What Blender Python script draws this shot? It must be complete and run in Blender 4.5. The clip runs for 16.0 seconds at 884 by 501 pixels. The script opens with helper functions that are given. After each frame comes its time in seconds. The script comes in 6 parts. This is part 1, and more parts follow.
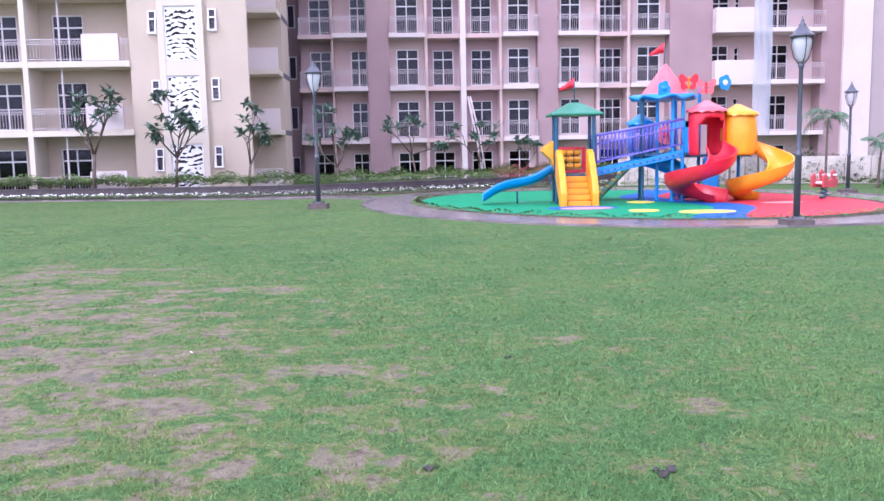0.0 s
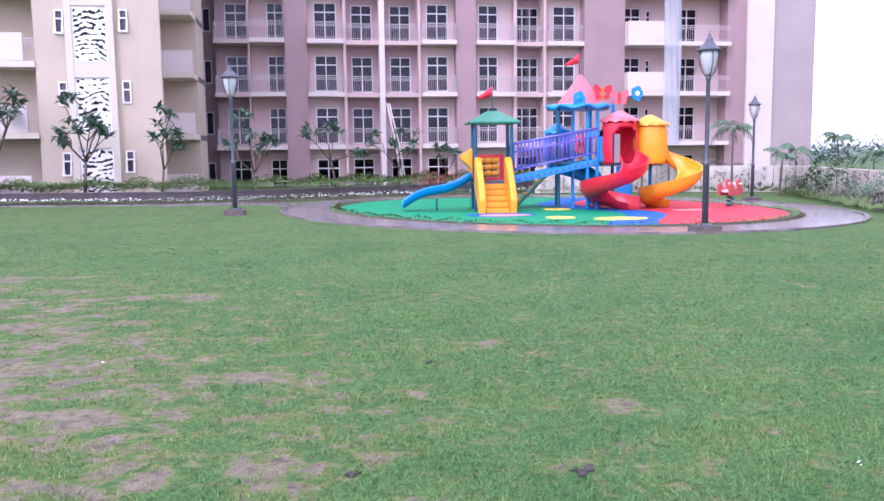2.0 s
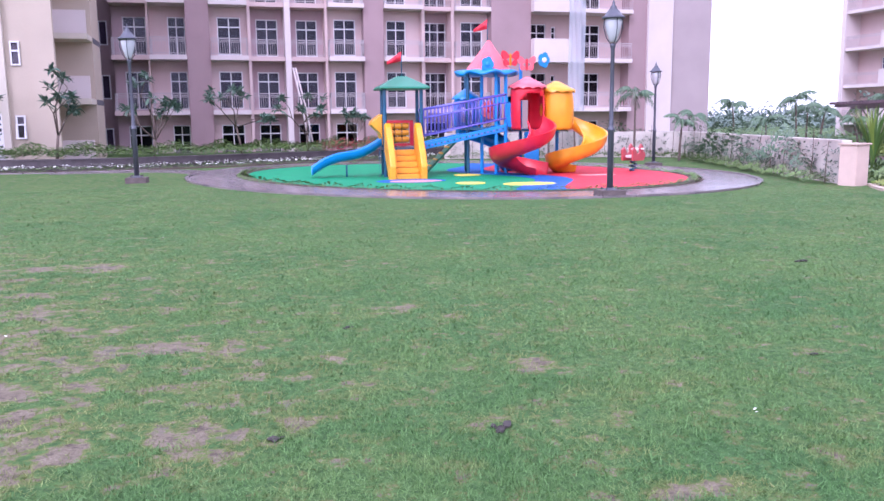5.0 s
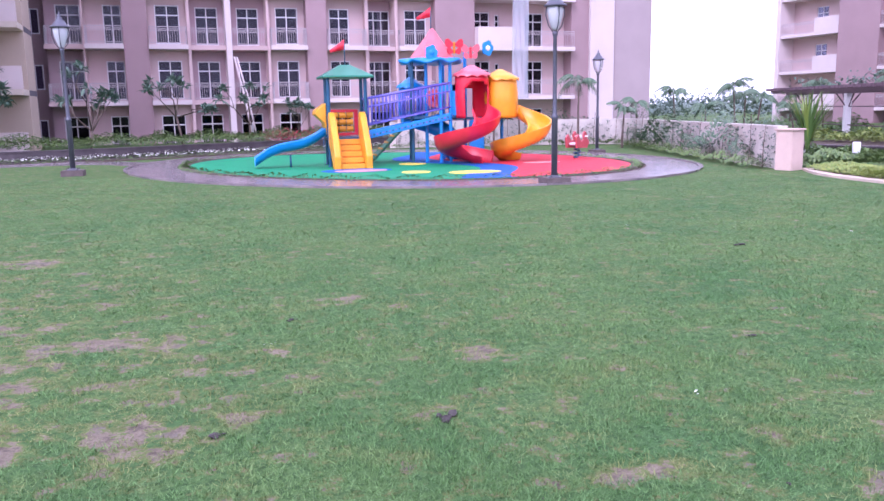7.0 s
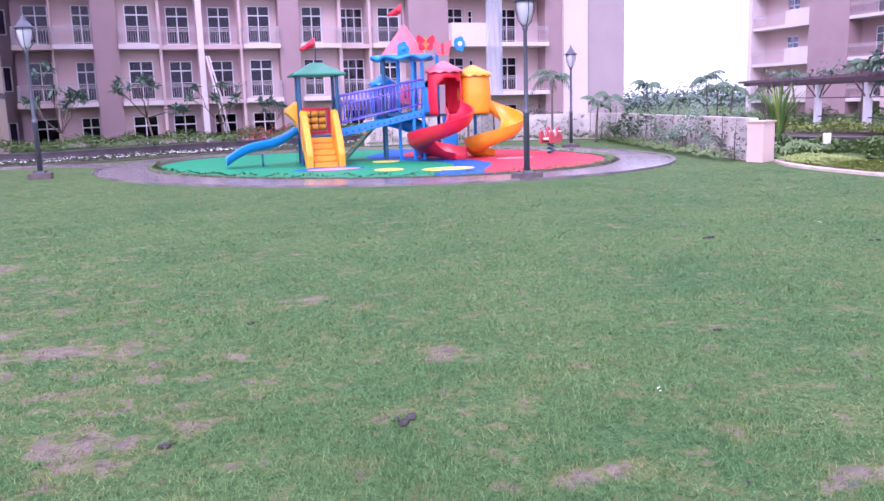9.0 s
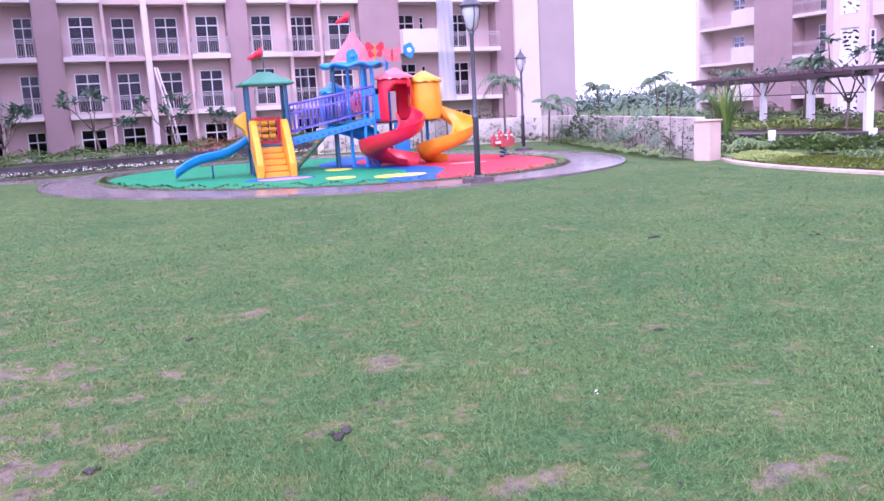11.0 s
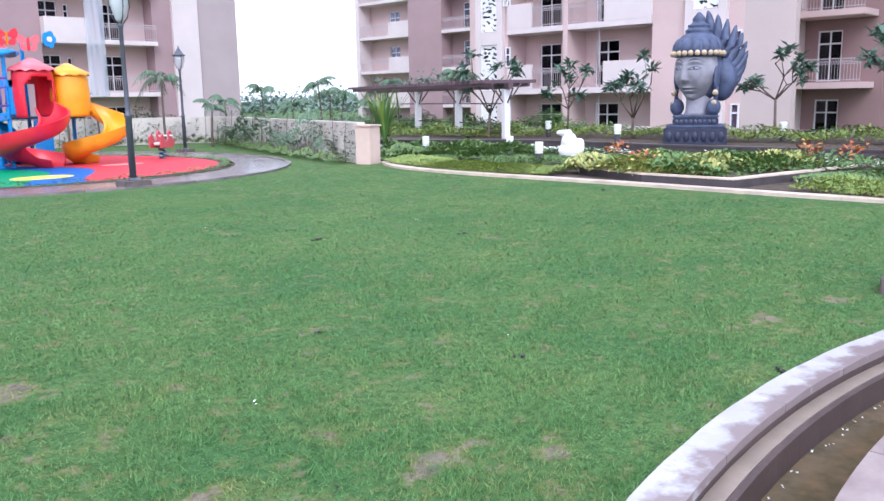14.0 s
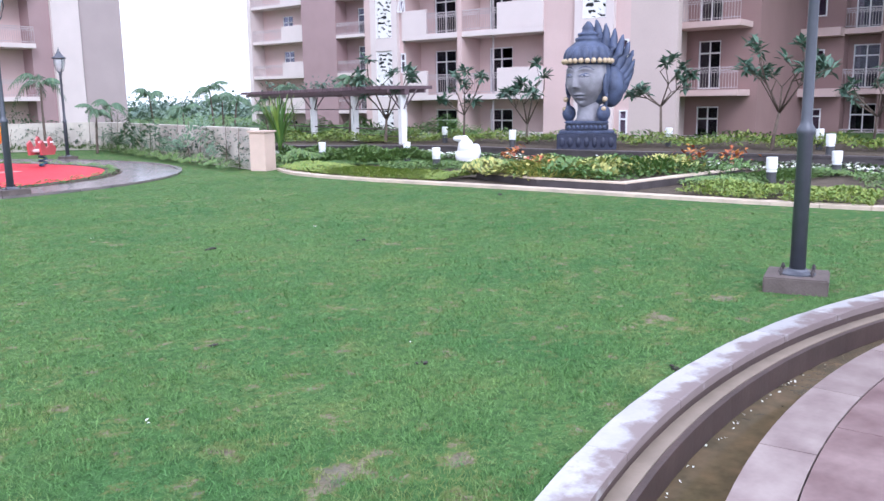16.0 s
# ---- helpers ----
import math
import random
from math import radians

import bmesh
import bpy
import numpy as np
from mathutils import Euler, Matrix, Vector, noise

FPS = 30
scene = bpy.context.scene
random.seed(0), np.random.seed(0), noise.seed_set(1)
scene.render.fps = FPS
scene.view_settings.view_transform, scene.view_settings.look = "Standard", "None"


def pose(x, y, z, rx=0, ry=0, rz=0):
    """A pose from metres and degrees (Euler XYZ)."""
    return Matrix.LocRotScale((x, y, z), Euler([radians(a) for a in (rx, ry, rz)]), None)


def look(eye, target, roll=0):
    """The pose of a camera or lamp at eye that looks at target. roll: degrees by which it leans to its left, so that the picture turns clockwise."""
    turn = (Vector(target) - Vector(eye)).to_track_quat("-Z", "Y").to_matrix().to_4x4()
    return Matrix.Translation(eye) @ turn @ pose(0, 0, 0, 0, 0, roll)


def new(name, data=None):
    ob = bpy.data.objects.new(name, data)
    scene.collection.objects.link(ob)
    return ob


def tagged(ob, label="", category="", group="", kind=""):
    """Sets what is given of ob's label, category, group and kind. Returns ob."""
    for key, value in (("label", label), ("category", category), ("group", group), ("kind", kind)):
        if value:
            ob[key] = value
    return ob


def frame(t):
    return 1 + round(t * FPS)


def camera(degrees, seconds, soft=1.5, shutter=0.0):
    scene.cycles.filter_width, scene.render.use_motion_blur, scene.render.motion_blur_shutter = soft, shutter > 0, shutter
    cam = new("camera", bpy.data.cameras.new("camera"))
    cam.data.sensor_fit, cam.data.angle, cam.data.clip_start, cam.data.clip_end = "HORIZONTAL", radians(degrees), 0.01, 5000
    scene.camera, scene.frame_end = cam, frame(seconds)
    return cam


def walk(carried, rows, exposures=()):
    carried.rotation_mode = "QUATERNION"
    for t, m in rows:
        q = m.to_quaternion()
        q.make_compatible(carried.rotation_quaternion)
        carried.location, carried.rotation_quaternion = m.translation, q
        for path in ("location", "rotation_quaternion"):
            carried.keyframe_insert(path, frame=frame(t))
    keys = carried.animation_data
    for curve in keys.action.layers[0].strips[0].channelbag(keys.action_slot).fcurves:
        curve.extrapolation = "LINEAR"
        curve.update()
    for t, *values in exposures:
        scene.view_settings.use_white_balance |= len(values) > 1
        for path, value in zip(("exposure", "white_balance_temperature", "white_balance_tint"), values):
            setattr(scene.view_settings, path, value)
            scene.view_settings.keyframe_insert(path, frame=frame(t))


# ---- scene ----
cam = camera(56.0, 16.0)
PATH = [
    (0, (-0.256, -0.644, 1.802), (-0.274, 1.341, 1.557), -1.2),
    (0.5, (-0.264, -0.647, 1.8), (-0.228, 1.339, 1.561), -1.0),
    (1, (-0.265, -0.65, 1.798), (-0.184, 1.334, 1.56), -0.7),
    (1.5, (-0.269, -0.655, 1.794), (-0.156, 1.329, 1.568), -0.8),
    (2, (-0.27, -0.662, 1.791), (-0.094, 1.317, 1.56), -0.7),
    (2.5, (-0.275, -0.674, 1.785), (-0.051, 1.299, 1.544), -0.2),
    (3, (-0.297, -0.687, 1.782), (-0.009, 1.273, 1.513), -0.1),
    (5.5, (-0.335, -0.716, 1.792), (0.109, 1.209, 1.478), -0.5),
    (6, (-0.328, -0.701, 1.793), (0.191, 1.205, 1.479), -0.3),
    (6.5, (-0.314, -0.691, 1.788), (0.211, 1.209, 1.449), -0.6),
    (7, (-0.293, -0.682, 1.784), (0.216, 1.222, 1.443), -1.0),
    (7.5, (-0.254, -0.664, 1.785), (0.245, 1.243, 1.449), -1.2),
    (8, (-0.213, -0.645, 1.783), (0.31, 1.253, 1.433), -1.2),
    (10.5, (0.004, -0.603, 1.772), (0.605, 1.273, 1.427), -2.8),
    (11, (0.054, -0.61, 1.774), (0.699, 1.252, 1.434), -3.1),
    (11.5, (0.121, -0.632, 1.774), (0.861, 1.2, 1.459), -3.4),
    (12, (0.164, -0.647, 1.767), (1.071, 1.103, 1.43), -2.9),
    (12.5, (0.185, -0.641, 1.767), (1.226, 1.035, 1.442), -1.7),
    (13, (0.194, -0.622, 1.768), (1.35, 0.974, 1.426), -1.1),
    (13.5, (0.2, -0.599, 1.772), (1.468, 0.908, 1.422), -1.1),
    (14, (0.197, -0.574, 1.77), (1.508, 0.893, 1.408), -1.0),
    (14.5, (0.211, -0.557, 1.772), (1.563, 0.874, 1.416), -1.3),
    (15, (0.223, -0.546, 1.768), (1.618, 0.842, 1.41), -1.1),
    (15.5, (0.219, -0.531, 1.764), (1.655, 0.819, 1.422), -0.8),
    (16, (0.227, -0.528, 1.766), (1.71, 0.767, 1.414), -0.8),
]
walk(cam, [(t, look(eye, target, roll)) for t, eye, target, roll in PATH], exposures=[(0, 1.22, 5500, 30), (1.5, 1.20, 5500, 32), (3, 1.13, 5500, 34), (7, 1.12, 5450, 45), (11, 1.22, 5450, 55), (12.5, 1.12, 5500, 28), (13.5, 1.08, 5550, 14), (16, 1.05, 5550, 13)])

# ---- world and light ----
world = bpy.data.worlds.new("overcast_sky")
scene.world = world
world.use_nodes = True
wt = world.node_tree
wt.nodes.clear()
w_sky = wt.nodes.new("ShaderNodeTexSky")
w_sky.sky_type = "NISHITA"
w_sky.sun_disc = False
w_sky.sun_elevation = radians(55)
w_sky.sun_rotation = radians(217)
w_sky.dust_density = 4.0
w_mix = wt.nodes.new("ShaderNodeMix")
w_mix.data_type = "RGBA"
w_mix.inputs["Factor"].default_value = 0.85
w_mix.inputs["B"].default_value = (10.0, 10.0, 10.6, 1)
w_bg = wt.nodes.new("ShaderNodeBackground")
w_bg.inputs["Strength"].default_value = 0.115
w_out = wt.nodes.new("ShaderNodeOutputWorld")
wt.links.new(w_sky.outputs["Color"], w_mix.inputs["A"])
wt.links.new(w_mix.outputs["Result"], w_bg.inputs["Color"])
wt.links.new(w_bg.outputs["Background"], w_out.inputs["Surface"])
sun_data = bpy.data.lights.new("sun", "SUN")
sun_data.energy = 0.9
sun_data.angle = radians(25)
sun_data.color = (1.0, 0.96, 0.92)
sun = new("sun", sun_data)
sun.matrix_world = look((-38, -32, 62), (5, 25, 0))


# ---- materials ----
def material(name, color, rough=0.6, metal=0.0, vary=0.12, scale=6.0, fine=60.0, bump=0.0, second=None, spec=0.4, perpiece=0.0):
    """A surface with variation at two scales, of base colour and gloss, and fine relief."""
    m = bpy.data.materials.new(name)
    m.use_nodes = True
    n, l = m.node_tree.nodes, m.node_tree.links
    b = n["Principled BSDF"]
    b.inputs["Roughness"].default_value = rough
    b.inputs["Metallic"].default_value = metal
    b.inputs["Specular IOR Level"].default_value = spec
    co = n.new("ShaderNodeTexCoord")
    big = n.new("ShaderNodeTexNoise")
    big.inputs["Scale"].default_value = scale
    big.inputs["Detail"].default_value = 5
    small = n.new("ShaderNodeTexNoise")
    small.inputs["Scale"].default_value = fine
    small.inputs["Detail"].default_value = 3
    l.new(co.outputs["Object"], big.inputs["Vector"])
    l.new(co.outputs["Object"], small.inputs["Vector"])
    mix = n.new("ShaderNodeMix")
    mix.data_type = "RGBA"
    c2 = second or tuple(c * (1 - 2 * vary) for c in color)
    mix.inputs["A"].default_value = (*color, 1)
    mix.inputs["B"].default_value = (*c2, 1)
    ramp = n.new("ShaderNodeMapRange")
    ramp.inputs["From Min"].default_value = 0.35
    ramp.inputs["From Max"].default_value = 0.7
    l.new(big.outputs["Fac"], ramp.inputs["Value"])
    l.new(ramp.outputs["Result"], mix.inputs["Factor"])
    hsv = n.new("ShaderNodeHueSaturation")
    l.new(mix.outputs["Result"], hsv.inputs["Color"])
    val = n.new("ShaderNodeMapRange")
    val.inputs["To Min"].default_value = 1 - vary
    val.inputs["To Max"].default_value = 1 + vary
    l.new(small.outputs["Fac"], val.inputs["Value"])
    if perpiece:
        info = n.new("ShaderNodeObjectInfo")
        pv = n.new("ShaderNodeMapRange")
        pv.inputs["To Min"].default_value = 1 - perpiece
        pv.inputs["To Max"].default_value = 1 + perpiece
        l.new(info.outputs["Random"], pv.inputs["Value"])
        mul = n.new("ShaderNodeMath")
        mul.operation = "MULTIPLY"
        l.new(pv.outputs["Result"], mul.inputs[0])
        l.new(val.outputs["Result"], mul.inputs[1])
        l.new(mul.outputs["Value"], hsv.inputs["Value"])
    else:
        l.new(val.outputs["Result"], hsv.inputs["Value"])
    l.new(hsv.outputs["Color"], b.inputs["Base Color"])
    if bump:
        bp = n.new("ShaderNodeBump")
        bp.inputs["Strength"].default_value = bump
        bp.inputs["Distance"].default_value = 0.02
        l.new(small.outputs["Fac"], bp.inputs["Height"])
        l.new(bp.outputs["Normal"], b.inputs["Normal"])
    return m


def leaf_material(name, color, second, rough=0.45):
    """Leaves whose colour differs from leaf to leaf."""
    m = bpy.data.materials.new(name)
    m.use_nodes = True
    n, l = m.node_tree.nodes, m.node_tree.links
    b = n["Principled BSDF"]
    b.inputs["Roughness"].default_value = rough
    b.inputs["Subsurface Weight"].default_value = 0.0
    geo = n.new("ShaderNodeNewGeometry")
    mix = n.new("ShaderNodeMix")
    mix.data_type = "RGBA"
    mix.inputs["A"].default_value = (*color, 1)
    mix.inputs["B"].default_value = (*second, 1)
    l.new(geo.outputs["Random Per Island"], mix.inputs["Factor"])
    l.new(mix.outputs["Result"], b.inputs["Base Color"])
    return m


def glass_material(name, tint, gloss):
    """Window glass: clear, with a mirror gloss that grows to the edges."""
    m = bpy.data.materials.new(name)
    m.use_nodes = True
    n, l = m.node_tree.nodes, m.node_tree.links
    n.remove(n["Principled BSDF"])
    clear = n.new("ShaderNodeBsdfTransparent")
    clear.inputs["Color"].default_value = (*tint, 1)
    shine = n.new("ShaderNodeBsdfGlossy")
    shine.inputs["Roughness"].default_value = 0.03
    shine.inputs["Color"].default_value = (0.9, 0.9, 0.95, 1)
    lw = n.new("ShaderNodeFresnel")
    lw.inputs["IOR"].default_value = gloss
    mix = n.new("ShaderNodeMixShader")
    l.new(lw.outputs["Fac"], mix.inputs["Fac"])
    l.new(clear.outputs["BSDF"], mix.inputs[1])
    l.new(shine.outputs["BSDF"], mix.inputs[2])
    l.new(mix.outputs["Shader"], n["Material Output"].inputs["Surface"])
    return m


MAUVE = material("mauve_plaster", (0.485, 0.345, 0.365), 0.85, vary=0.05, scale=0.6, fine=25, bump=0.1)
BROWN = material("brown_mauve_plaster", (0.37, 0.253, 0.265), 0.85, vary=0.05, scale=0.6, fine=25, bump=0.1)
BEIGE = material("beige_plaster", (0.52, 0.43, 0.345), 0.85, vary=0.05, scale=0.5, fine=25, bump=0.1)
CREAM = material("cream_plaster", (0.66, 0.57, 0.565), 0.8, vary=0.04, scale=0.7, fine=25, bump=0.08)
WINGCREAM = material("warm_cream_plaster", (0.62, 0.55, 0.465), 0.8, vary=0.04, scale=0.7, fine=25, bump=0.08)
PINK = material("pale_pink_plaster", (0.60, 0.445, 0.43), 0.85, vary=0.05, scale=0.5, fine=25, bump=0.1)
GREYWALL = material("grey_taupe_plaster", (0.42, 0.345, 0.35), 0.85, vary=0.05, scale=0.5, fine=25, bump=0.1)
# redder plaster, its colour also darkened to carry the recess's shade
RECESS_ROSE = material("shade_darkened_rose_plaster", (0.29, 0.185, 0.18), 0.85, vary=0.05, scale=0.6, fine=25, bump=0.1)
PALETAUPE = material("pale_taupe_plaster", (0.53, 0.43, 0.41), 0.85, vary=0.05, scale=0.5, fine=25, bump=0.1)
WHITE = material("white_paint", (0.78, 0.76, 0.76), 0.5, vary=0.04, scale=2, fine=30)
FRAMEM = material("white_window_frame", (0.72, 0.70, 0.72), 0.4, vary=0.03, scale=2, fine=30)
RAILM = material("grey_rail_metal", (0.50, 0.44, 0.46), 0.45, vary=0.05, metal=0.2)
# dark base colour stands in for the shade inside the rooms
ROOM_SHADE = material("room_shade_colour", (0.125, 0.115, 0.135), 0.9, vary=0.08, scale=1)
GLASS = glass_material("window_glass", (0.62, 0.62, 0.72), 1.33)
STONE_DARK = material("dark_stone_cladding", (0.085, 0.07, 0.075), 0.5, vary=0.2, scale=3, fine=40, bump=0.2)
LAMPMETAL = material("grey_green_painted_metal", (0.10, 0.105, 0.13), 0.4, vary=0.08, metal=0.3)


# ---- building helpers ----
def box(bm, x0, x1, y0, y1, z0, z1):
    v = [bm.verts.new(p) for p in ((x0, y0, z0), (x1, y0, z0), (x1, y1, z0), (x0, y1, z0), (x0, y0, z1), (x1, y0, z1), (x1, y1, z1), (x0, y1, z1))]
    for f in ((0, 3, 2, 1), (4, 5, 6, 7), (0, 1, 5, 4), (1, 2, 6, 5), (2, 3, 7, 6), (3, 0, 4, 7)):
        bm.faces.new([v[i] for i in f])
    return v


def mesh_of(name, bm, mat, smooth=False):
    me = bpy.data.meshes.new(name)
    bm.normal_update()
    bm.to_mesh(me)
    bm.free()
    for m in (mat if isinstance(mat, (list, tuple)) else (mat,)):
        me.materials.append(m)
    if smooth:
        me.polygons.foreach_set("use_smooth", [True] * len(me.polygons))
    return me


def part(name, bm, mat, parent=None, label="", smooth=False, m=None):
    ob = new(name, mesh_of(name, bm, mat, smooth))
    ob.parent = parent
    if m is not None:
        ob.matrix_basis = m
    return tagged(ob, label)


def shared(name, me, parent, m):
    ob = new(name, me)
    ob.parent = parent
    ob.matrix_basis = m
    return ob


def boxes(name, mat, parent, *dims, label="", bevel=0.0):
    bm = bmesh.new()
    for d in dims:
        box(bm, *d)
    if bevel:
        bmesh.ops.bevel(bm, geom=list(bm.edges), offset=bevel, segments=2, affect="EDGES", clamp_overlap=True)
    return part(name, bm, mat, parent, label)


def thing(name, m, label, category, group="", kind=""):
    ob = new(name)
    ob.empty_display_size = 0.3
    ob.matrix_basis = m
    return tagged(ob, label, category, group, kind)


def wall_cells(bm, s0, s1, z0, z1, y0, y1, holes):
    """A wall slab in the s-z plane with rectangular openings through it."""
    xs = sorted({s0, s1, *[v for h in holes for v in h[:2] if s0 < v < s1]})
    for a, b in zip(xs, xs[1:]):
        mid = (a + b) / 2
        cut = sorted((h[2], h[3]) for h in holes if h[0] < mid < h[1])
        z = z0
        for c, d in cut:
            if c > z:
                box(bm, a, b, y0, y1, z, c)
            z = max(z, d)
        if z < z1:
            box(bm, a, b, y0, y1, z, z1)


def tube(bm, pts, radii, seg=7, cap=True):
    """A round tube along points, with a radius at each."""
    rings = []
    pts = [Vector(p) for p in pts]
    for i, p in enumerate(pts):
        d = (pts[min(i + 1, len(pts) - 1)] - pts[max(i - 1, 0)]).normalized()
        ref = Vector((0, 0, 1)) if abs(d.z) < 0.9 else Vector((1, 0, 0))
        u = d.cross(ref).normalized()
        w = d.cross(u)
        r = radii[i] if isinstance(radii, (list, tuple)) else radii
        rings.append([bm.verts.new(p + (u * math.cos(2 * math.pi * k / seg) + w * math.sin(2 * math.pi * k / seg)) * r) for k in range(seg)])
    for a, b in zip(rings, rings[1:]):
        for k in range(seg):
            bm.faces.new((a[k], a[(k + 1) % seg], b[(k + 1) % seg], b[k]))
    if cap:
        bm.faces.new(rings[0][::-1])
        bm.faces.new(rings[-1])
    return rings


_window_meshes = {}


def window(parent, s, y, z, w, h, cols=2, transom=0.0, name="window", open_first=False):
    """A window with a white frame, mullions and one pane a light; s, z: its lower corner."""
    key = (round(w, 2), round(h, 2), cols, transom)
    if key not in _window_meshes:
        f, d = 0.06, 0.07
        bm = bmesh.new()
        step = (w - f) / cols
        zt = h - f - transom
        xs = sorted([0.0] + [v for k in range(cols) for v in (k * step + f, (k + 1) * step)] + [w])
        zs = [0.0, f, zt - 0.07, zt, h - f, h] if transom else [0.0, f, h - f, h]
        grid = [[bm.verts.new((x, 0, z)) for z in zs] for x in xs]
        for i in range(len(xs) - 1):
            for j in range(len(zs) - 1):
                if i % 2 == 0 or j % 2 == 0:
                    bm.faces.new((grid[i][j], grid[i + 1][j], grid[i + 1][j + 1], grid[i][j + 1]))
        ext = bmesh.ops.extrude_face_region(bm, geom=list(bm.faces))
        bmesh.ops.translate(bm, vec=(0, d, 0), verts=[g for g in ext["geom"] if isinstance(g, bmesh.types.BMVert)])
        bmesh.ops.recalc_face_normals(bm, faces=list(bm.faces))
        frame_me = mesh_of("window", bm, FRAMEM)
        lights = []
        for k in range(cols):
            a, b = k * step + f, (k + 1) * step
            spans = [(f, zt - 0.07), (zt, h - f)] if transom else [(f, h - f)]
            for c, e in spans:
                pm = bmesh.new()
                box(pm, 0, b - a, 0, 0.008, 0, e - c)
                lights.append((mesh_of("pane", pm, GLASS), a, c))
        _window_meshes[key] = (frame_me, lights)
    frame_me, lights = _window_meshes[key]
    ob = shared(name, frame_me, parent, pose(s, y, z))
    for me, a, c in lights:
        p = shared("pane", me, ob, pose(a, 0.03, c))
        p.visible_shadow = False
    return ob


_rail_meshes = {}


def railing(parent, s0, s1, y, z, h=0.95, y2=None):
    """A balcony rail of slim bars with a patterned band under its handrail; y2: the returns at both ends."""
    key = (round(s1 - s0, 2), round(h, 2), None if y2 is None else round(y2 - y, 2))
    if key not in _rail_meshes:
        bm = bmesh.new()
        n = s1 - s0

        def run(ax, a, b, c):
            def put(u0, u1, v0, v1, z0, z1):
                if ax == "x":
                    box(bm, u0, u1, c + v0, c + v1, z0, z1)
                else:
                    box(bm, c + v0, c + v1, u0, u1, z0, z1)
            put(a, b, -0.02, 0.02, h - 0.04, h)
            put(a, b, -0.012, 0.012, 0.08, 0.11)
            put(a, b, -0.012, 0.012, h - 0.24, h - 0.215)
            k = max(2, round((b - a) / 0.125))
            for i in range(k + 1):
                u = a + (b - a) * i / k
                put(u - 0.008, u + 0.008, -0.008, 0.008, 0, h - 0.04)
                if i < k:
                    w = u + (b - a) / k / 2
                    put(w - 0.022, w + 0.022, -0.008, 0.008, h - 0.18, h - 0.10)
        run("x", 0, n, 0)
        if y2 is not None:
            run("y", 0.03, y2 - y, 0.01)
            run("y", 0.03, y2 - y, n - 0.01)
        _rail_meshes[key] = mesh_of("railing", bm, RAILM)
    return shared("railing", _rail_meshes[key], parent, pose(s0, y, z))

# ---- ground ----
POND = Vector((5.417, -7.791, 0))  # centre of the round terrace with its water channel


# worn places of the turf: x, y, half width, half depth, strength
WORN = [(-4.2, 5.8, 2.4, 2.6, 0.70), (-6.4, 8.0, 3.2, 3.4, 0.80), (-1.4, 5.6, 1.6, 1.6, 0.26), (1.3, 6.4, 0.9, 0.5, 0.16), (-2.1, 4.95, 0.85, 0.38, 0.85), (-1.15, 6.0, 0.55, 0.22, 0.75), (-1.2, 3.9, 0.75, 0.26, 0.75),
        (-3.2, 10.1, 1.0, 0.42, 0.6), (-5.4, 9.9, 1.5, 0.6, 0.7), (-6.6, 12.1, 2.0, 0.5, 0.6), (-2.9, 7.8, 0.8, 0.30, 0.7), (1.51, 4.98, 0.10, 0.16, 0.5),
        (0.87, 7.04, 0.22, 0.12, 0.42), (7.38, 2.35, 0.20, 0.12, 0.8), (6.36, 2.45, 0.24, 0.10, 0.7), (3.05, 1.95, 0.34, 0.14, 0.48), (2.70, 2.36, 0.26, 0.12, 0.45),
        (1.6, 2.72, 0.30, 0.13, 0.45), (3.57, 4.76, 0.18, 0.09, 0.45), (0.05, 5.42, 0.20, 0.09, 0.45)]


def bareness(x, y):
    """How worn the turf is at a place: 0 lush, 1 bare soil."""
    worn = 0.0
    for cx, cy, rx, ry, k in WORN:
        q = ((x - cx) / rx) ** 2 + ((y - cy) / ry) ** 2
        if q < 9:
            worn = max(worn, k * math.exp(-q))
    n = noise.fractal(Vector((x * 0.6, y * 0.75, 0.3)), 0.8, 2.0, 4)
    f = noise.fractal(Vector((x * 1.9 + 7, y * 3.0, 2.0)), 0.75, 2.0, 5)
    return max(0.0, min(0.66, worn * (0.92 + 1.5 * f) + 0.14 * n + 0.24 * f - 0.02))


def turf_nodes(m):
    """Noise, range and mix helpers for the lawn's materials, and the turf's own green."""
    n, l = m.node_tree.nodes, m.node_tree.links
    co = n.new("ShaderNodeTexCoord")

    def tex(scale, detail, rough=0.6):
        t = n.new("ShaderNodeTexNoise")
        t.inputs["Scale"].default_value, t.inputs["Detail"].default_value, t.inputs["Roughness"].default_value = scale, detail, rough
        l.new(co.outputs["Object"], t.inputs["Vector"])
        return t.outputs["Fac"]

    def rng(v, a, c, lo=0.0, hi=1.0):
        r = n.new("ShaderNodeMapRange")
        r.inputs["From Min"].default_value, r.inputs["From Max"].default_value = a, c
        r.inputs["To Min"].default_value, r.inputs["To Max"].default_value = lo, hi
        l.new(v, r.inputs["Value"])
        return r.outputs["Result"]

    def mix(f, a, c):
        x = n.new("ShaderNodeMix")
        x.data_type = "RGBA"
        l.new(f, x.inputs["Factor"])
        for k, v in (("A", a), ("B", c)):
            if isinstance(v, tuple):
                x.inputs[k].default_value = (*v, 1)
            else:
                l.new(v, x.inputs[k])
        return x.outputs["Result"]

    green = mix(rng(tex(0.55, 4), 0.36, 0.64), (0.064, 0.148, 0.045), (0.100, 0.180, 0.054))
    green = mix(rng(tex(1.7, 5), 0.56, 0.74, 0, 0.55), green, (0.185, 0.215, 0.070))
    green = mix(rng(tex(4.5, 5, 0.65), 0.50, 0.68, 0, 0.5), green, (0.046, 0.110, 0.036))
    return tex, rng, mix, green


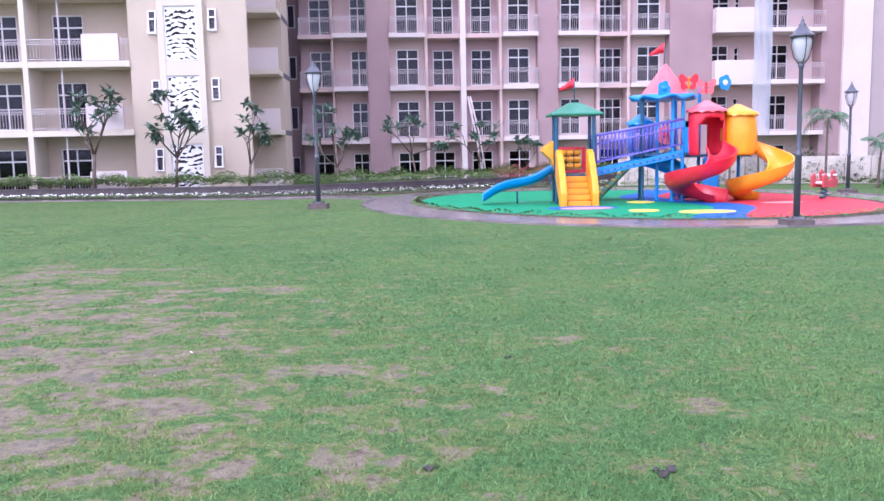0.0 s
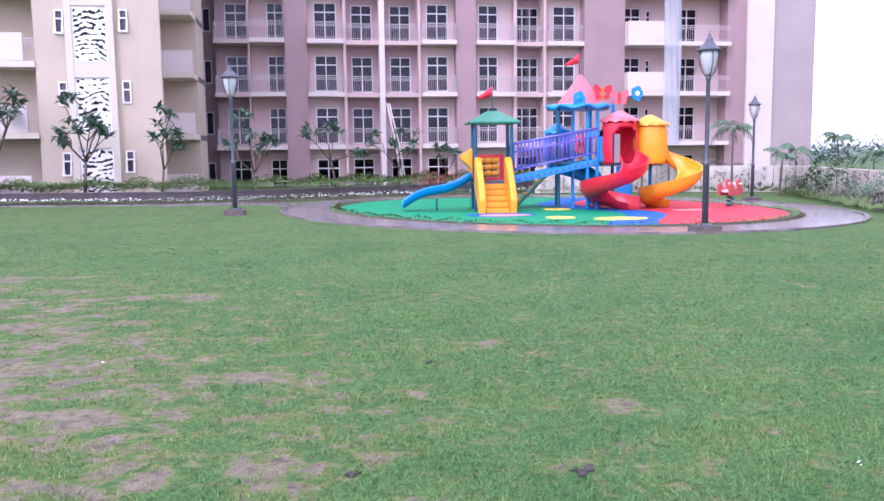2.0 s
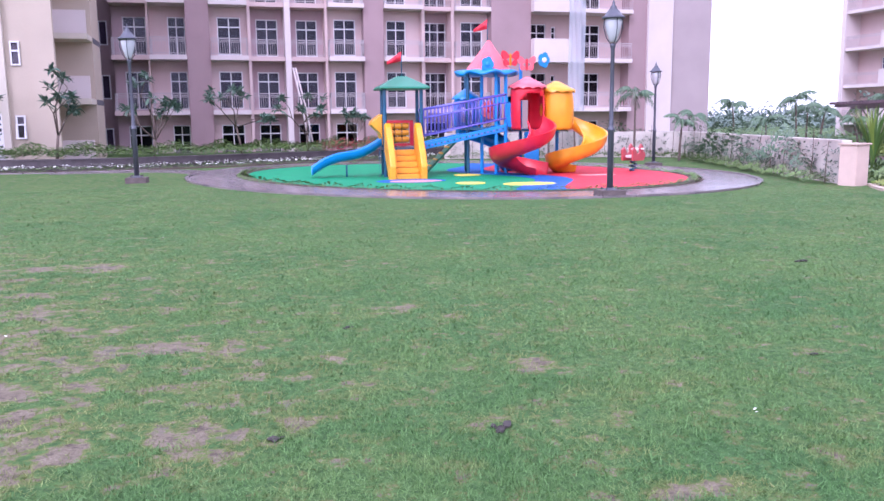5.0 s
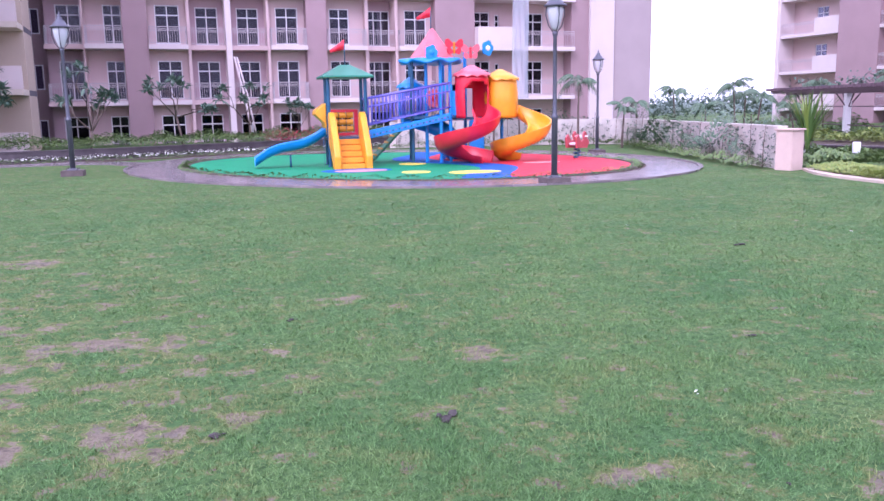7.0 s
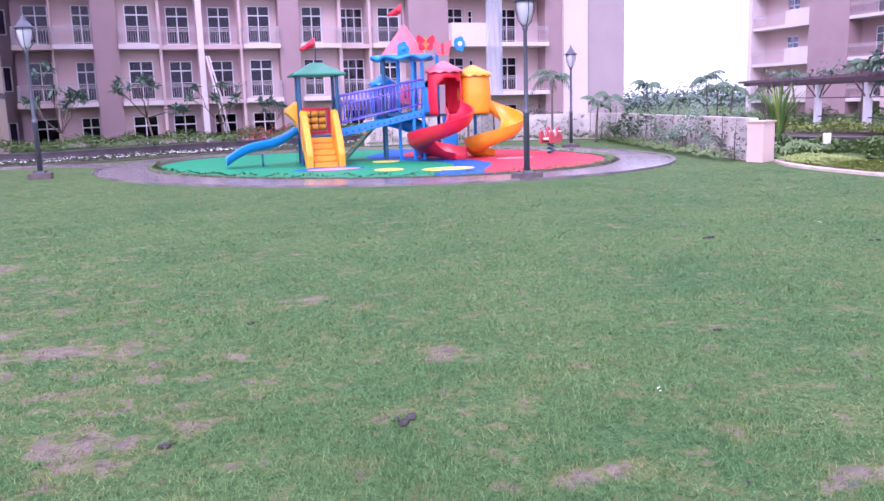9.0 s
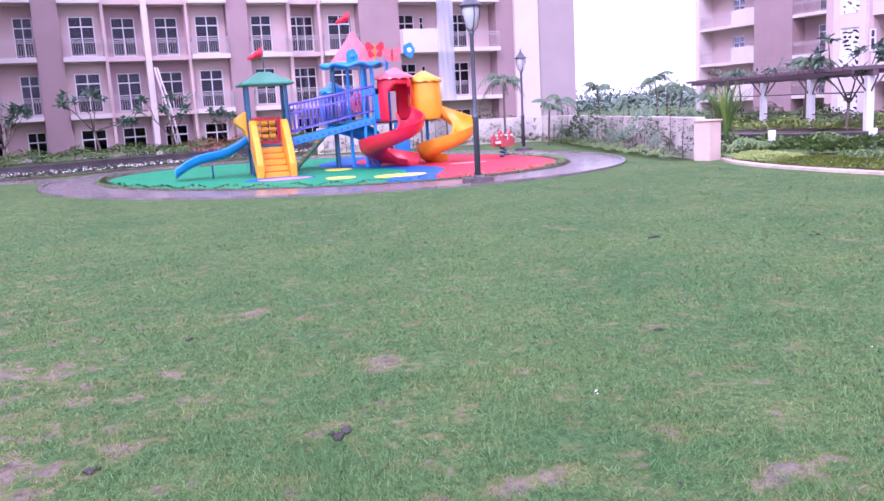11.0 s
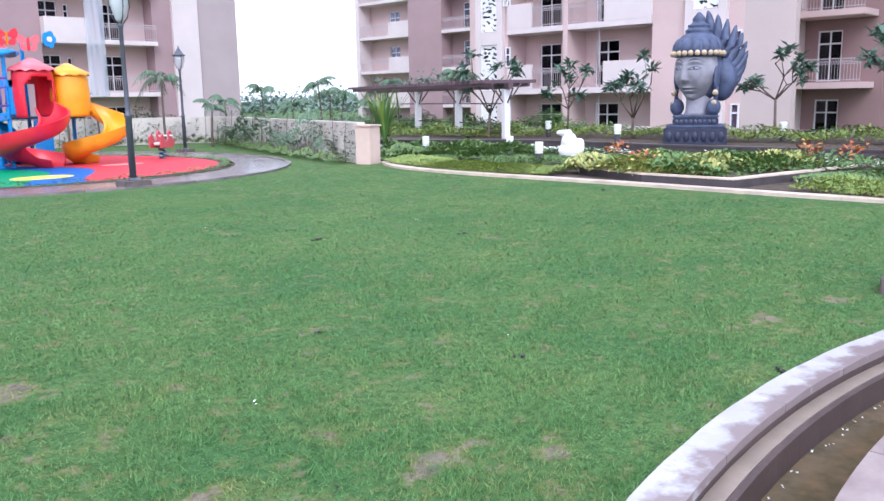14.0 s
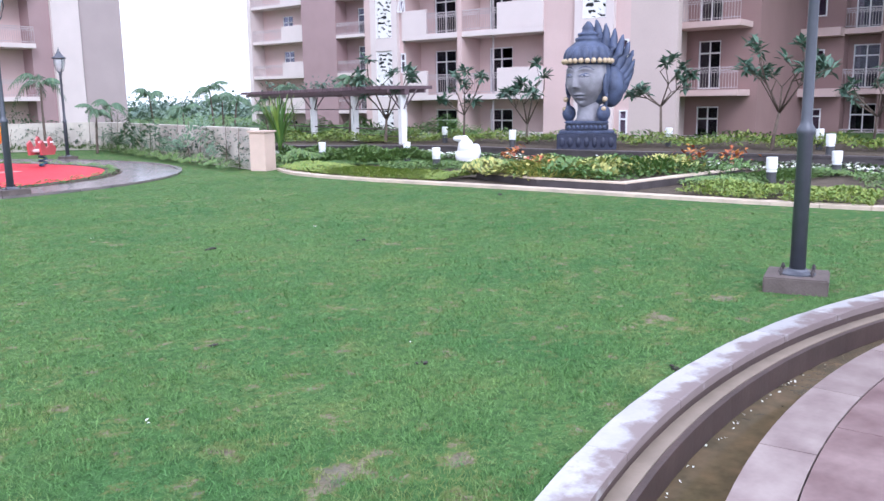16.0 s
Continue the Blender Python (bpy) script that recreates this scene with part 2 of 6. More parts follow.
def lawn_material():
    """Soil and thatch between the blades, bare where the turf is worn."""
    m = bpy.data.materials.new("mown_lawn")
    m.use_nodes = True
    n, l = m.node_tree.nodes, m.node_tree.links
    b = n["Principled BSDF"]
    b.inputs["Roughness"].default_value = 0.9
    b.inputs["Specular IOR Level"].default_value = 0.15
    tex, rng, mix, green = turf_nodes(m)
    green = mix(rng(tex(16, 5, 0.7), 0.38, 0.62, 0, 0.82), green, (0.031, 0.074, 0.023))
    green = mix(rng(tex(9, 5, 0.65), 0.60, 0.70, 0, 0.7), green, (0.085, 0.066, 0.040))
    at = n.new("ShaderNodeAttribute")
    at.attribute_name = "bare"
    soil = mix(rng(tex(5, 6), 0.35, 0.68), (0.255, 0.222, 0.160), (0.150, 0.128, 0.093))
    soil = mix(rng(tex(60, 3), 0.4, 0.7), soil, (0.14, 0.112, 0.080))
    soil = mix(rng(tex(10, 6, 0.72), 0.50, 0.64, 0, 0.8), soil, (0.080, 0.066, 0.052))
    soil = mix(rng(tex(2.1, 5, 0.7), 0.54, 0.66, 0, 0.7), soil, (0.110, 0.110, 0.096))
    add = n.new("ShaderNodeMath")
    add.operation = "MULTIPLY_ADD"
    add.inputs[1].default_value = 1.9
    l.new(rng(tex(4.5, 9, 0.74), 0.25, 0.75, -0.5, 0.5), add.inputs[0])
    l.new(at.outputs["Fac"], add.inputs[2])
    green = mix(rng(add.outputs["Value"], 0.12, 0.42, 0, 0.75), green, (0.165, 0.175, 0.055))
    l.new(mix(rng(add.outputs["Value"], 0.36, 0.50), green, soil), b.inputs["Base Color"])
    bp = n.new("ShaderNodeBump")
    bp.inputs["Strength"].default_value = 0.7
    bp.inputs["Distance"].default_value = 0.03
    l.new(tex(30, 5, 0.75), bp.inputs["Height"])
    l.new(bp.outputs["Normal"], b.inputs["Normal"])
    return m


def blade_material():
    """Grass blades in the turf's green, each a little lighter or darker."""
    m = bpy.data.materials.new("grass_blade")
    m.use_nodes = True
    n, l = m.node_tree.nodes, m.node_tree.links
    b = n["Principled BSDF"]
    b.inputs["Roughness"].default_value = 0.6
    b.inputs["Specular IOR Level"].default_value = 0.25
    tex, rng, mix, green = turf_nodes(m)
    geo = n.new("ShaderNodeNewGeometry")
    hsv = n.new("ShaderNodeHueSaturation")
    at = n.new("ShaderNodeAttribute")
    at.attribute_name = "bare"
    green = mix(rng(at.outputs["Fac"], 0.03, 0.26, 0, 0.72), green, (0.170, 0.178, 0.060))
    l.new(green, hsv.inputs["Color"])
    l.new(rng(geo.outputs["Random Per Island"], 0, 1, 0.98, 1.68), hsv.inputs["Value"])
    l.new(hsv.outputs["Color"], b.inputs["Base Color"])
    return m


LAWN = lawn_material()


def ground_sheet():
    """One sheet of ground to the horizon, open where the round terrace stands."""
    seg = 640
    radii = [9.47 + 0.11 * k for k in range(130)] + [24.6, 26, 28, 31, 36, 44, 60, 90, 150, 300, 700, 1500]
    ang = np.linspace(0, 2 * np.pi, seg, endpoint=False)
    v = np.concatenate([np.stack([POND.x + r * np.cos(ang), POND.y + r * np.sin(ang), np.zeros(seg)], 1) for r in radii])
    a = np.arange(seg)
    nx = (a + 1) % seg
    f = np.concatenate([np.stack([k * seg + a, (k + 1) * seg + a, (k + 1) * seg + nx, k * seg + nx], 1) for k in range(len(radii) - 1)])
    me = bpy.data.meshes.new("ground")
    me.from_pydata(v.tolist(), [], f.tolist())
    me.materials.append(LAWN)
    bare = [bareness(p[0], p[1]) if (p[0] - POND.x) ** 2 + (p[1] - POND.y) ** 2 < 640 else 0.1 for p in v]
    attr = me.attributes.new("bare", "FLOAT", "POINT")
    attr.data.foreach_set("value", bare)
    tagged(new("ground", me), "mown green lawn with worn bare patches of soil", "ground", kind="structure")


ground_sheet()

# ---- the main mauve block ----
def block_main(m, floors, label, slab_z, big_bay=True, right_end=True):
    """The long mauve facade: projecting and recessed balcony bays between plain piers."""
    b = thing("apartment_building", m, label, "building")
    zb, zt = -1.2, slab_z + 3.0 * floors[1] + 2.9
    levels = [slab_z + 3.0 * k for k in range(floors[0], floors[1] + 1)]
    # (s0, s1, front of slab, wall plane, door offset, door width, cols)
    bays = [(-8.75, -6.85, -0.25, 1.2, 0.55, 1.25, 2), (-6.75, -4.80, -0.75, 0.9, 0.95, 0.95, 2),
            (-3.54, -1.47, -0.55, 0.5, 0.42, 1.30, 2), (-1.30, 0.60, 0.05, 1.2, 0.35, 1.25, 2), (0.92, 2.90, 0.05, 1.2, 0.42, 1.25, 2),
            (3.04, 5.12, -0.55, 0.5, 0.42, 1.30, 2), (6.30, 8.65, -0.55, 0.5, 0.30, 1.20, 2), (8.85, 10.50, 0.05, 1.2, 0.12, 1.50, 3),
            (10.66, 12.92, -0.35, 0.5, 0.55, 1.40, 2)]
    if big_bay:
        bays.append((15.47, 22.10, -0.9, 0.7, 3.80, 1.30, 2))
    for s0, s1, front, back, off, w, cols in bays:
        holes, wide = [], s1 - s0 > 5
        for z in levels:
            f = z + 0.30
            d0 = s0 + off
            holes.append((d0, d0 + w, f + 0.04, f + 2.14))
            slab = boxes("balcony", CREAM if back < 1 else PINK, b, (s0, s1, front, back, z, z + 0.26), label="projecting concrete balcony slab", bevel=0.015)
            window(b, d0, back + 0.06, f + 0.04, w, 2.10, cols, 0.45)
            if wide:
                holes += [(s0 + 0.2, s0 + 1.4, f + 0.65, f + 2.14), (s0 + 1.75, s0 + 2.05, f + 1.1, f + 2.0)]
                window(b, s0 + 0.2, back + 0.06, f + 0.65, 1.2, 1.49, 2, 0.45)
                window(b, s0 + 1.75, back + 0.06, f + 1.1, 0.3, 0.9, 1, 0.3)
                boxes("parapet", CREAM, slab, (s0 + 0.003, s0 + 2.55, front + 0.003, front + 0.14, z + 0.262, z + 1.42), (s0 + 0.003, s0 + 0.14, front + 0.142, back - 0.005, z + 0.262, z + 1.42), label="solid plastered parapet")
                railing(slab, s0 + 2.6, s1 - 0.05, front + 0.05, z + 0.26)
            else:
                railing(slab, s0 + 0.06, s1 - 0.06, front + 0.06, z + 0.26, y2=back - 0.01 if front < 0 else None)
            if cols == 2 and w < 1.0:
                holes.append((d0 + w + 0.15, d0 + w + 0.42, f + 1.2, f + 2.1))
                window(b, d0 + w + 0.15, back + 0.06, f + 1.2, 0.27, 0.9, 1, 0.3)
        bm = bmesh.new()
        wall_cells(bm, s0 - 0.0, s1, zb, zt, back, back + 0.22, holes)
        part("wall", bm, PINK if back < 1 else MAUVE, b)
        # backing behind the panes, room shade put into its colour
        boxes("room_wall", ROOM_SHADE, b, (s0, s1, back + 3.0, back + 3.1, zb, zt))
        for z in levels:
            boxes("room_floor", ROOM_SHADE, b, (s0, s1, back + 0.225, back + 2.995, z, z + 0.26))
    # piers and fins between the bays
    for s0, s1, y0, mat in ((-4.80, -3.54, -0.25, BROWN), (5.12, 6.30, -0.25, BROWN), (12.92, 15.47, -0.35, BROWN), (-6.85, -6.75, -0.2, PINK),
                            (-1.47, -1.30, 0.0, PINK), (2.90, 3.04, 0.0, PINK), (8.65, 8.85, 0.0, PINK), (10.50, 10.66, 0.0, PINK)):
        boxes("pier", mat, b, (s0, s1, y0, 3.2, zb, zt))
    boxes("column", CREAM, b, (0.60, 0.92, -0.12, 3.2, zb, zt))
    boxes("wall", BROWN, b, (-12.5, -8.75, 2.2, 2.5, zb, zt))
    for z in levels:
        window(b, -9.95, 2.13, z + 0.95, 0.85, 1.35, 2)
        boxes("band", CREAM, b, (-12.5, -10.6, 1.4, 2.198, z - 0.55, z - 0.05))
    if right_end:
        boxes("wall", BROWN, b, (22.10, 23.35, -0.35, 3.2, zb, zt))
        boxes("pilaster", CREAM, b, (23.35, 25.1, -0.55, 3.2, zb, zt))
        boxes("wall", GREYWALL, b, (25.1, 28.0, -0.35, 16, zb, zt))
    boxes("roof", GREYWALL, b, (-12.5, 28.0 if right_end else 22.1, -0.4, 16, zt, zt + 0.35))
    boxes("rear_wall", MAUVE, b, (-12.5, 25.1, 15.7, 15.99, zb, zt), (-12.5, -12.2, 2.51, 15.69, zb, zt))
    return b


main_block = block_main(pose(0, 48.8, 0, 0, 0, 4), (-2, 3), "mauve apartment block with rows of railed balconies", 5.13)
NET = bpy.data.materials.new("pale_plastic_netting")
NET.use_nodes = True
nn, nl = NET.node_tree.nodes, NET.node_tree.links
clear = nn.new("ShaderNodeBsdfTransparent")
veil = nn.new("ShaderNodeMixShader")
veil.inputs["Fac"].default_value = 0.45
nn["Principled BSDF"].inputs["Base Color"].default_value = (0.62, 0.66, 0.74, 1)
nl.new(clear.outputs["BSDF"], veil.inputs[1])
nl.new(nn["Principled BSDF"].outputs["BSDF"], veil.inputs[2])
nl.new(veil.outputs["Shader"], nn["Material Output"].inputs["Surface"])
bm = bmesh.new()
rows = [[bm.verts.new((17.7 + 1.1 * i / 10, -0.98 + 0.05 * math.sin(i * 1.9 + 0.25 * j), 2.2 + 9.0 * j / 30)) for i in range(11)] for j in range(31)]
for a, b in zip(rows, rows[1:]):
    for i in range(10):
        bm.faces.new((a[i], a[i + 1], b[i + 1], b[i]))
part("plastic_sheet", bm, NET, main_block, "pale translucent sheet hanging down the facade", smooth=True)
for x0, x1 in ((0.98, 1.72), (1.12, 1.95)):
    bm = bmesh.new()
    tube(bm, [(x0, -0.15, 4.75), ((x0 + x1) / 2 + 0.05, -0.4, 2.6), (x1, -0.7, 0.2)], 0.05, 8)
    part("downpipe", bm, CREAM, main_block, "slanting pale pipe", smooth=True)


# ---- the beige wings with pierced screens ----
# near-black colour paints the shade seen through the screens' gaps
JALI_SHADE = material("screen_gap_shade_colour", (0.05, 0.05, 0.06), 0.9)


def jali(parent, s0, s1, y, z0, z1, seed):
    """A white pierced screen: leaf-like bands with curved gaps between them."""
    bm = bmesh.new()
    nx, nz = 34, 56
    grid = {}

    def corner(i, k):
        if (i, k) not in grid:
            grid[i, k] = bm.verts.new((s0 + (s1 - s0) * i / nx, y, z0 + (z1 - z0) * k / nz))
        return grid[i, k]

    for i in range(nx):
        for k in range(nz):
            u, w = (s1 - s0) * (i + 0.5) / nx, (z1 - z0) * (k + 0.5) / nz
            bend = noise.noise(Vector((u * 1.6, w * 1.3, seed * 3.1)))
            leaf = math.sin(27 * w + 6.5 * bend + 2.4 * math.sin(4.2 * u + seed)) + 2.3 * noise.noise(Vector((u * 6, w * 8, seed + 0.5)))
            if leaf > -0.58 or i in (0, nx - 1) or k in (0, nz - 1):
                bm.faces.new((corner(i, k), corner(i + 1, k), corner(i + 1, k + 1), corner(i, k + 1)))
    ext = bmesh.ops.extrude_face_region(bm, geom=list(bm.faces))
    bmesh.ops.translate(bm, vec=(0, 0.05, 0), verts=[g for g in ext["geom"] if isinstance(g, bmesh.types.BMVert)])
    bmesh.ops.recalc_face_normals(bm, faces=list(bm.faces))
    for e in ((s0 - 0.05, s0 - 0.003), (s1 + 0.003, s1 + 0.05)):
        box(bm, e[0], e[1], y - 0.03, y + 0.06, z0, z1)
    ob = part("screen", bm, WHITE, parent, "white pierced screen with jagged cut-outs")
    # added dark sheet stands in for shade behind the cut-outs
    boxes("screen_gap_shade", JALI_SHADE, ob, (s0 + 0.003, s1 - 0.003, y + 0.12, y + 0.14, z0, z1))
    return ob


def balcony_bay(b, levels, s0, s1, front, back, doors, parapets, wall, slab_mat, rail=True, high=1.12, z_range=(-1.5, 18)):
    """A stack of balconies: slabs from the wall plane to the front, doors, solid parapets and railings."""
    holes = []
    for z in levels:
        slab = boxes("balcony", slab_mat, b, (s0, s1, front, back, z, z + 0.26), label="concrete balcony slab with pale edge", bevel=0.015)
        f = z + 0.30
        for off, w, cols in doors:
            holes.append((s0 + off, s0 + off + w, f + 0.02, f + 2.12))
            window(b, s0 + off, back + 0.06, f + 0.02, w, 2.10, cols, 0.45)
        for a, c in parapets:
            boxes("parapet", CREAM, slab, (a, c, front + 0.004, front + 0.13, z + 0.262, z + 0.28 + high), label="solid cream plastered parapet", bevel=0.01)
        if rail:
            runs, x = [], s0 + 0.04
            for a, c in sorted(parapets):
                if a - x > 0.3:
                    runs.append((x, a - 0.02))
                x = c + 0.02
            if s1 - x > 0.3:
                runs.append((x, s1 - 0.04))
            for a, c in runs:
                railing(slab, a, c, front + 0.06, z + 0.26)
    bm = bmesh.new()
    wall_cells(bm, s0, s1, z_range[0], z_range[1], back, back + 0.22, holes)
    part("wall", bm, wall, b)
    # dark-coloured backing gives the rooms their shade
    boxes("room_wall", ROOM_SHADE, b, (s0, s1, back + 3.0, back + 3.1, *z_range))
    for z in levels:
        boxes("room_floor", ROOM_SHADE, b, (s0, s1, back + 0.225, back + 2.995, z, z + 0.26))


def small_windows(b, levels, s, y, w, h, up, tilt=True):
    for k, z in enumerate(levels):
        ob = window(b, s, y, z + up, w, h, 1, 0.28)
        if tilt and k % 2 == 0:
            sash = bmesh.new()
            for d in ((0, w, 0, 0.04, 0, 0.05), (0, w, 0, 0.04, h - 0.38, h - 0.33), (0, 0.05, 0, 0.04, 0.05, h - 0.38), (w - 0.05, w, 0, 0.04, 0.05, h - 0.38)):
                box(sash, *d)
            part("sash", sash, FRAMEM, ob, "white sash tilted open", m=pose(0, -0.22, 0.02, -17))


# beige wing beside the main block
A_LEV = [-0.31 + 2.93 * k for k in range(0, 6)]
A_TOP = A_LEV[-1] + 2.9
wing = thing("apartment_wing", pose(-11.27, 35.89, 0, 0, 0, 4), "beige apartment wing with pierced white screens and balconies", "building")
balcony_bay(wing, A_LEV, -14.0, -2.58, 0, 1.5, [(7.70, 1.36, 2), (4.85, 1.36, 2), (1.2, 1.36, 2)], [(-4.56, -3.0), (-13.2, -11.6)], BEIGE, WINGCREAM, z_range=(-1.2, A_TOP))
boxes("column", WINGCREAM, wing, (-7.06, -6.84, -0.02, 1.5, -1.2, A_TOP))
boxes("downpipe", RAILM, wing, (-5.62, -5.55, 0.35, 0.42, -1.2, A_TOP))
boxes("wall", BEIGE, wing, (-2.58, 0.9, 0.1, 6.4, -1.2, A_TOP), (0.9, 2.42, 0.1, 0.5, -1.2, A_TOP))
boxes("pilaster", WINGCREAM, wing, (-1.30, -1.03, -0.12, 0.1, -1.2, A_TOP), (0.36, 0.62, -0.12, 0.1, -1.2, A_TOP), *[(-1.03, 0.36, -0.10, 0.1, z - 0.42, z + 0.20) for z in A_LEV])
boxes("corner_strip", BEIGE, wing, (1.55, 2.45, 0.04, 0.1, -1.2, A_TOP))
for k, z in enumerate(A_LEV):
    jali(wing, -1.0, 0.33, -0.04, z + 0.22, z + 2.50, k)
small_windows(wing, A_LEV, -1.72, 0.03, 0.36, 1.0, 1.35)
small_windows(wing, A_LEV, 0.82, 0.03, 0.36, 0.95, 1.45)
balcony_bay(wing, A_LEV, 0.9, 3.15, 4.6, 6.4, [], [(0.9, 3.15)], BEIGE, WINGCREAM, rail=False, high=1.0, z_range=(-1.2, A_TOP))
boxes("wall", BEIGE, wing, (2.90, 3.14, 6.63, 9.39, -1.2, A_TOP))
boxes("rear_wall", BEIGE, wing, (-14, 3.3, 16.01, 16.3, -1.2, A_TOP))
boxes("roof", GREYWALL, wing, (-14, 3.3, -0.1, 16, A_TOP, A_TOP + 0.3))
boxes("wall", BEIGE, wing, (-14.3, -14.0, 0, 16, -1.2, A_TOP))

# pink wing behind the statue
R2 = 12.4
R_LEV = [-1.02 + 2.87 * k for k in range(0, 6)]
R_TOP = R_LEV[-1] + 2.85
wing = thing("apartment_wing", pose(30.91, 24.99, 0, 0, 0, -86), "pale pink apartment wing with balconies and pierced screens", "building")
balcony_bay(wing, R_LEV, -3.5, 4.45, 0, 1.5, [(0.9, 1.3, 2), (4.17, 1.30, 2)], [(-3.5, -1.98), (2.06, 4.45)], PINK, CREAM, z_range=(-1.5, R_TOP))
boxes("column", PINK, wing, (-0.13, 0.13, -0.02, 1.5, -1.5, R_TOP))
boxes("downpipe", RAILM, wing, (1.55, 1.62, 0.4, 0.47, -1.5, R_TOP))
boxes("wall", PINK, wing, (4.45, 8.5, 0.1, 5.0, -1.5, R_TOP), (-5.5, -3.5, 0.1, 5.5, -1.5, R_TOP))
boxes("wall", PALETAUPE, wing, (8.5, 9.0, 0.098, 5.0, -1.5, R_TOP), (9.0, 10.5, 0.098, 0.5, -1.5, R_TOP))
boxes("pilaster", CREAM, wing, (6.05, 6.40, -0.12, 0.1, -1.5, R_TOP), (7.50, 7.85, -0.12, 0.1, -1.5, R_TOP), *[(6.40, 7.50, -0.10, 0.1, z - 0.42, z + 0.38) for z in R_LEV])
boxes("pilaster", CREAM, wing, (-5.45, -5.12, -0.12, 0.1, -1.5, R_TOP), (-4.05, -3.72, -0.12, 0.1, -1.5, R_TOP), *[(-5.12, -4.05, -0.10, 0.1, z - 0.42, z + 0.20) for z in R_LEV])
for k, z in enumerate(R_LEV):
    jali(wing, 6.44, 7.46, -0.04, z + 0.40, z + 2.43, 20 + k)
    jali(wing, -5.08, -4.08, -0.04, z + 0.22, z + 2.43, 40 + k)
small_windows(wing, R_LEV, 8.10, 0.03, 0.36, 1.0, 1.35, tilt=False)
small_windows(wing, R_LEV, -3.62, 0.03, 0.30, 0.95, 1.35)
# recessed walls from here on have the shade darkened into their plaster colour
balcony_bay(wing, R_LEV, 9.0, 11.9, 3.3, 5.0, [(0.55, 1.0, 2)], [], RECESS_ROSE, PINK, z_range=(-1.5, R_TOP))
boxes("wall", RECESS_ROSE, wing, (11.9, 12.2, 5.0, R2 - 0.01, -1.5, R_TOP))
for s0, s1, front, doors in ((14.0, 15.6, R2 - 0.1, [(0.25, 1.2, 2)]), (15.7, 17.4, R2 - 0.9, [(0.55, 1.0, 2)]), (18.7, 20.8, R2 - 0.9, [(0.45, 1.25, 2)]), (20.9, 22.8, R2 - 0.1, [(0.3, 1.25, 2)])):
    balcony_bay(wing, R_LEV, s0, s1, front, R2 + 1.0, doors, [], RECESS_ROSE, PINK, z_range=(-1.5, R_TOP))
boxes("wall", RECESS_ROSE, wing, (10.8, 14.0, R2, R2 + 3, -1.5, R_TOP), (17.4, 18.7, R2 - 0.3, R2 + 3, -1.5, R_TOP), (15.6, 15.7, R2, R2 + 3, -1.5, R_TOP), (20.8, 20.9, R2, R2 + 3, -1.5, R_TOP), (22.8, 30, R2 - 0.3, R2 + 3, -1.5, R_TOP))
small_windows(wing, R_LEV, 12.4, R2 - 0.07, 0.75, 1.3, 0.9, tilt=False)
for z in R_LEV:
    boxes("band", PINK, wing, (10.8, 14.0, R2 - 0.9, R2 - 0.003, z - 0.1, z + 0.3))
boxes("rear_wall", MAUVE, wing, (-5.5, 30, R2 + 4.01, R2 + 4.3, -1.5, R_TOP), (29.7, 30, R2 + 3.01, R2 + 4, -1.5, R_TOP), (-5.5, -5.2, 5.51, R2 + 4, -1.5, R_TOP), (10.81, 11.1, R2 + 3.01, R2 + 4, -1.5, R_TOP))
# added walls close off the rooms, in the same painted room shade
boxes("inner_wall", ROOM_SHADE, wing, (4.46, 4.6, 1.73, 5.4, -1.5, R_TOP), (-3.49, -3.4, 1.73, 5.4, -1.5, R_TOP), (11.7, 11.88, 5.23, 8.0, -1.5, R_TOP))
boxes("roof", GREYWALL, wing, (-5.5, 30, -0.1, R2 + 4, R_TOP, R_TOP + 0.3))

# the far block past the pergola
F_LEV = [0.93 + 3.05 * k for k in range(-1, 6)]
F_TOP = F_LEV[-1] + 3
block = thing("apartment_building", pose(47.7, 59.2, 0, 0, 0, -86), "distant mauve apartment block with stacked balconies", "building")
balcony_bay(block, F_LEV, -3.93, 2.84, 0, 1.4, [(2.6, 1.3, 2), (5.0, 0.9, 1)], [(-0.1, 2.84)], PINK, CREAM, z_range=(-2, F_TOP))
balcony_bay(block, F_LEV, 6.83, 10.0, -0.3, 1.0, [(1.3, 1.4, 2)], [], BROWN, CREAM, z_range=(-2, F_TOP))
boxes("wall", BROWN, block, (2.84, 6.83, -0.3, 3.2, -2, F_TOP))
boxes("wall", CREAM, block, (-4.4, -3.93, -0.1, 14, -2, F_TOP))
boxes("wall", PINK, block, (10.0, 14, -0.3, 14, -2, F_TOP))
boxes("rear_wall", MAUVE, block, (-3.93, 10, 13.7, 14, -2, F_TOP))
boxes("roof", GREYWALL, block, (-4.4, 14, -0.3, 14, F_TOP, F_TOP + 0.3))


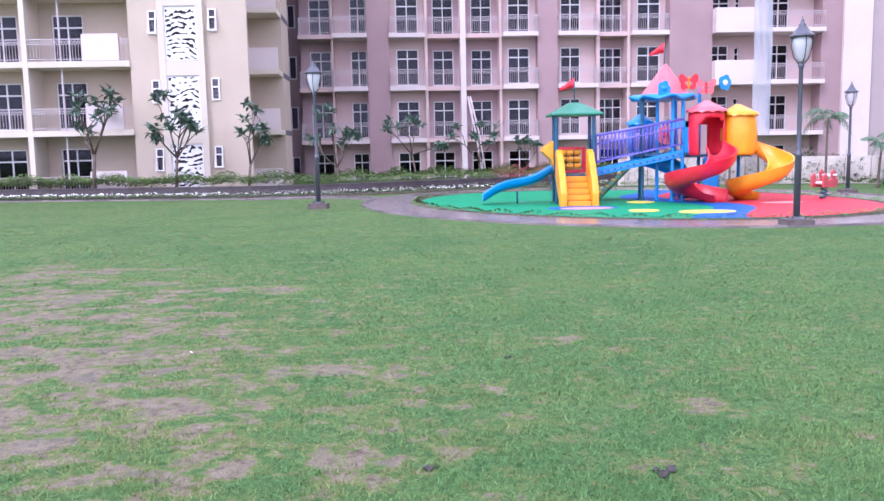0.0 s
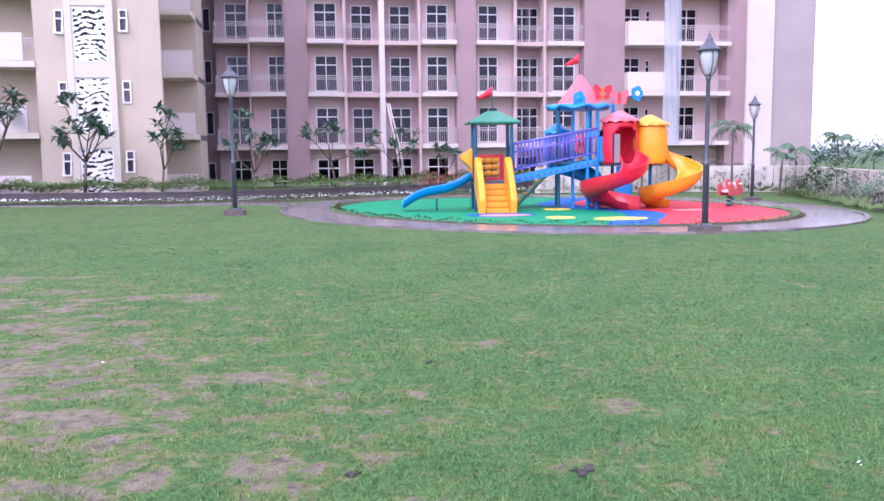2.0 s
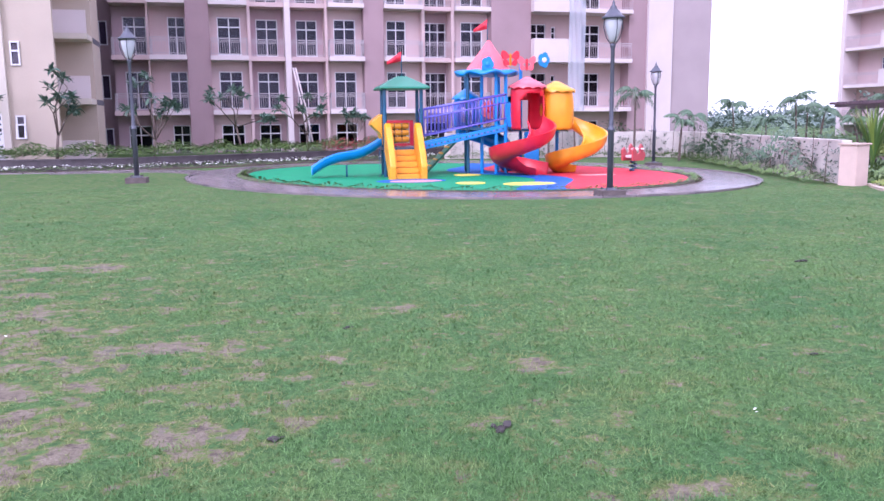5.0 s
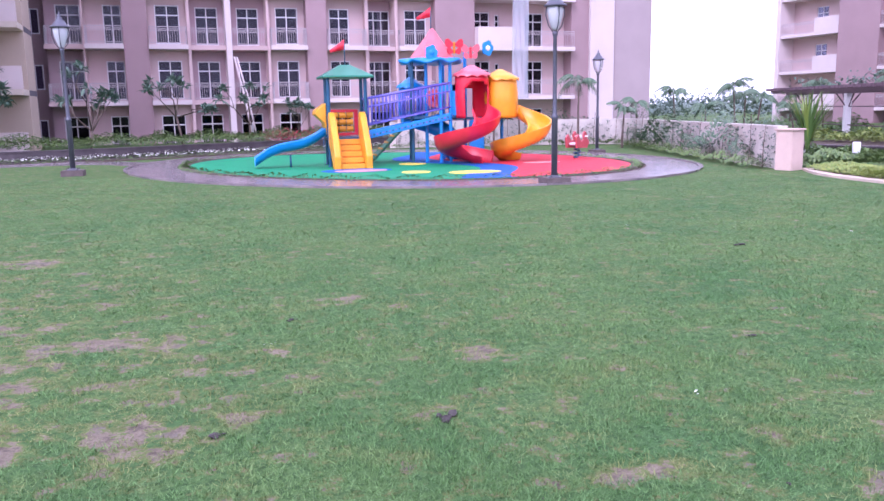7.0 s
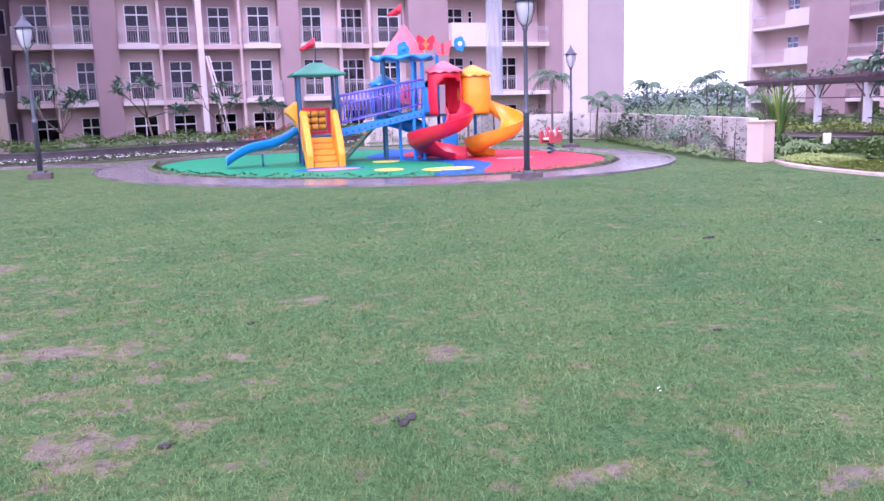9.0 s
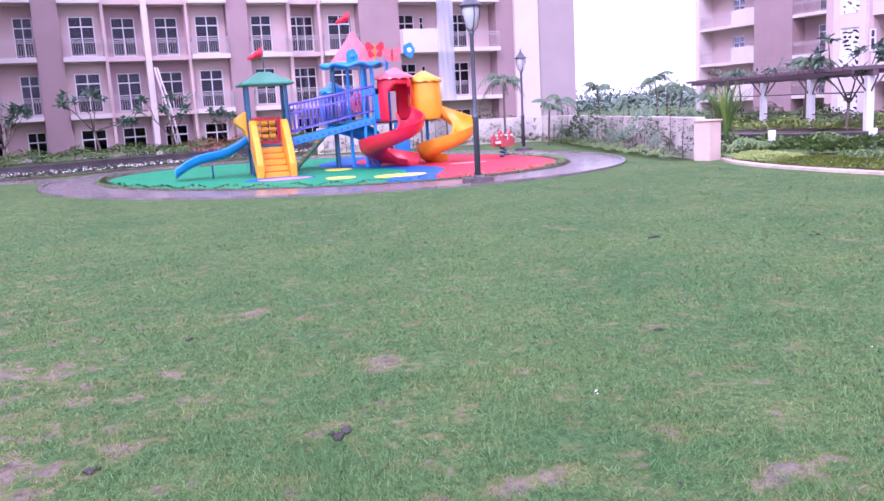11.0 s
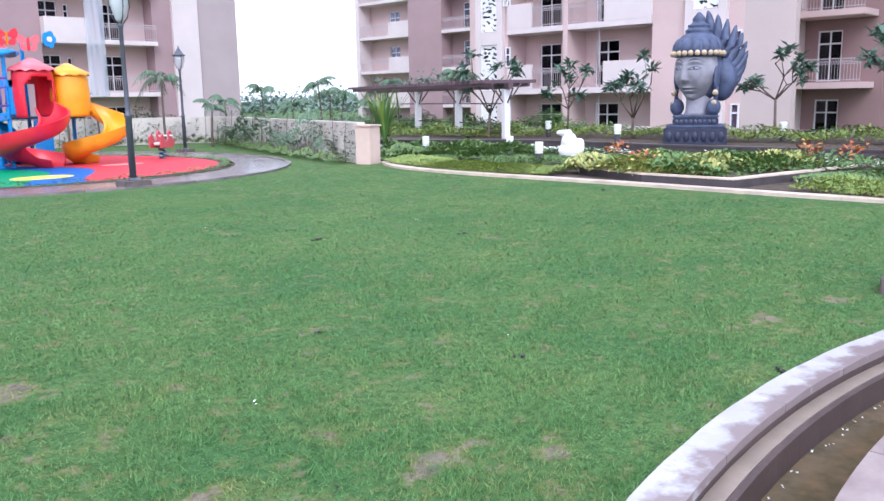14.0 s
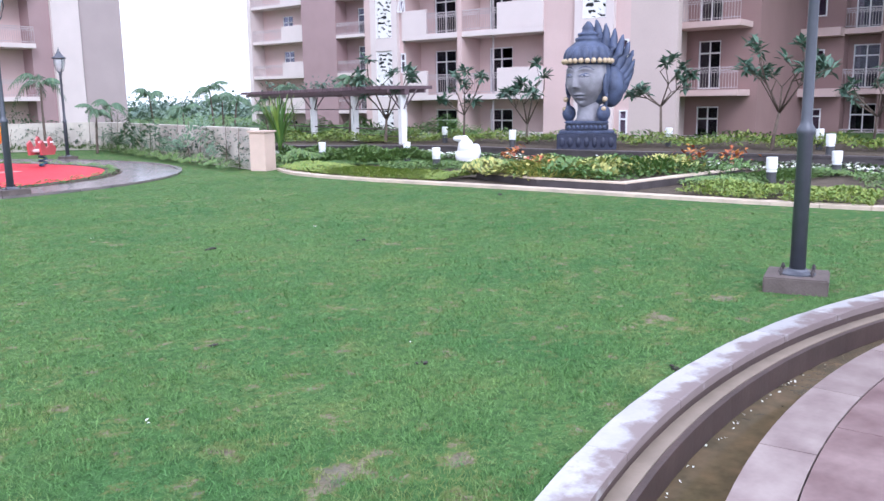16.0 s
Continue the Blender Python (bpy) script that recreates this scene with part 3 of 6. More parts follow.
# ---- plants ----
def leaves(points, size, rng, droop=0.5, slim=0.45):
    """Vertices and faces of folded leaves at the given points."""
    p = np.asarray(points, float)
    n = len(p)
    yaw = rng.uniform(0, 2 * np.pi, n)
    pit = rng.uniform(-droop, 1.0, n)
    ln = size * rng.uniform(0.65, 1.25, n)
    d = np.stack([np.cos(yaw) * np.cos(pit), np.sin(yaw) * np.cos(pit), np.sin(pit)], 1)
    side = np.stack([-np.sin(yaw), np.cos(yaw), rng.uniform(-0.4, 0.4, n)], 1)
    up = np.cross(d, side)
    a = p
    b = p + d * (ln * 0.5)[:, None] + side * (ln * slim * 0.5)[:, None] + up * (ln * 0.08)[:, None]
    c = p + d * ln[:, None] - up * (ln * 0.05)[:, None]
    e = p + d * (ln * 0.5)[:, None] - side * (ln * slim * 0.5)[:, None] + up * (ln * 0.08)[:, None]
    v = np.stack([a, b, c, e], 1).reshape(-1, 3)
    i = np.arange(n) * 4
    f = np.concatenate([np.stack([i, i + 1, i + 2], 1), np.stack([i, i + 2, i + 3], 1)])
    return v, f


def leaf_mesh(name, points, size, mat, rng, droop=0.5, slim=0.45):
    v, f = leaves(points, size, rng, droop, slim)
    me = bpy.data.meshes.new(name)
    me.from_pydata(v.tolist(), [], f.tolist())
    me.materials.append(mat)
    return me


BARK = material("grey_brown_bark", (0.16, 0.12, 0.10), 0.9, vary=0.2, scale=8, fine=60, bump=0.4)
LEAF_TREE = leaf_material("plumeria_leaf", (0.042, 0.088, 0.065), (0.105, 0.18, 0.12))
LEAF_HEDGE = leaf_material("hedge_leaf", (0.050, 0.120, 0.030), (0.175, 0.255, 0.070))
LEAF_LIME = leaf_material("lime_groundcover_leaf", (0.11, 0.20, 0.03), (0.27, 0.31, 0.06))
LEAF_MID = leaf_material("shrub_leaf", (0.05, 0.12, 0.03), (0.13, 0.22, 0.05))
LEAF_VAR = leaf_material("variegated_leaf", (0.07, 0.15, 0.03), (0.48, 0.44, 0.13))
LEAF_RED = leaf_material("red_bougainvillea", (0.35, 0.02, 0.05), (0.55, 0.05, 0.10))
PETAL = leaf_material("white_petals", (0.75, 0.75, 0.72), (0.60, 0.62, 0.52))
LEAF_PALM = leaf_material("palm_leaflet", (0.055, 0.115, 0.065), (0.12, 0.19, 0.10))
# paler, greyer green puts the haze of distance into the leaf colour
LEAF_HAZE = leaf_material("haze_tinted_leaf", (0.10, 0.15, 0.125), (0.19, 0.25, 0.21), 0.8)
LEAF_CROTON = leaf_material("croton_leaf", (0.30, 0.04, 0.03), (0.55, 0.25, 0.05))


def branching_tree(x, y, z, h, seed, spread=1.0, label="young plumeria tree with bare stems and leaf tufts", dense=1.0, forks=5):
    """A slim tree: a short trunk, forking limbs and a tuft of long leaves at each tip."""
    r = random.Random(seed)
    rng = np.random.default_rng(seed)
    t = thing("tree", pose(x, y, z), label, "tree", "young garden trees")
    bm = bmesh.new()
    fork = h * r.uniform(0.20, 0.42)
    lean = (r.uniform(-0.25, 0.25), r.uniform(-0.2, 0.2))
    tube(bm, [(0, 0, -0.1), (lean[0] * 0.5, lean[1] * 0.5, fork * 0.5), (lean[0], lean[1], fork)], [0.055 * h / 3, 0.045 * h / 3, 0.04 * h / 3])
    part("trunk", bm, BARK, t, smooth=True)
    tips = []
    for k in range(forks):
        bm = bmesh.new()
        a = 2 * math.pi * (k + r.uniform(-0.3, 0.3)) / forks
        out = spread * h * r.uniform(0.12, 0.34)
        top = h * r.uniform(0.52, 0.98)
        mid = (lean[0] + math.cos(a) * out * 0.6, lean[1] + math.sin(a) * out * 0.6, fork + (top - fork) * 0.45)
        end = (lean[0] + math.cos(a) * out, lean[1] + math.sin(a) * out, top)
        bow = r.choice((-1, 1)) * r.uniform(0.05, 0.13) * h
        bend = (mid[0] - math.sin(a) * bow, mid[1] + math.cos(a) * bow, mid[2] + (top - mid[2]) * 0.5)
        tube(bm, [(lean[0], lean[1], fork - 0.05), mid, bend, end], [0.03 * h / 3, 0.023 * h / 3, 0.018 * h / 3, 0.012 * h / 3], 5)
        tips.append(end)
        for _ in range(r.choice((1, 2, 2))):
            b = a + r.uniform(-1.2, 1.2)
            e2 = (mid[0] + math.cos(b) * out * 0.6, mid[1] + math.sin(b) * out * 0.6, mid[2] + (top - fork) * r.uniform(0.15, 0.5))
            tube(bm, [mid, e2], [0.016 * h / 3, 0.01 * h / 3], 5)
            tips.append(e2)
        part("limb", bm, BARK, t, smooth=True)
    pts = []
    for p in tips:
        n = int(26 * dense * r.uniform(0.5, 1.4))
        pts.append(np.array(p) + rng.normal(0, 1, (n, 3)) * (0.045 * h / 3, 0.045 * h / 3, 0.04 * h / 3))
    ob = new("crown", leaf_mesh("crown", np.concatenate(pts), 0.31 * (h / 3) ** 0.5, LEAF_TREE, rng, 0.8, 0.40))
    ob.parent = t
    return t


def palm(x, y, z, trunk_h, frond, count, seed, label="young palm with a thin trunk and drooping fronds"):
    """A young palm: thin ringed trunk and fronds that rise and then droop, each with rows of hanging leaflets."""
    r = random.Random(seed)
    t = thing("palm", pose(x, y, z), label, "palm", "garden palms")
    bm = bmesh.new()
    k = 7
    lx, ly = r.uniform(-0.25, 0.25), r.uniform(-0.2, 0.2)
    tube(bm, [(lx * (i / k) ** 2, ly * (i / k) ** 2, trunk_h * i / k - 0.1 * (1 - i / k)) for i in range(k + 1)], [0.055 - 0.028 * i / k + 0.006 * (i % 2) for i in range(k + 1)], 7)
    part("trunk", bm, BARK, t, smooth=True)
    for i in range(count):
        a = 2 * math.pi * (i + r.uniform(-0.4, 0.4)) / count
        rise = r.uniform(0.55, 1.35)
        ln = frond * r.uniform(0.65, 1.1)
        sag = r.uniform(0.7, 1.25)
        spine = []
        for j in range(11):
            q = j / 10
            out = ln * q * math.cos(rise * (1 - 0.6 * q)) * 0.85
            up = ln * (1.15 * q * math.sin(rise) - sag * q ** 2.2)
            spine.append(Vector((lx + math.cos(a) * out, ly + math.sin(a) * out, trunk_h - 0.02 + up)))
        bm = bmesh.new()
        tube(bm, spine, [0.012 * (1 - 0.8 * j / 10) for j in range(11)], 4)
        side = Vector((-math.sin(a), math.cos(a), 0))
        for j in range(22):
            q = 0.18 + 0.81 * j / 21
            f = q * 10
            b0 = min(int(f), 9)
            p = spine[b0].lerp(spine[b0 + 1], f - b0)
            d = (spine[b0 + 1] - spine[b0]).normalized()
            ll = frond * 0.30 * math.sin(math.pi * min(1, 0.2 + q * 0.72)) * r.uniform(0.75, 1.1)
            for sg in (-1, 1):
                tip = p + (side * sg * r.uniform(0.35, 0.75) + d * 0.45 + Vector((0, 0, -0.75 + r.uniform(-0.25, 0.2)))) * ll
                w = d * 0.020
                mid = p.lerp(tip, 0.5) + side * sg * 0.08 * ll
                bm.faces.new([bm.verts.new(v) for v in (p - w, mid - w * 0.9, tip, mid + w * 0.9, p + w)])
        part("frond", bm, LEAF_PALM, t)
    return t


def planting(name, pts, size, mat, label, category, seed, droop=0.5, slim=0.5):
    rng = np.random.default_rng(seed)
    ob = new(name, leaf_mesh(name, pts, size, mat, rng, droop, slim))
    return tagged(ob, label, category, kind="stuff")


def along(path, n, width, z0, z1, seed, lumps=0.35, every=0.8):
    """Points of an uneven planted strip along a path: lower and higher by clumps."""
    rng = np.random.default_rng(seed)
    path = np.asarray(path, float)
    seg = np.linalg.norm(np.diff(path, axis=0), axis=1)
    cum = np.concatenate([[0], np.cumsum(seg)])
    q = rng.uniform(0, cum[-1], n)
    x = np.interp(q, cum, path[:, 0])
    y = np.interp(q, cum, path[:, 1])
    k = np.clip(np.searchsorted(cum, q) - 1, 0, len(seg) - 1)
    d = np.diff(path, axis=0)[k] / seg[k][:, None]
    off = rng.uniform(-0.5, 0.5, n) * width
    phase = rng.uniform(0, 9)
    clump = 1 - lumps * (0.5 + 0.5 * np.sin(q / every * 2.1 + phase + 1.3 * np.sin(q * 0.9))) * rng.uniform(0.6, 1.0, n)
    arch = 1 - 0.45 * (2 * off / width) ** 2
    z = z0 + (z1 - z0) * clump * arch * rng.uniform(0.25, 1, n) ** 0.6
    return np.stack([x - d[:, 1] * off, y + d[:, 0] * off, z], 1)


# ---- paving, kerbs and planter walls ----
STONE_PALE = material("pale_wet_stone", (0.52, 0.47, 0.47), 0.32, vary=0.12, scale=2.2, fine=30, second=(0.30, 0.26, 0.26), perpiece=0.10)
def coping_material():
    """White marble, splashed dark and wet along the side of the water."""
    m = material("white_marble_coping", (0.43, 0.415, 0.43), 0.35, vary=0.10, scale=4.5, fine=40, second=(0.36, 0.345, 0.36), perpiece=0.06)
    n, l = m.node_tree.nodes, m.node_tree.links
    b = n["Principled BSDF"]
    dry = b.inputs["Base Color"].links[0].from_socket
    co = n.new("ShaderNodeTexCoord")
    dist = n.new("ShaderNodeVectorMath")
    dist.operation = "DISTANCE"
    dist.inputs[1].default_value = (POND.x, POND.y, 0.05)
    l.new(co.outputs["Object"], dist.inputs[0])
    splash = n.new("ShaderNodeTexNoise")
    splash.inputs["Scale"].default_value, splash.inputs["Detail"].default_value, splash.inputs["Roughness"].default_value = 5.0, 5, 0.55
    l.new(co.outputs["Object"], splash.inputs["Vector"])
    add = n.new("ShaderNodeMath")
    add.operation = "MULTIPLY_ADD"
    add.inputs[1].default_value = 0.5
    l.new(splash.outputs["Fac"], add.inputs[0])
    l.new(dist.outputs["Value"], add.inputs[2])
    wet = n.new("ShaderNodeMapRange")
    wet.inputs["From Min"].default_value, wet.inputs["From Max"].default_value = 9.575, 9.650
    wet.inputs["To Min"].default_value, wet.inputs["To Max"].default_value = 1.0, 0.0
    l.new(add.outputs["Value"], wet.inputs["Value"])
    mix = n.new("ShaderNodeMix")
    mix.data_type = "RGBA"
    mix.inputs["B"].default_value = (0.21, 0.165, 0.165, 1)
    l.new(wet.outputs["Result"], mix.inputs["Factor"])
    l.new(dry, mix.inputs["A"])
    l.new(mix.outputs["Result"], b.inputs["Base Color"])
    return m


COPING = coping_material()
PATHSTONE = material("wet_grey_path_stone", (0.24, 0.20, 0.20), 0.22, vary=0.15, scale=1.5, fine=22, second=(0.15, 0.13, 0.14), perpiece=0.15, spec=0.6)
TERRACE = material("wet_red_sandstone", (0.25, 0.175, 0.175), 0.3, vary=0.18, scale=3.5, fine=25, second=(0.13, 0.075, 0.078), perpiece=0.08, spec=0.55)
BORDER = material("pale_pink_sandstone", (0.31, 0.25, 0.24), 0.33, vary=0.12, scale=4, fine=30, second=(0.20, 0.145, 0.145), perpiece=0.08)
CHANNEL = material("dark_wet_channel_stone", (0.075, 0.048, 0.045), 0.45, vary=0.15, scale=3, fine=30, bump=0.08, spec=0.4)
LEDGE = material("tan_ledge_stone", (0.27, 0.215, 0.175), 0.45, vary=0.12, scale=5, fine=40)
CURB = material("cream_sandstone_kerb", (0.62, 0.50, 0.40), 0.6, vary=0.12, scale=3, fine=40, second=(0.44, 0.36, 0.30), perpiece=0.08)
SOIL = material("garden_soil", (0.10, 0.075, 0.055), 0.95, vary=0.25, scale=4, fine=40, bump=0.5)
WALLCREAM = material("stained_cream_garden_wall", (0.62, 0.56, 0.50), 0.85, vary=0.08, scale=1.2, fine=30, second=(0.42, 0.37, 0.34), bump=0.15)
PINKSTONE = material("peach_plaster_post", (0.62, 0.47, 0.40), 0.7, vary=0.06, scale=2, fine=40)
WATER = material("shallow_olive_water", (0.088, 0.070, 0.040), 0.07, vary=0.3, scale=5, fine=16, spec=0.5, second=(0.15, 0.105, 0.060))


def sector(bm, c, r0, r1, a0, a1, z0, z1, n=4, stretch=(1, 1)):
    """A curved slab between two radii and two angles."""
    rows = []
    for k in range(n + 1):
        a = a0 + (a1 - a0) * k / n
        ca, sa = math.cos(a) * stretch[0], math.sin(a) * stretch[1]
        rows.append([bm.verts.new((c[0] + r * ca, c[1] + r * sa, z)) for r, z in ((r0, z0), (r1, z0), (r1, z1), (r0, z1))])
    for p, q in zip(rows, rows[1:]):
        for k in range(4):
            bm.faces.new((p[k], q[k], q[(k + 1) % 4], p[(k + 1) % 4]))
    bm.faces.new(rows[0])
    bm.faces.new(rows[-1][::-1])


terrace = thing("terrace", pose(0, 0, 0), "round stone terrace ringed by a shallow water channel", "terrace", kind="structure")


def ring(name, mat, r0, r1, z0, z1, label=""):
    bm = bmesh.new()
    for k in range(60):
        sector(bm, POND, r0, r1, 2 * math.pi * k / 60, 2 * math.pi * (k + 1) / 60, z0, z1, 3)
    bmesh.ops.remove_doubles(bm, verts=list(bm.verts), dist=0.0005)
    return part(name, bm, mat, terrace, label)


ring("channel_wall", CHANNEL, 9.292, 9.47, -0.5, -0.003, "dark wet stone wall of the channel")
ring("ledge", LEDGE, 9.195, 9.29, -0.5, -0.055, "tan stone ledge")
ring("channel_lining", CHANNEL, 9.155, 9.193, -0.5, -0.060)
ring("channel_bed", WATER, 8.60, 9.153, -0.5, -0.215, "shallow olive water over a stone bed")
ring("terrace_edge", CHANNEL, 0.2, 8.735, -0.5, -0.046)
for k in range(68):
    a0, a1 = 2 * math.pi * k / 68, 2 * math.pi * (k + 1) / 68 - 0.0009
    bm = bmesh.new()
    sector(bm, POND, 9.276, 9.496, a0, a1, 0.0, 0.052, 4)
    bmesh.ops.bevel(bm, geom=[e for e in bm.edges if min(v.co.z for v in e.verts) > 0.05], offset=0.006, segments=1, affect="EDGES")
    bmesh.ops.recalc_face_normals(bm, faces=list(bm.faces))
    part("coping_stone", bm, COPING, terrace)
for k in range(52):
    a0, a1 = 2 * math.pi * k / 52, 2 * math.pi * (k + 1) / 52 - 0.001
    bm = bmesh.new()
    sector(bm, POND, 8.495, 8.772, a0, a1, -0.045, 0.0, 4)
    bmesh.ops.recalc_face_normals(bm, faces=list(bm.faces))
    part("border_slab", bm, BORDER, terrace)
for row, (r0, r1, n) in enumerate(((7.60, 8.487, 46), (6.70, 7.593, 40), (5.80, 6.693, 34), (4.90, 5.793, 30), (4.0, 4.893, 24), (3.1, 3.993, 18), (2.2, 3.093, 14), (0.3, 2.193, 8))):
    for k in range(n):
        a0, a1 = 2 * math.pi * (k + 0.5 * row) / n, 2 * math.pi * (k + 1 + 0.5 * row) / n - 0.007 / r1
        bm = bmesh.new()
        sector(bm, POND, r0, r1, a0, a1, -0.045, -0.002, 4)
        bmesh.ops.recalc_face_normals(bm, faces=list(bm.faces))
        part("paving_slab", bm, TERRACE, terrace)
# white droplets of fallen petals floating on the water
rngp = np.random.default_rng(5)
pet = []
for _ in range(28):
    a = math.radians(rngp.normal(92.6, 6))
    r = rngp.normal(9.115, 0.014)
    pet.append((POND.x + r * math.cos(a), POND.y + r * math.sin(a), -0.208))

# ---- planter walls, kerbs ----
def offset_path(path, d):
    p = [Vector((*q, 0)) for q in path]
    out = []
    for i in range(len(p)):
        t = (p[min(i + 1, len(p) - 1)] - p[max(i - 1, 0)]).normalized()
        out.append((p[i].x - t.y * d, p[i].y + t.x * d))
    return out


def smooth_path(path, n=6):
    """A rounded path through the points (Catmull-Rom)."""
    p = [np.array(q, float) for q in path]
    p = [2 * p[0] - p[1]] + p + [2 * p[-1] - p[-2]]
    out = []
    for a, b, c, d in zip(p, p[1:], p[2:], p[3:]):
        for k in range(n):
            t = k / n
            out.append(tuple(0.5 * (2 * b + (c - a) * t + (2 * a - 5 * b + 4 * c - d) * t * t + (3 * b - a - 3 * c + d) * t ** 3)))
    out.append(tuple(p[-2]))
    return out


def strip(name, path, d0, d1, z0, z1, mat, parent=None, label=""):
    """A wall or kerb of square section that follows a path; d0, d1: its faces to the left of the path."""
    bm = bmesh.new()
    rows = [[bm.verts.new((q[0], q[1], z)) for q, z in ((a, z0), (b, z0), (b, z1), (a, z1))] for a, b in zip(offset_path(path, d0), offset_path(path, d1))]
    for p, q in zip(rows, rows[1:]):
        for k in range(4):
            bm.faces.new((p[k], q[k], q[(k + 1) % 4], p[(k + 1) % 4]))
    bm.faces.new(rows[0])
    bm.faces.new(rows[-1][::-1])
    bmesh.ops.recalc_face_normals(bm, faces=list(bm.faces))
    return part(name, bm, mat, parent, label)


def blocks_along(name, path, d0, d1, z0, z1, mat, parent, length, gap=0.008):
    """Separate kerb stones along a path."""
    p = np.asarray(path, float)
    cum = np.concatenate([[0], np.cumsum(np.linalg.norm(np.diff(p, axis=0), axis=1))])
    n = max(1, int(cum[-1] / length))
    for k in range(n):
        q = [cum[-1] * (k + e) / n for e in (0, 1)]
        q[0] += gap
        sub = [(np.interp(t, cum, p[:, 0]), np.interp(t, cum, p[:, 1])) for t in np.linspace(q[0], q[1], 3)]
        strip(name, sub, d0, d1, z0, z1, mat, parent)


P_LEFT = smooth_path([(-30, 35.0), (-20, 34.0), (-13, 33.0), (-8, 32.3), (-4, 33.3), (0, 35.2), (4, 36.8), (9, 37.4)])
planter = thing("planter_wall", pose(0, 0, 0), "low dark stone planter wall below a hedge", "planter", kind="structure")
strip("wall", P_LEFT, 0.0, 0.28, -0.1, 0.40, STONE_DARK, planter)
strip("coping", P_LEFT, -0.03, 0.31, 0.402, 0.45, STONE_DARK, planter)
strip("soil", P_LEFT, 0.312, 2.6, -0.1, 0.36, SOIL, planter)
kerb = thing("kerb", pose(0, 0, 0), "thin grey stone kerb along the lawn", "kerb", kind="structure")
blocks_along("kerb_stone", [p for p in P_LEFT if p[0] < -5], -1.25, -1.10, -0.1, 0.05, PATHSTONE, kerb, 0.9)
tagged(strip("flower_bed_soil", P_LEFT, -1.09, -0.04, -0.1, 0.03, SOIL), "strip of garden soil below the planter wall", "flower bed", kind="structure")

P_WALL = smooth_path([(14.15, 18.35), (15.1, 22.5), (16.2, 27.5), (17.2, 32.2), (16.4, 34.0), (12, 35.2), (7.2, 36.0)])
garden_wall = tagged(strip("garden_wall", P_WALL, -0.12, 0.12, -0.1, 1.08, WALLCREAM), "stained cream boundary wall with climbing plants", "wall", kind="structure")
tagged(strip("wall_coping", P_WALL, -0.13, 0.13, 1.083, 1.13, WALLCREAM), "stained cream coping of the garden wall", "coping", kind="structure")
tagged(boxes("gate_post", PINKSTONE, None, (-0.26, 0.26, -0.24, 0.24, -0.1, 1.02), (-0.30, 0.30, -0.28, 0.28, 1.023, 1.07), bevel=0.012), "plastered peach end post of the garden wall", "post")
bpy.data.objects["gate_post"].matrix_basis = pose(14.12, 18.0, 0, 0, 0, 20)

P_KERB = smooth_path([(14.35, 17.75), (13.62, 16.2), (13.40, 14), (13.60, 11.3), (13.80, 8.9), (13.97, 5.9), (14.15, 4.1), (14.37, 2.7), (15.3, -3), (16.5, -9)])
band = thing("kerb", pose(0, 0, 0), "cream sandstone kerb between lawn and flower beds", "kerb", kind="structure")
blocks_along("kerb_stone", P_KERB, 0.0, 0.30, -0.1, 0.06, CURB, band, 0.75)
tagged(strip("bed_soil", P_KERB, 0.31, 7.4, -0.12, 0.025, SOIL), "garden soil of the flower beds", "flower bed", kind="structure")

P_RIGHT = smooth_path([(17.3, 24.5), (18.6, 20.5), (20.0, 18.3), (20.35, 15.2), (20.2, 12.8), (20.45, 10), (20.9, 7.5), (21.2, 4.5), (21.8, 0), (23, -6)])
planter = thing("planter_wall", pose(0, 0, 0), "low dark stone planter wall round the statue bed", "planter", kind="structure")
strip("wall", P_RIGHT, 0.0, 0.28, -0.1, 0.34, STONE_DARK, planter)
strip("coping", P_RIGHT, -0.03, 0.31, 0.342, 0.39, STONE_DARK, planter)
strip("soil", P_RIGHT, 0.312, 9.0, -0.1, 0.30, SOIL, planter)

P_LOW = [(15.0, 11.3), (14.35, 9.2), (14.45, 7.25), (16.6, 6.95), (18.9, 6.65)]
planter = thing("planter_wall", pose(0, 0, 0), "low dark stone bed edge with a pale coping", "planter", kind="structure")
strip("wall", P_LOW, 0.0, 0.16, -0.1, 0.17, STONE_DARK, planter)
strip("coping", P_LOW, -0.02, 0.20, 0.173, 0.205, CURB, planter)
bm = bmesh.new()
bm.faces.new([bm.verts.new((x, y, 0.15)) for x, y in ((15.1, 11.3), (14.55, 9.2), (14.62, 7.4), (16.6, 7.12), (19.0, 6.85), (20.1, 10), (19.6, 12.9), (17, 12.6))])
part("soil", bm, SOIL, planter)

# ---- the play area's rubber floor and its ring path ----
PC = (5.31, 25.41)
PAD_A, PAD_B, OUT_A, OUT_B = 7.48, 5.62, 9.30, 7.50
PAD_C, PAD_S = math.cos(radians(-50)), math.sin(radians(-50))


def from_pad(u, v):
    """A place in the plan from the play floor's long and short axes."""
    return PC[0] + u * PAD_C - v * PAD_S, PC[1] + u * PAD_S + v * PAD_C


def into_pad(x, y):
    return (x - PC[0]) * PAD_C + (y - PC[1]) * PAD_S, -(x - PC[0]) * PAD_S + (y - PC[1]) * PAD_C



play_floor = thing("play_floor", pose(0, 0, 0), "soft rubber play floor in green, blue and red", "floor", kind="structure")
RUB_G = material("green_rubber", (0.002, 0.265, 0.115), 0.6, vary=0.08, scale=2, fine=80, bump=0.2, spec=0.2)
RUB_R = material("red_rubber", (0.62, 0.045, 0.065), 0.6, vary=0.08, scale=2, fine=80, bump=0.2, spec=0.2)
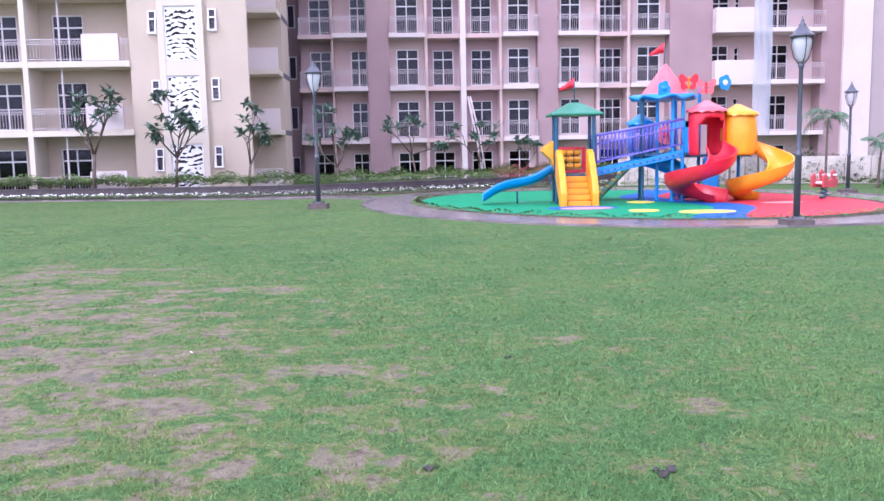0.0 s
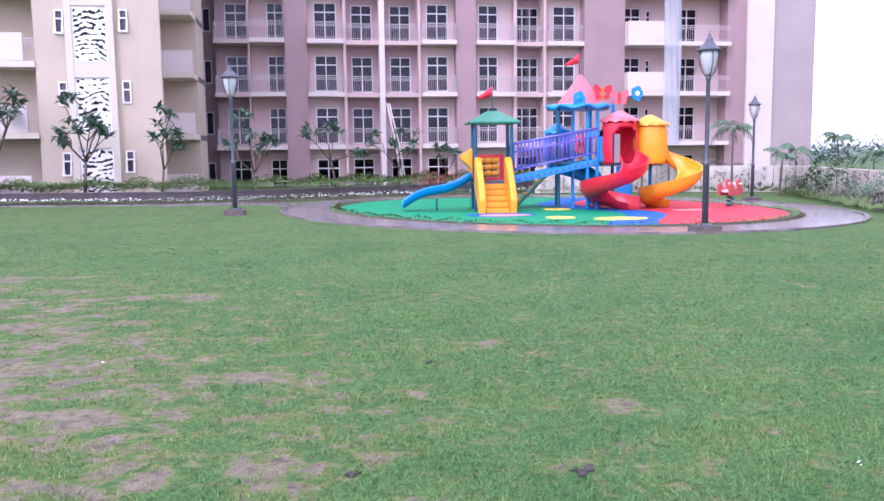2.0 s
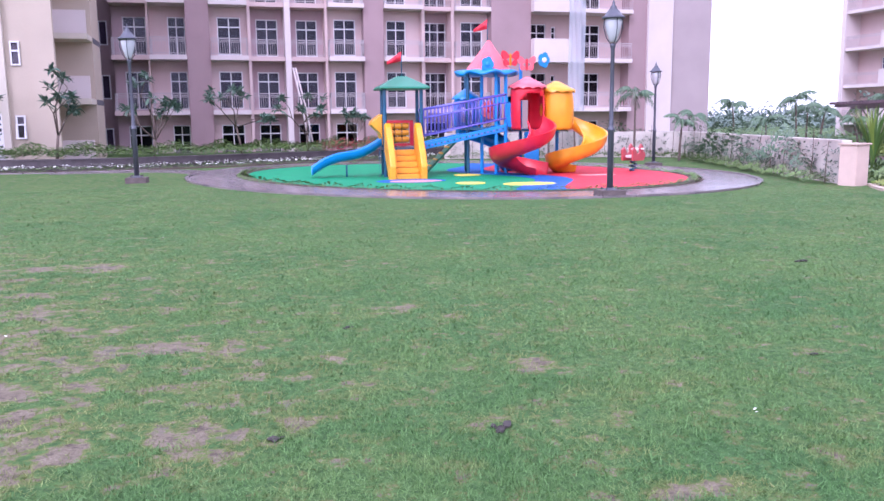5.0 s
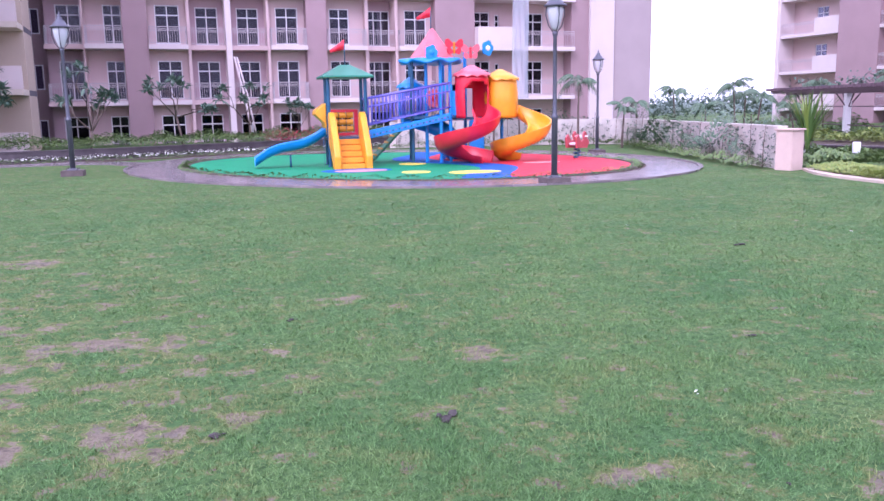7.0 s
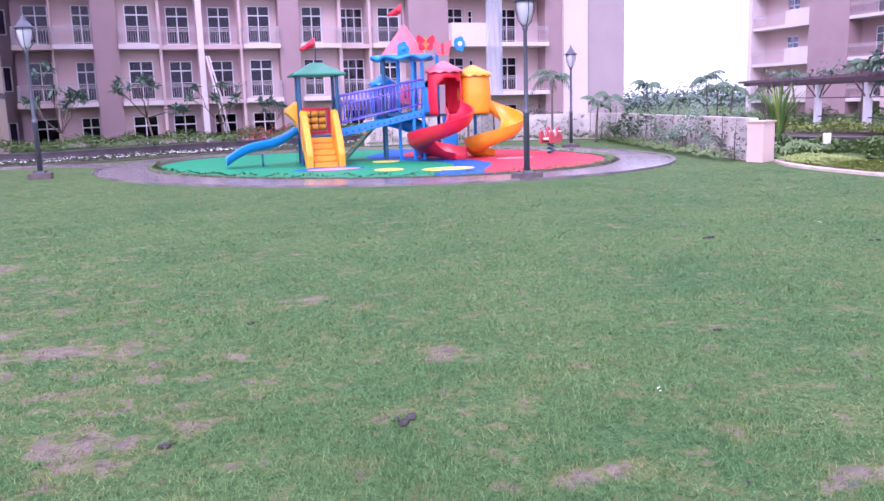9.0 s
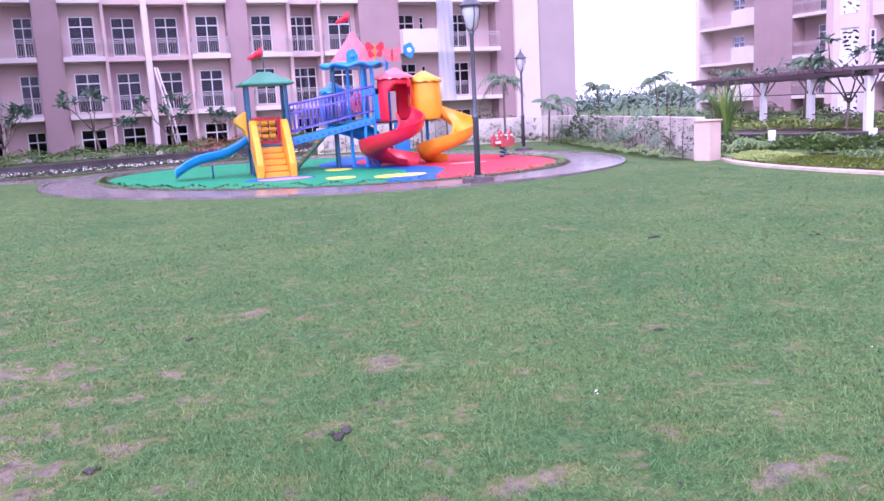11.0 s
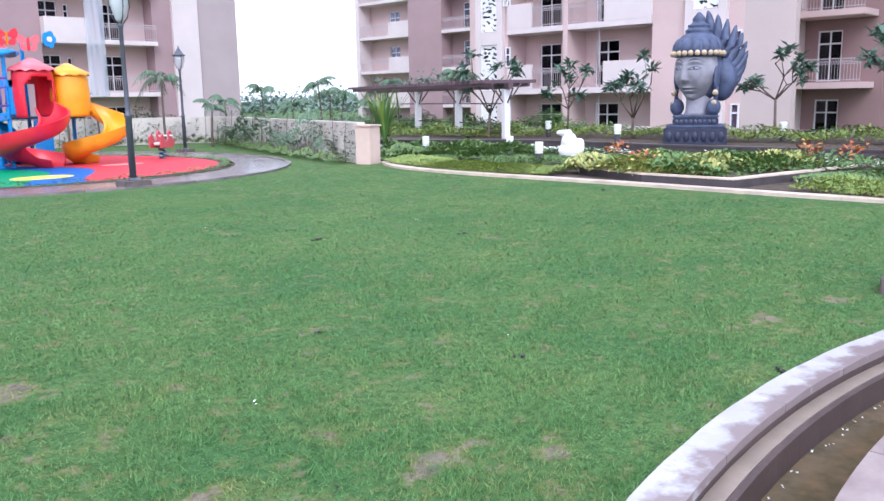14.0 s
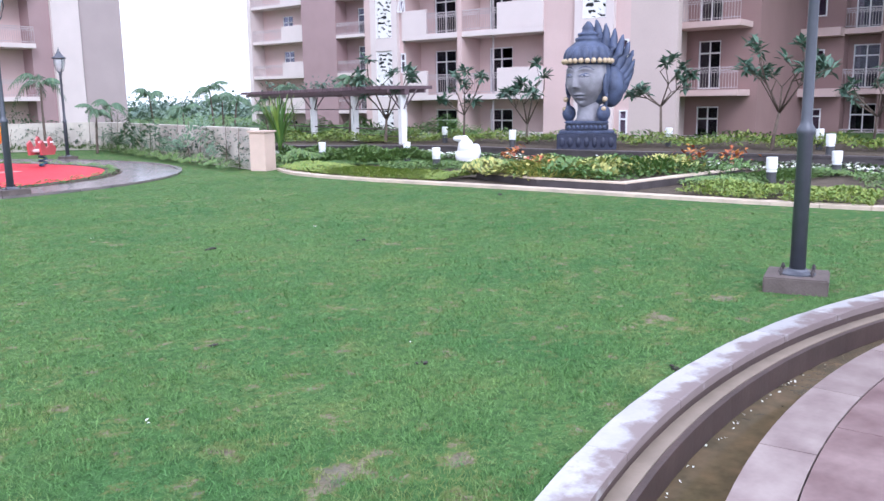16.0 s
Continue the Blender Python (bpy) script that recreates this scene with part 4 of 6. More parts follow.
RUB_B = material("blue_rubber", (0.012, 0.115, 0.42), 0.6, vary=0.08, scale=2, fine=80, bump=0.2, spec=0.2)
RUB_Y = material("yellow_rubber", (0.80, 0.68, 0.10), 0.5, vary=0.06, scale=2, fine=80, bump=0.2)
RUB_P = material("pink_rubber", (0.55, 0.28, 0.28), 0.5, vary=0.06, scale=2, fine=80, bump=0.2)


def patch(name, mat, pts, z, label=""):
    bm = bmesh.new()
    f = bm.faces.new([bm.verts.new((x, y, z)) for x, y in pts])
    if f.normal.z < 0:
        f.normal_flip()
    ext = bmesh.ops.extrude_face_region(bm, geom=[f])
    bmesh.ops.translate(bm, vec=(0, 0, -0.02), verts=[g for g in ext["geom"] if isinstance(g, bmesh.types.BMVert)])
    bmesh.ops.recalc_face_normals(bm, faces=list(bm.faces))
    return part(name, bm, mat, play_floor, label)


def oval(cx, cy, a, b, n=64):
    return [(cx + a * math.cos(2 * math.pi * k / n), cy + b * math.sin(2 * math.pi * k / n)) for k in range(n)]


def pad_oval(a, b, n=96):
    return [from_pad(a * math.cos(2 * math.pi * k / n), b * math.sin(2 * math.pi * k / n)) for k in range(n)]


def beyond(x0, swing):
    """The part of the play floor past a wavy line."""
    line = [(x0 + swing * math.sin((y - 20.4) * 0.75), y) for y in np.linspace(33, 17, 120)]
    line = [p for p in line if sum((q / r) ** 2 for q, r in zip(into_pad(*p), (PAD_A - 0.02, PAD_B - 0.02))) < 1]
    rim = [p for p in pad_oval(PAD_A - 0.01, PAD_B - 0.01, 240) if p[0] > x0 + swing * math.sin((p[1] - 20.4) * 0.75)]
    return sorted(rim, key=lambda q: math.atan2(q[1] - PC[1], q[0] - PC[0])) + line


patch("green_area", RUB_G, pad_oval(PAD_A, PAD_B), 0.045, "bright green rubber")
patch("blue_area", RUB_B, beyond(6.2, 0.8), 0.049, "blue rubber swirl")
patch("red_area", RUB_R, beyond(7.4, 0.7), 0.053, "red rubber")
for cx, cy, a, b in ((5.56, 24.55, 0.42, 0.45), (4.9, 21.3, 0.40, 0.42), (6.35, 20.6, 0.72, 0.5), (9.3, 23.2, 0.6, 0.3)):
    patch("dot", RUB_Y if cx < 9 else RUB_P, oval(cx, cy, a, b, 40), 0.058, "pale yellow rubber dot")
patch("mat", RUB_B, oval(3.5, 22.7, 1.0, 0.7, 40), 0.0495, "blue rubber ring")
patch("mat", RUB_P, oval(3.6, 22.5, 0.75, 0.42, 40), 0.0535, "pink rubber patch")
bm = bmesh.new()
for k in range(120):
    sector(bm, (0, 0), PAD_A + 0.0, PAD_A + 0.42, 2 * math.pi * k / 120, 2 * math.pi * (k + 1) / 120, -0.1, 0.035, 1, (1, PAD_B / PAD_A))
bmesh.ops.remove_doubles(bm, verts=list(bm.verts), dist=0.0005)
part("planted_edge", bm, SOIL, play_floor, "narrow planted soil edge", m=pose(*PC, 0, 0, 0, -50))

ring_path = thing("ring_path", pose(0, 0, 0), "wet grey stone path curving round the play floor", "path", kind="structure")
for row in range(2):
    for k in range(64):
        a0, a1 = 2 * math.pi * (k + 0.5 * row) / 64, 2 * math.pi * (k + 1 + 0.5 * row) / 64 - 0.0012
        t0, t1 = (row + 0.004) / 2, (row + 0.996) / 2
        bm = bmesh.new()
        rows = []
        for a in np.linspace(a0, a1, 3):
            pts = []
            for t in (t0, t1):
                ra, rb = PAD_A + 0.42 + (OUT_A - PAD_A - 0.42) * t, PAD_B + 0.36 + (OUT_B - PAD_B - 0.36) * t
                pts.append(from_pad(ra * math.cos(a), rb * math.sin(a)))
            rows.append([bm.verts.new((x, y, z)) for (x, y), z in ((pts[0], -0.05), (pts[1], -0.05), (pts[1], 0.03), (pts[0], 0.03))])
        for p, q in zip(rows, rows[1:]):
            for j in range(4):
                bm.faces.new((p[j], q[j], q[(j + 1) % 4], p[(j + 1) % 4]))
        bm.faces.new(rows[0])
        bm.faces.new(rows[-1][::-1])
        bmesh.ops.recalc_face_normals(bm, faces=list(bm.faces))
        part("paving_slab", bm, PATHSTONE, ring_path)
edge = thing("kerb", pose(0, 0, 0), "dark stone kerb round the ring path", "kerb", kind="structure")
blocks_along("kerb_stone", [from_pad((OUT_A + 0.01) * math.cos(a), (OUT_B + 0.01) * math.sin(a)) for a in np.linspace(-math.pi, math.pi, 150)], -0.13, 0.0, -0.1, 0.055, PATHSTONE, edge, 0.8)
# the path runs on from the ring along the planter
tagged(strip("side_path", smooth_path([(-2.6, 29.0), (-4.5, 30.8), (-8, 30.8)]), -0.9, 0.4, -0.05, 0.026, PATHSTONE), "wet stone path joining the ring path", "path", kind="structure")


# ---- lamp posts ----
LAMPGLASS = material("frosted_lamp_glass", (0.50, 0.52, 0.54), 0.25, vary=0.03)
CONCRETE = material("stained_concrete", (0.135, 0.105, 0.10), 0.8, vary=0.15, scale=6, fine=50, bump=0.3)


def lathe(bm, prof, seg=20, x=0, y=0):
    """A turned body from (radius, height) pairs."""
    rings = [[bm.verts.new((x + r * math.cos(2 * math.pi * k / seg), y + r * math.sin(2 * math.pi * k / seg), z)) for k in range(seg)] for r, z in prof]
    for a, b in zip(rings, rings[1:]):
        for k in range(seg):
            bm.faces.new((a[k], a[(k + 1) % seg], b[(k + 1) % seg], b[k]))
    bm.faces.new(rings[0][::-1])
    bm.faces.new(rings[-1])


def street_lamp(x, y, base=0.05, turn=0.0, size=1.0):
    """A garden lamp post: concrete foot, sleeve, pole and a lantern under a wide cap."""
    t = thing("street_lamp", pose(x, y, 0, 0, 0, turn) @ Matrix.Scale(size, 4), "grey metal garden lamp post with a frosted lantern", "street lamp", "garden lamp posts")
    boxes("foot", CONCRETE, t, (-0.275, 0.275, -0.275, 0.275, -0.1, base + 0.10), label="stained square concrete foot", bevel=0.012)
    b = base + 0.10
    bm = bmesh.new()
    lathe(bm, [(0.16, b), (0.16, b + 0.012), (0.10, b + 0.03), (0.085, b + 0.05)], 20)
    part("base_plate", bm, LAMPMETAL, t, smooth=False)
    for a in range(4):
        bm = bmesh.new()
        lathe(bm, [(0.011, b), (0.011, b + 0.07), (0.02, b + 0.03), (0.02, b + 0.045)], 8, 0.19 * math.cos(a * math.pi / 2 + 0.78), 0.19 * math.sin(a * math.pi / 2 + 0.78))
        part("bolt", bm, STONE_DARK, t)
    bm = bmesh.new()
    lathe(bm, [(0.070, b + 0.01), (0.066, 1.42), (0.080, 1.44), (0.080, 1.48), (0.056, 1.52), (0.048, 1.56), (0.042, 3.18), (0.06, 3.22), (0.06, 3.26), (0.04, 3.30)], 20)
    part("pole", bm, LAMPMETAL, t, smooth=True)
    bm = bmesh.new()
    lathe(bm, [(0.05, 3.31), (0.085, 3.36), (0.15, 3.55), (0.185, 3.74), (0.17, 3.80)], 20)
    part("lantern_glass", bm, LAMPGLASS, t, "frosted pale glass", smooth=True)
    for k in range(4):
        a = k * math.pi / 2
        bm = bmesh.new()
        tube(bm, [(0.04 * math.cos(a), 0.04 * math.sin(a), 3.26), (0.15 * math.cos(a), 0.15 * math.sin(a), 3.40), (0.215 * math.cos(a), 0.215 * math.sin(a), 3.62), (0.20 * math.cos(a), 0.20 * math.sin(a), 3.80)], 0.012, 6)
        part("arm", bm, LAMPMETAL, t, smooth=True)
    bm = bmesh.new()
    lathe(bm, [(0.20, 3.80), (0.25, 3.805), (0.25, 3.835), (0.19, 3.87), (0.12, 3.97), (0.07, 4.02), (0.075, 4.05), (0.03, 4.09), (0.035, 4.13), (0.012, 4.17), (0.008, 4.22)], 24)
    part("cap", bm, LAMPMETAL, t, "dark bell-shaped cap", smooth=True)
    return t


street_lamp(-4.32, 25.3, size=1.09)
street_lamp(7.12, 17.0, size=1.03)
street_lamp(13.2, 27.5, size=0.88)
street_lamp(8.12, 1.97, 0.045, 15)


# ---- the play structure ----
def plastic(name, c):
    return material(name, c, 0.32, vary=0.04, scale=3, fine=60, spec=0.5, second=tuple(v * 0.85 for v in c))


P_RED, P_YEL, P_BLUE = plastic("red_plastic", (0.72, 0.022, 0.045)), plastic("yellow_plastic", (0.85, 0.36, 0.012)), plastic("blue_plastic", (0.008, 0.245, 0.66))
P_ORANGE, P_GREEN, P_PURPLE = plastic("amber_plastic", (0.80, 0.27, 0.008)), plastic("green_plastic", (0.012, 0.19, 0.11)), plastic("purple_plastic", (0.16, 0.14, 0.55))
P_PINK, P_NAVY = plastic("coral_pink_plastic", (0.80, 0.14, 0.17)), plastic("teal_post_paint", (0.012, 0.09, 0.17))

play = thing("play_structure", pose(0, 0, 0), "multicoloured plastic climbing frame with slides, towers and bridge", "playground")


def pbox(name, mat, *d, label="", bevel=0.012, parent=None):
    return boxes(name, mat, parent or play, *d, label=label, bevel=bevel)


def ptube(name, mat, pts, r, seg=10, parent=None, label=""):
    bm = bmesh.new()
    tube(bm, pts, r, seg)
    return part(name, bm, mat, parent or play, label, smooth=True)


def post(x, y, top, mat=None, r=0.055):
    bm = bmesh.new()
    lathe(bm, [(r * 1.5, 0.0), (r * 1.5, 0.06), (r, 0.07), (r, top - 0.03), (r * 0.8, top), (r * 0.2, top + 0.02)], 14, x, y)
    return part("post", bm, mat or P_NAVY, play, "teal blue steel post", smooth=False)


def sweep(name, mat, stations, profile, label="", smooth=True, parent=None):
    """A closed profile (sideways, up) carried along stations (place, sideways direction)."""
    bm = bmesh.new()
    rows = [[bm.verts.new(Vector(c) + Vector(sd) * a + Vector((0, 0, b))) for a, b in profile] for c, sd in stations]
    n = len(profile)
    for p, q in zip(rows, rows[1:]):
        for k in range(n):
            bm.faces.new((p[k], q[k], q[(k + 1) % n], p[(k + 1) % n]))
    bm.faces.new(rows[0])
    bm.faces.new(rows[-1][::-1])
    bmesh.ops.recalc_face_normals(bm, faces=list(bm.faces))
    ob = part(name, bm, mat, parent or play, label, smooth=smooth)
    ob.data.set_sharp_from_angle(angle=radians(38))
    return ob


def chute_profile(w, inner, outer, th=0.035, n=8):
    """A rounded trough; its two rims stand inner and outer high."""
    top = []
    for k in range(n + 1):
        a = math.pi * k / n
        x = -math.cos(a) * w / 2
        lift = (inner if k < n / 2 else outer) * (1 - math.sin(a)) ** 1.1
        top.append((x, lift))
    low = [(x * (1 + 2 * th / w) , z - th) for x, z in top]
    return [(low[0][0] - 0.01, top[0][1])] + [top[0]] + top[1:-1] + [top[-1]] + [(low[-1][0] + 0.01, top[-1][1])] + low[::-1]


def spiral_slide(name, mat, cx, cy, R, z0, z1, a0, turn, w, label, tail=0.5, power=1.0):
    """An open spiral chute from height z0 to z1, with a short run-out."""
    st = []
    n = 44
    for k in range(n + 1):
        q = k / n
        a = radians(a0 + turn * q)
        z = z0 + (z1 - z0) * q ** power
        st.append(((cx + R * math.cos(a), cy + R * math.sin(a), z), (math.cos(a), math.sin(a), 0)))
    a = radians(a0 + turn)
    d = Vector((-math.sin(a), math.cos(a), 0)) * (1 if turn > 0 else -1)
    for k in range(1, 5):
        q = k / 4
        p = Vector(st[n][0]) + d * tail * q - Vector((0, 0, 0.05 * q))
        st.append((tuple(p), st[n][1]))
    return sweep(name, mat, st, chute_profile(w, 0.28, 0.42, 0.05), label)


def barrel_hood(name, mat, cx, cy, z0, z1, r, open_mid, open_half, label, roof_mat, back_open=True):
    """A rounded hood with an arched opening and a scalloped conical roof."""
    bm = bmesh.new()
    seg, lev = 36, 14
    prof = [(r * (0.92 + 0.08 * math.sin(math.pi * k / lev)), z0 + (z1 - z0) * k / lev) for k in range(lev + 1)]
    rings = [[bm.verts.new((cx + q * math.cos(2 * math.pi * k / seg), cy + q * math.sin(2 * math.pi * k / seg), z)) for k in range(seg)] for q, z in prof]
    for j in range(lev):
        for k in range(seg):
            a = math.degrees(2 * math.pi * (k + 0.5) / seg)
            off = abs((a - open_mid + 180) % 360 - 180)
            h = (j + 0.5) / lev
            arch = open_half * (1 if h < 0.6 else math.sqrt(max(0, 1 - ((h - 0.6) / 0.26) ** 2)))
            back = abs((a - open_mid - 180 + 180) % 360 - 180)
            if (off < arch and h > 0.02) or (back_open and back < 32 and h < 0.7):
                continue
            bm.faces.new((rings[j][k], rings[j][(k + 1) % seg], rings[j + 1][(k + 1) % seg], rings[j + 1][k]))
    ob = part(name, bm, mat, play, label, smooth=True)
    md = ob.modifiers.new("wall_thickness", "SOLIDIFY")
    md.thickness, md.offset = 0.035, -1
    bm = bmesh.new()
    top = z1 + 0.02
    outer = []
    for k in range(48):
        a = 2 * math.pi * k / 48
        dip = 0.055 * abs(math.sin(a * 6))
        outer.append(bm.verts.new((cx + (r + 0.045) * math.cos(a), cy + (r + 0.045) * math.sin(a), top - 0.07 + dip)))
    prev = outer
    for rr, zz in ((r + 0.03, top + 0.04), (r * 0.72, top + 0.13), (r * 0.4, top + 0.23), (r * 0.12, top + 0.31)):
        cur = [bm.verts.new((cx + rr * math.cos(2 * math.pi * k / 48), cy + rr * math.sin(2 * math.pi * k / 48), zz)) for k in range(48)]
        for k in range(48):
            bm.faces.new((prev[k], prev[(k + 1) % 48], cur[(k + 1) % 48], cur[k]))
        prev = cur
    bm.faces.new(prev)
    part("hood_roof", bm, roof_mat, ob, "scalloped conical roof", smooth=True)
    return ob


def flag(x, y, z0, z1, parent):
    ptube("flag_pole", P_NAVY, [(x, y, z0), (x, y, z1)], 0.016, 8, parent)
    bm = bmesh.new()
    n = 8
    rows = []
    for k in range(n + 1):
        q = k / n
        h = 0.30 * (1 - 0.72 * q)
        rows.append([bm.verts.new((x - 0.44 * q, y + 0.05 * math.sin(q * 7), z1 - 0.03 - 0.10 * q - (0.15 - h / 2) + s * h / 2 - 0.0)) for s in (-1, 1)])
    for p, q in zip(rows, rows[1:]):
        bm.faces.new((p[0], q[0], q[1], p[1]))
    ob = part("flag", bm, P_RED, parent, "red pennant", smooth=True)
    md = ob.modifiers.new("cloth_thickness", "SOLIDIFY")
    md.thickness = 0.015


# pavilion with the hipped green roof
GX, GY = 3.62, 25.1
for dx in (-0.60, 0.52):
    for dy in (-0.55, 0.55):
        post(GX + dx + (0.06 if dy > 0 else 0), GY + dy, 2.72)
bm = bmesh.new()
e, t0, t1 = 0.78, 2.68, 3.08
lo = [bm.verts.new((GX + sx * e, GY + sy * e, t0)) for sx, sy in ((-1, -1), (1, -1), (1, 1), (-1, 1))]
mid = [bm.verts.new((GX + sx * e, GY + sy * e, t0 + 0.06)) for sx, sy in ((-1, -1), (1, -1), (1, 1), (-1, 1))]
hi = [bm.verts.new((GX + sx * 0.16, GY + sy * 0.16, t1)) for sx, sy in ((-1, -1), (1, -1), (1, 1), (-1, 1))]
for a, b in ((lo, mid), (mid, hi)):
    for k in range(4):
        bm.faces.new((a[k], a[(k + 1) % 4], b[(k + 1) % 4], b[k]))
bm.faces.new(hi)
bm.faces.new(lo[::-1])
roof = part("roof", bm, P_GREEN, play, "dark green hipped plastic roof")
bev = roof.modifiers.new("soft_edges", "BEVEL")
bev.width, bev.segments = 0.03, 3
flag(GX + 0.02, GY, 3.08, 3.72, roof)
pbox("deck", P_NAVY, (GX - 0.62, GX + 0.62, GY - 0.6, GY + 0.6, 0.84, 0.92), label="dark deck plate")
# noughts-and-crosses panel at its back
panel = pbox("panel_frame", P_RED, (GX - 0.46, GX - 0.40, GY + 0.56, GY + 0.63, 0.95, 1.75), (GX + 0.34, GX + 0.46, GY + 0.56, GY + 0.63, 0.95, 1.75), (GX - 0.398, GX + 0.338, GY + 0.56, GY + 0.63, 1.66, 1.75), (GX - 0.398, GX + 0.338, GY + 0.56, GY + 0.63, 0.95, 1.02), label="red frame of a turning-drum panel")
for r in range(3):
    ptube("bar", P_NAVY, [(GX - 0.40, GY + 0.595, 1.15 + 0.21 * r), (GX + 0.34, GY + 0.595, 1.15 + 0.21 * r)], 0.012, 6, panel)
    for c in range(3):
        bm = bmesh.new()
        x = GX - 0.27 + 0.235 * c
        tube(bm, [(x - 0.105, GY + 0.595, 1.15 + 0.21 * r), (x - 0.095, GY + 0.595, 1.15 + 0.21 * r), (x + 0.095, GY + 0.595, 1.15 + 0.21 * r), (x + 0.105, GY + 0.595, 1.15 + 0.21 * r)], [0.07, 0.09, 0.09, 0.07], 12)
        part("drum", bm, P_YEL, panel, "amber yellow drum", smooth=False)
# stair
SX0, SX1, SY0 = 2.98, 4.10, 23.45
for k in range(5):
    y = SY0 + 0.22 * k
    pbox("step", P_YEL, (SX0 + 0.2, SX1 - 0.2, y, y + 0.24, 0.03 + 0.17 * k, 0.19 + 0.17 * k), label="yellow moulded step", bevel=0.02)
pbox("riser", P_ORANGE, *[(SX0 + 0.2, SX1 - 0.2, SY0 + 0.05 + 0.22 * k, SY0 + 0.08 + 0.22 * k, 0.0, 0.03 + 0.17 * k) for k in range(1, 5)], bevel=0)
for x in (SX0, SX1 - 0.2):
    bm = bmesh.new()
    prof = [(SY0 - 0.10, 0.0), (SY0 - 0.12, 0.42), (SY0 + 0.1, 0.80), (SY0 + 0.75, 1.55), (SY0 + 0.95, 1.68), (SY0 + 1.12, 1.62), (SY0 + 1.14, 0.82), (SY0 + 0.25, 0.0)]
    f = bm.faces.new([bm.verts.new((x, y, z)) for y, z in prof])
    ext = bmesh.ops.extrude_face_region(bm, geom=[f])
    bmesh.ops.translate(bm, vec=(0.2, 0, 0), verts=[g for g in ext["geom"] if isinstance(g, bmesh.types.BMVert)])
    bmesh.ops.recalc_face_normals(bm, faces=list(bm.faces))
    ob = part("stair_side", bm, P_YEL, play, "yellow moulded stair side")
    bev = ob.modifiers.new("soft_edges", "BEVEL")
    bev.width, bev.segments = 0.045, 3
# straight blue slide
st = []
for k in range(13):
    q = k / 12
    z = 1.02 - 0.92 * (q + 0.10 * math.sin(2 * math.pi * q)) + 0.05 * q
    st.append(((GX - 0.66 - 2.15 * q, GY - 0.05, z), (0, 1, 0)))
sweep("slide", P_BLUE, st, chute_profile(0.60, 0.22, 0.22, 0.05), "straight blue moulded slide")
ptube("slide_leg", P_NAVY, [(GX - 1.75, GY - 0.05, 0), (GX - 1.75, GY - 0.05, 0.42)], 0.03)
ptube("slide_leg", P_NAVY, [(GX - 2.78, GY - 0.25, 0.02), (GX - 0.75, GY - 0.25, 0.02), (GX - 0.75, GY - 0.25, 0.9)], 0.02)
# yellow hood panel where the slide starts
bm = bmesh.new()
f = bm.faces.new([bm.verts.new(p) for p in ((GX - 0.66, GY - 0.42, 1.0), (GX - 0.72, GY - 0.42, 1.35), (GX - 1.0, GY - 0.42, 1.62), (GX - 0.96, GY - 0.42, 1.74), (GX - 0.66, GY - 0.42, 1.95))])
ext = bmesh.ops.extrude_face_region(bm, geom=[f])
bmesh.ops.translate(bm, vec=(0, 0.84, 0), verts=[g for g in ext["geom"] if isinstance(g, bmesh.types.BMVert)])
bmesh.ops.recalc_face_normals(bm, faces=list(bm.faces))
ob = part("slide_hood", bm, P_YEL, play, "yellow slide entrance hood")
bev = ob.modifiers.new("soft_edges", "BEVEL")
bev.width, bev.segments = 0.04, 3

# main tower
TX, TY = 6.42, 25.7
for x, y, top in ((5.72, 25.1, 3.2), (5.98, 26.5, 3.2), (6.55, 24.75, 3.2), (6.86, 24.75, 3.2), (7.05, 26.3, 3.2), (6.2, 25.2, 3.1), (7.75, 26.1, 3.55), (7.95, 25.3, 2.6), (8.85, 25.6, 2.2)):
    post(x, y, top, P_BLUE if x > 6.1 else P_NAVY)
bm = bmesh.new()
n = 48
prev = None
for rr, zz, wav in ((0.98, 3.14, 0.05), (1.0, 3.20, 0.05), (0.9, 3.26, 0.02), (0.5, 3.32, 0.0)):
    cur = [bm.verts.new((TX + rr * (1 + 0.06 * math.cos(8 * 2 * math.pi * k / n)) * math.cos(2 * math.pi * k / n), TY - 0.3 + rr * (1 + 0.06 * math.cos(8 * 2 * math.pi * k / n)) * math.sin(2 * math.pi * k / n), zz + wav * math.cos(8 * 2 * math.pi * k / n))) for k in range(n)]
    if prev:
        for k in range(n):
            bm.faces.new((prev[k], prev[(k + 1) % n], cur[(k + 1) % n], cur[k]))
    else:
        bm.faces.new(cur[::-1])
    prev = cur
bm.faces.new(prev)
canopy = part("canopy", bm, P_BLUE, play, "blue scalloped flower-shaped canopy", smooth=True)
bm = bmesh.new()
lathe(bm, [(0.74, 3.28), (0.72, 3.33), (0.46, 3.66), (0.24, 3.94), (0.07, 4.18), (0.02, 4.22)], 8, TX + 0.06, TY - 0.3)
part("cone_roof", bm, P_PINK, canopy, "coral red cone roof")
flag(TX + 0.02, TY - 0.3, 4.18, 4.74, play)


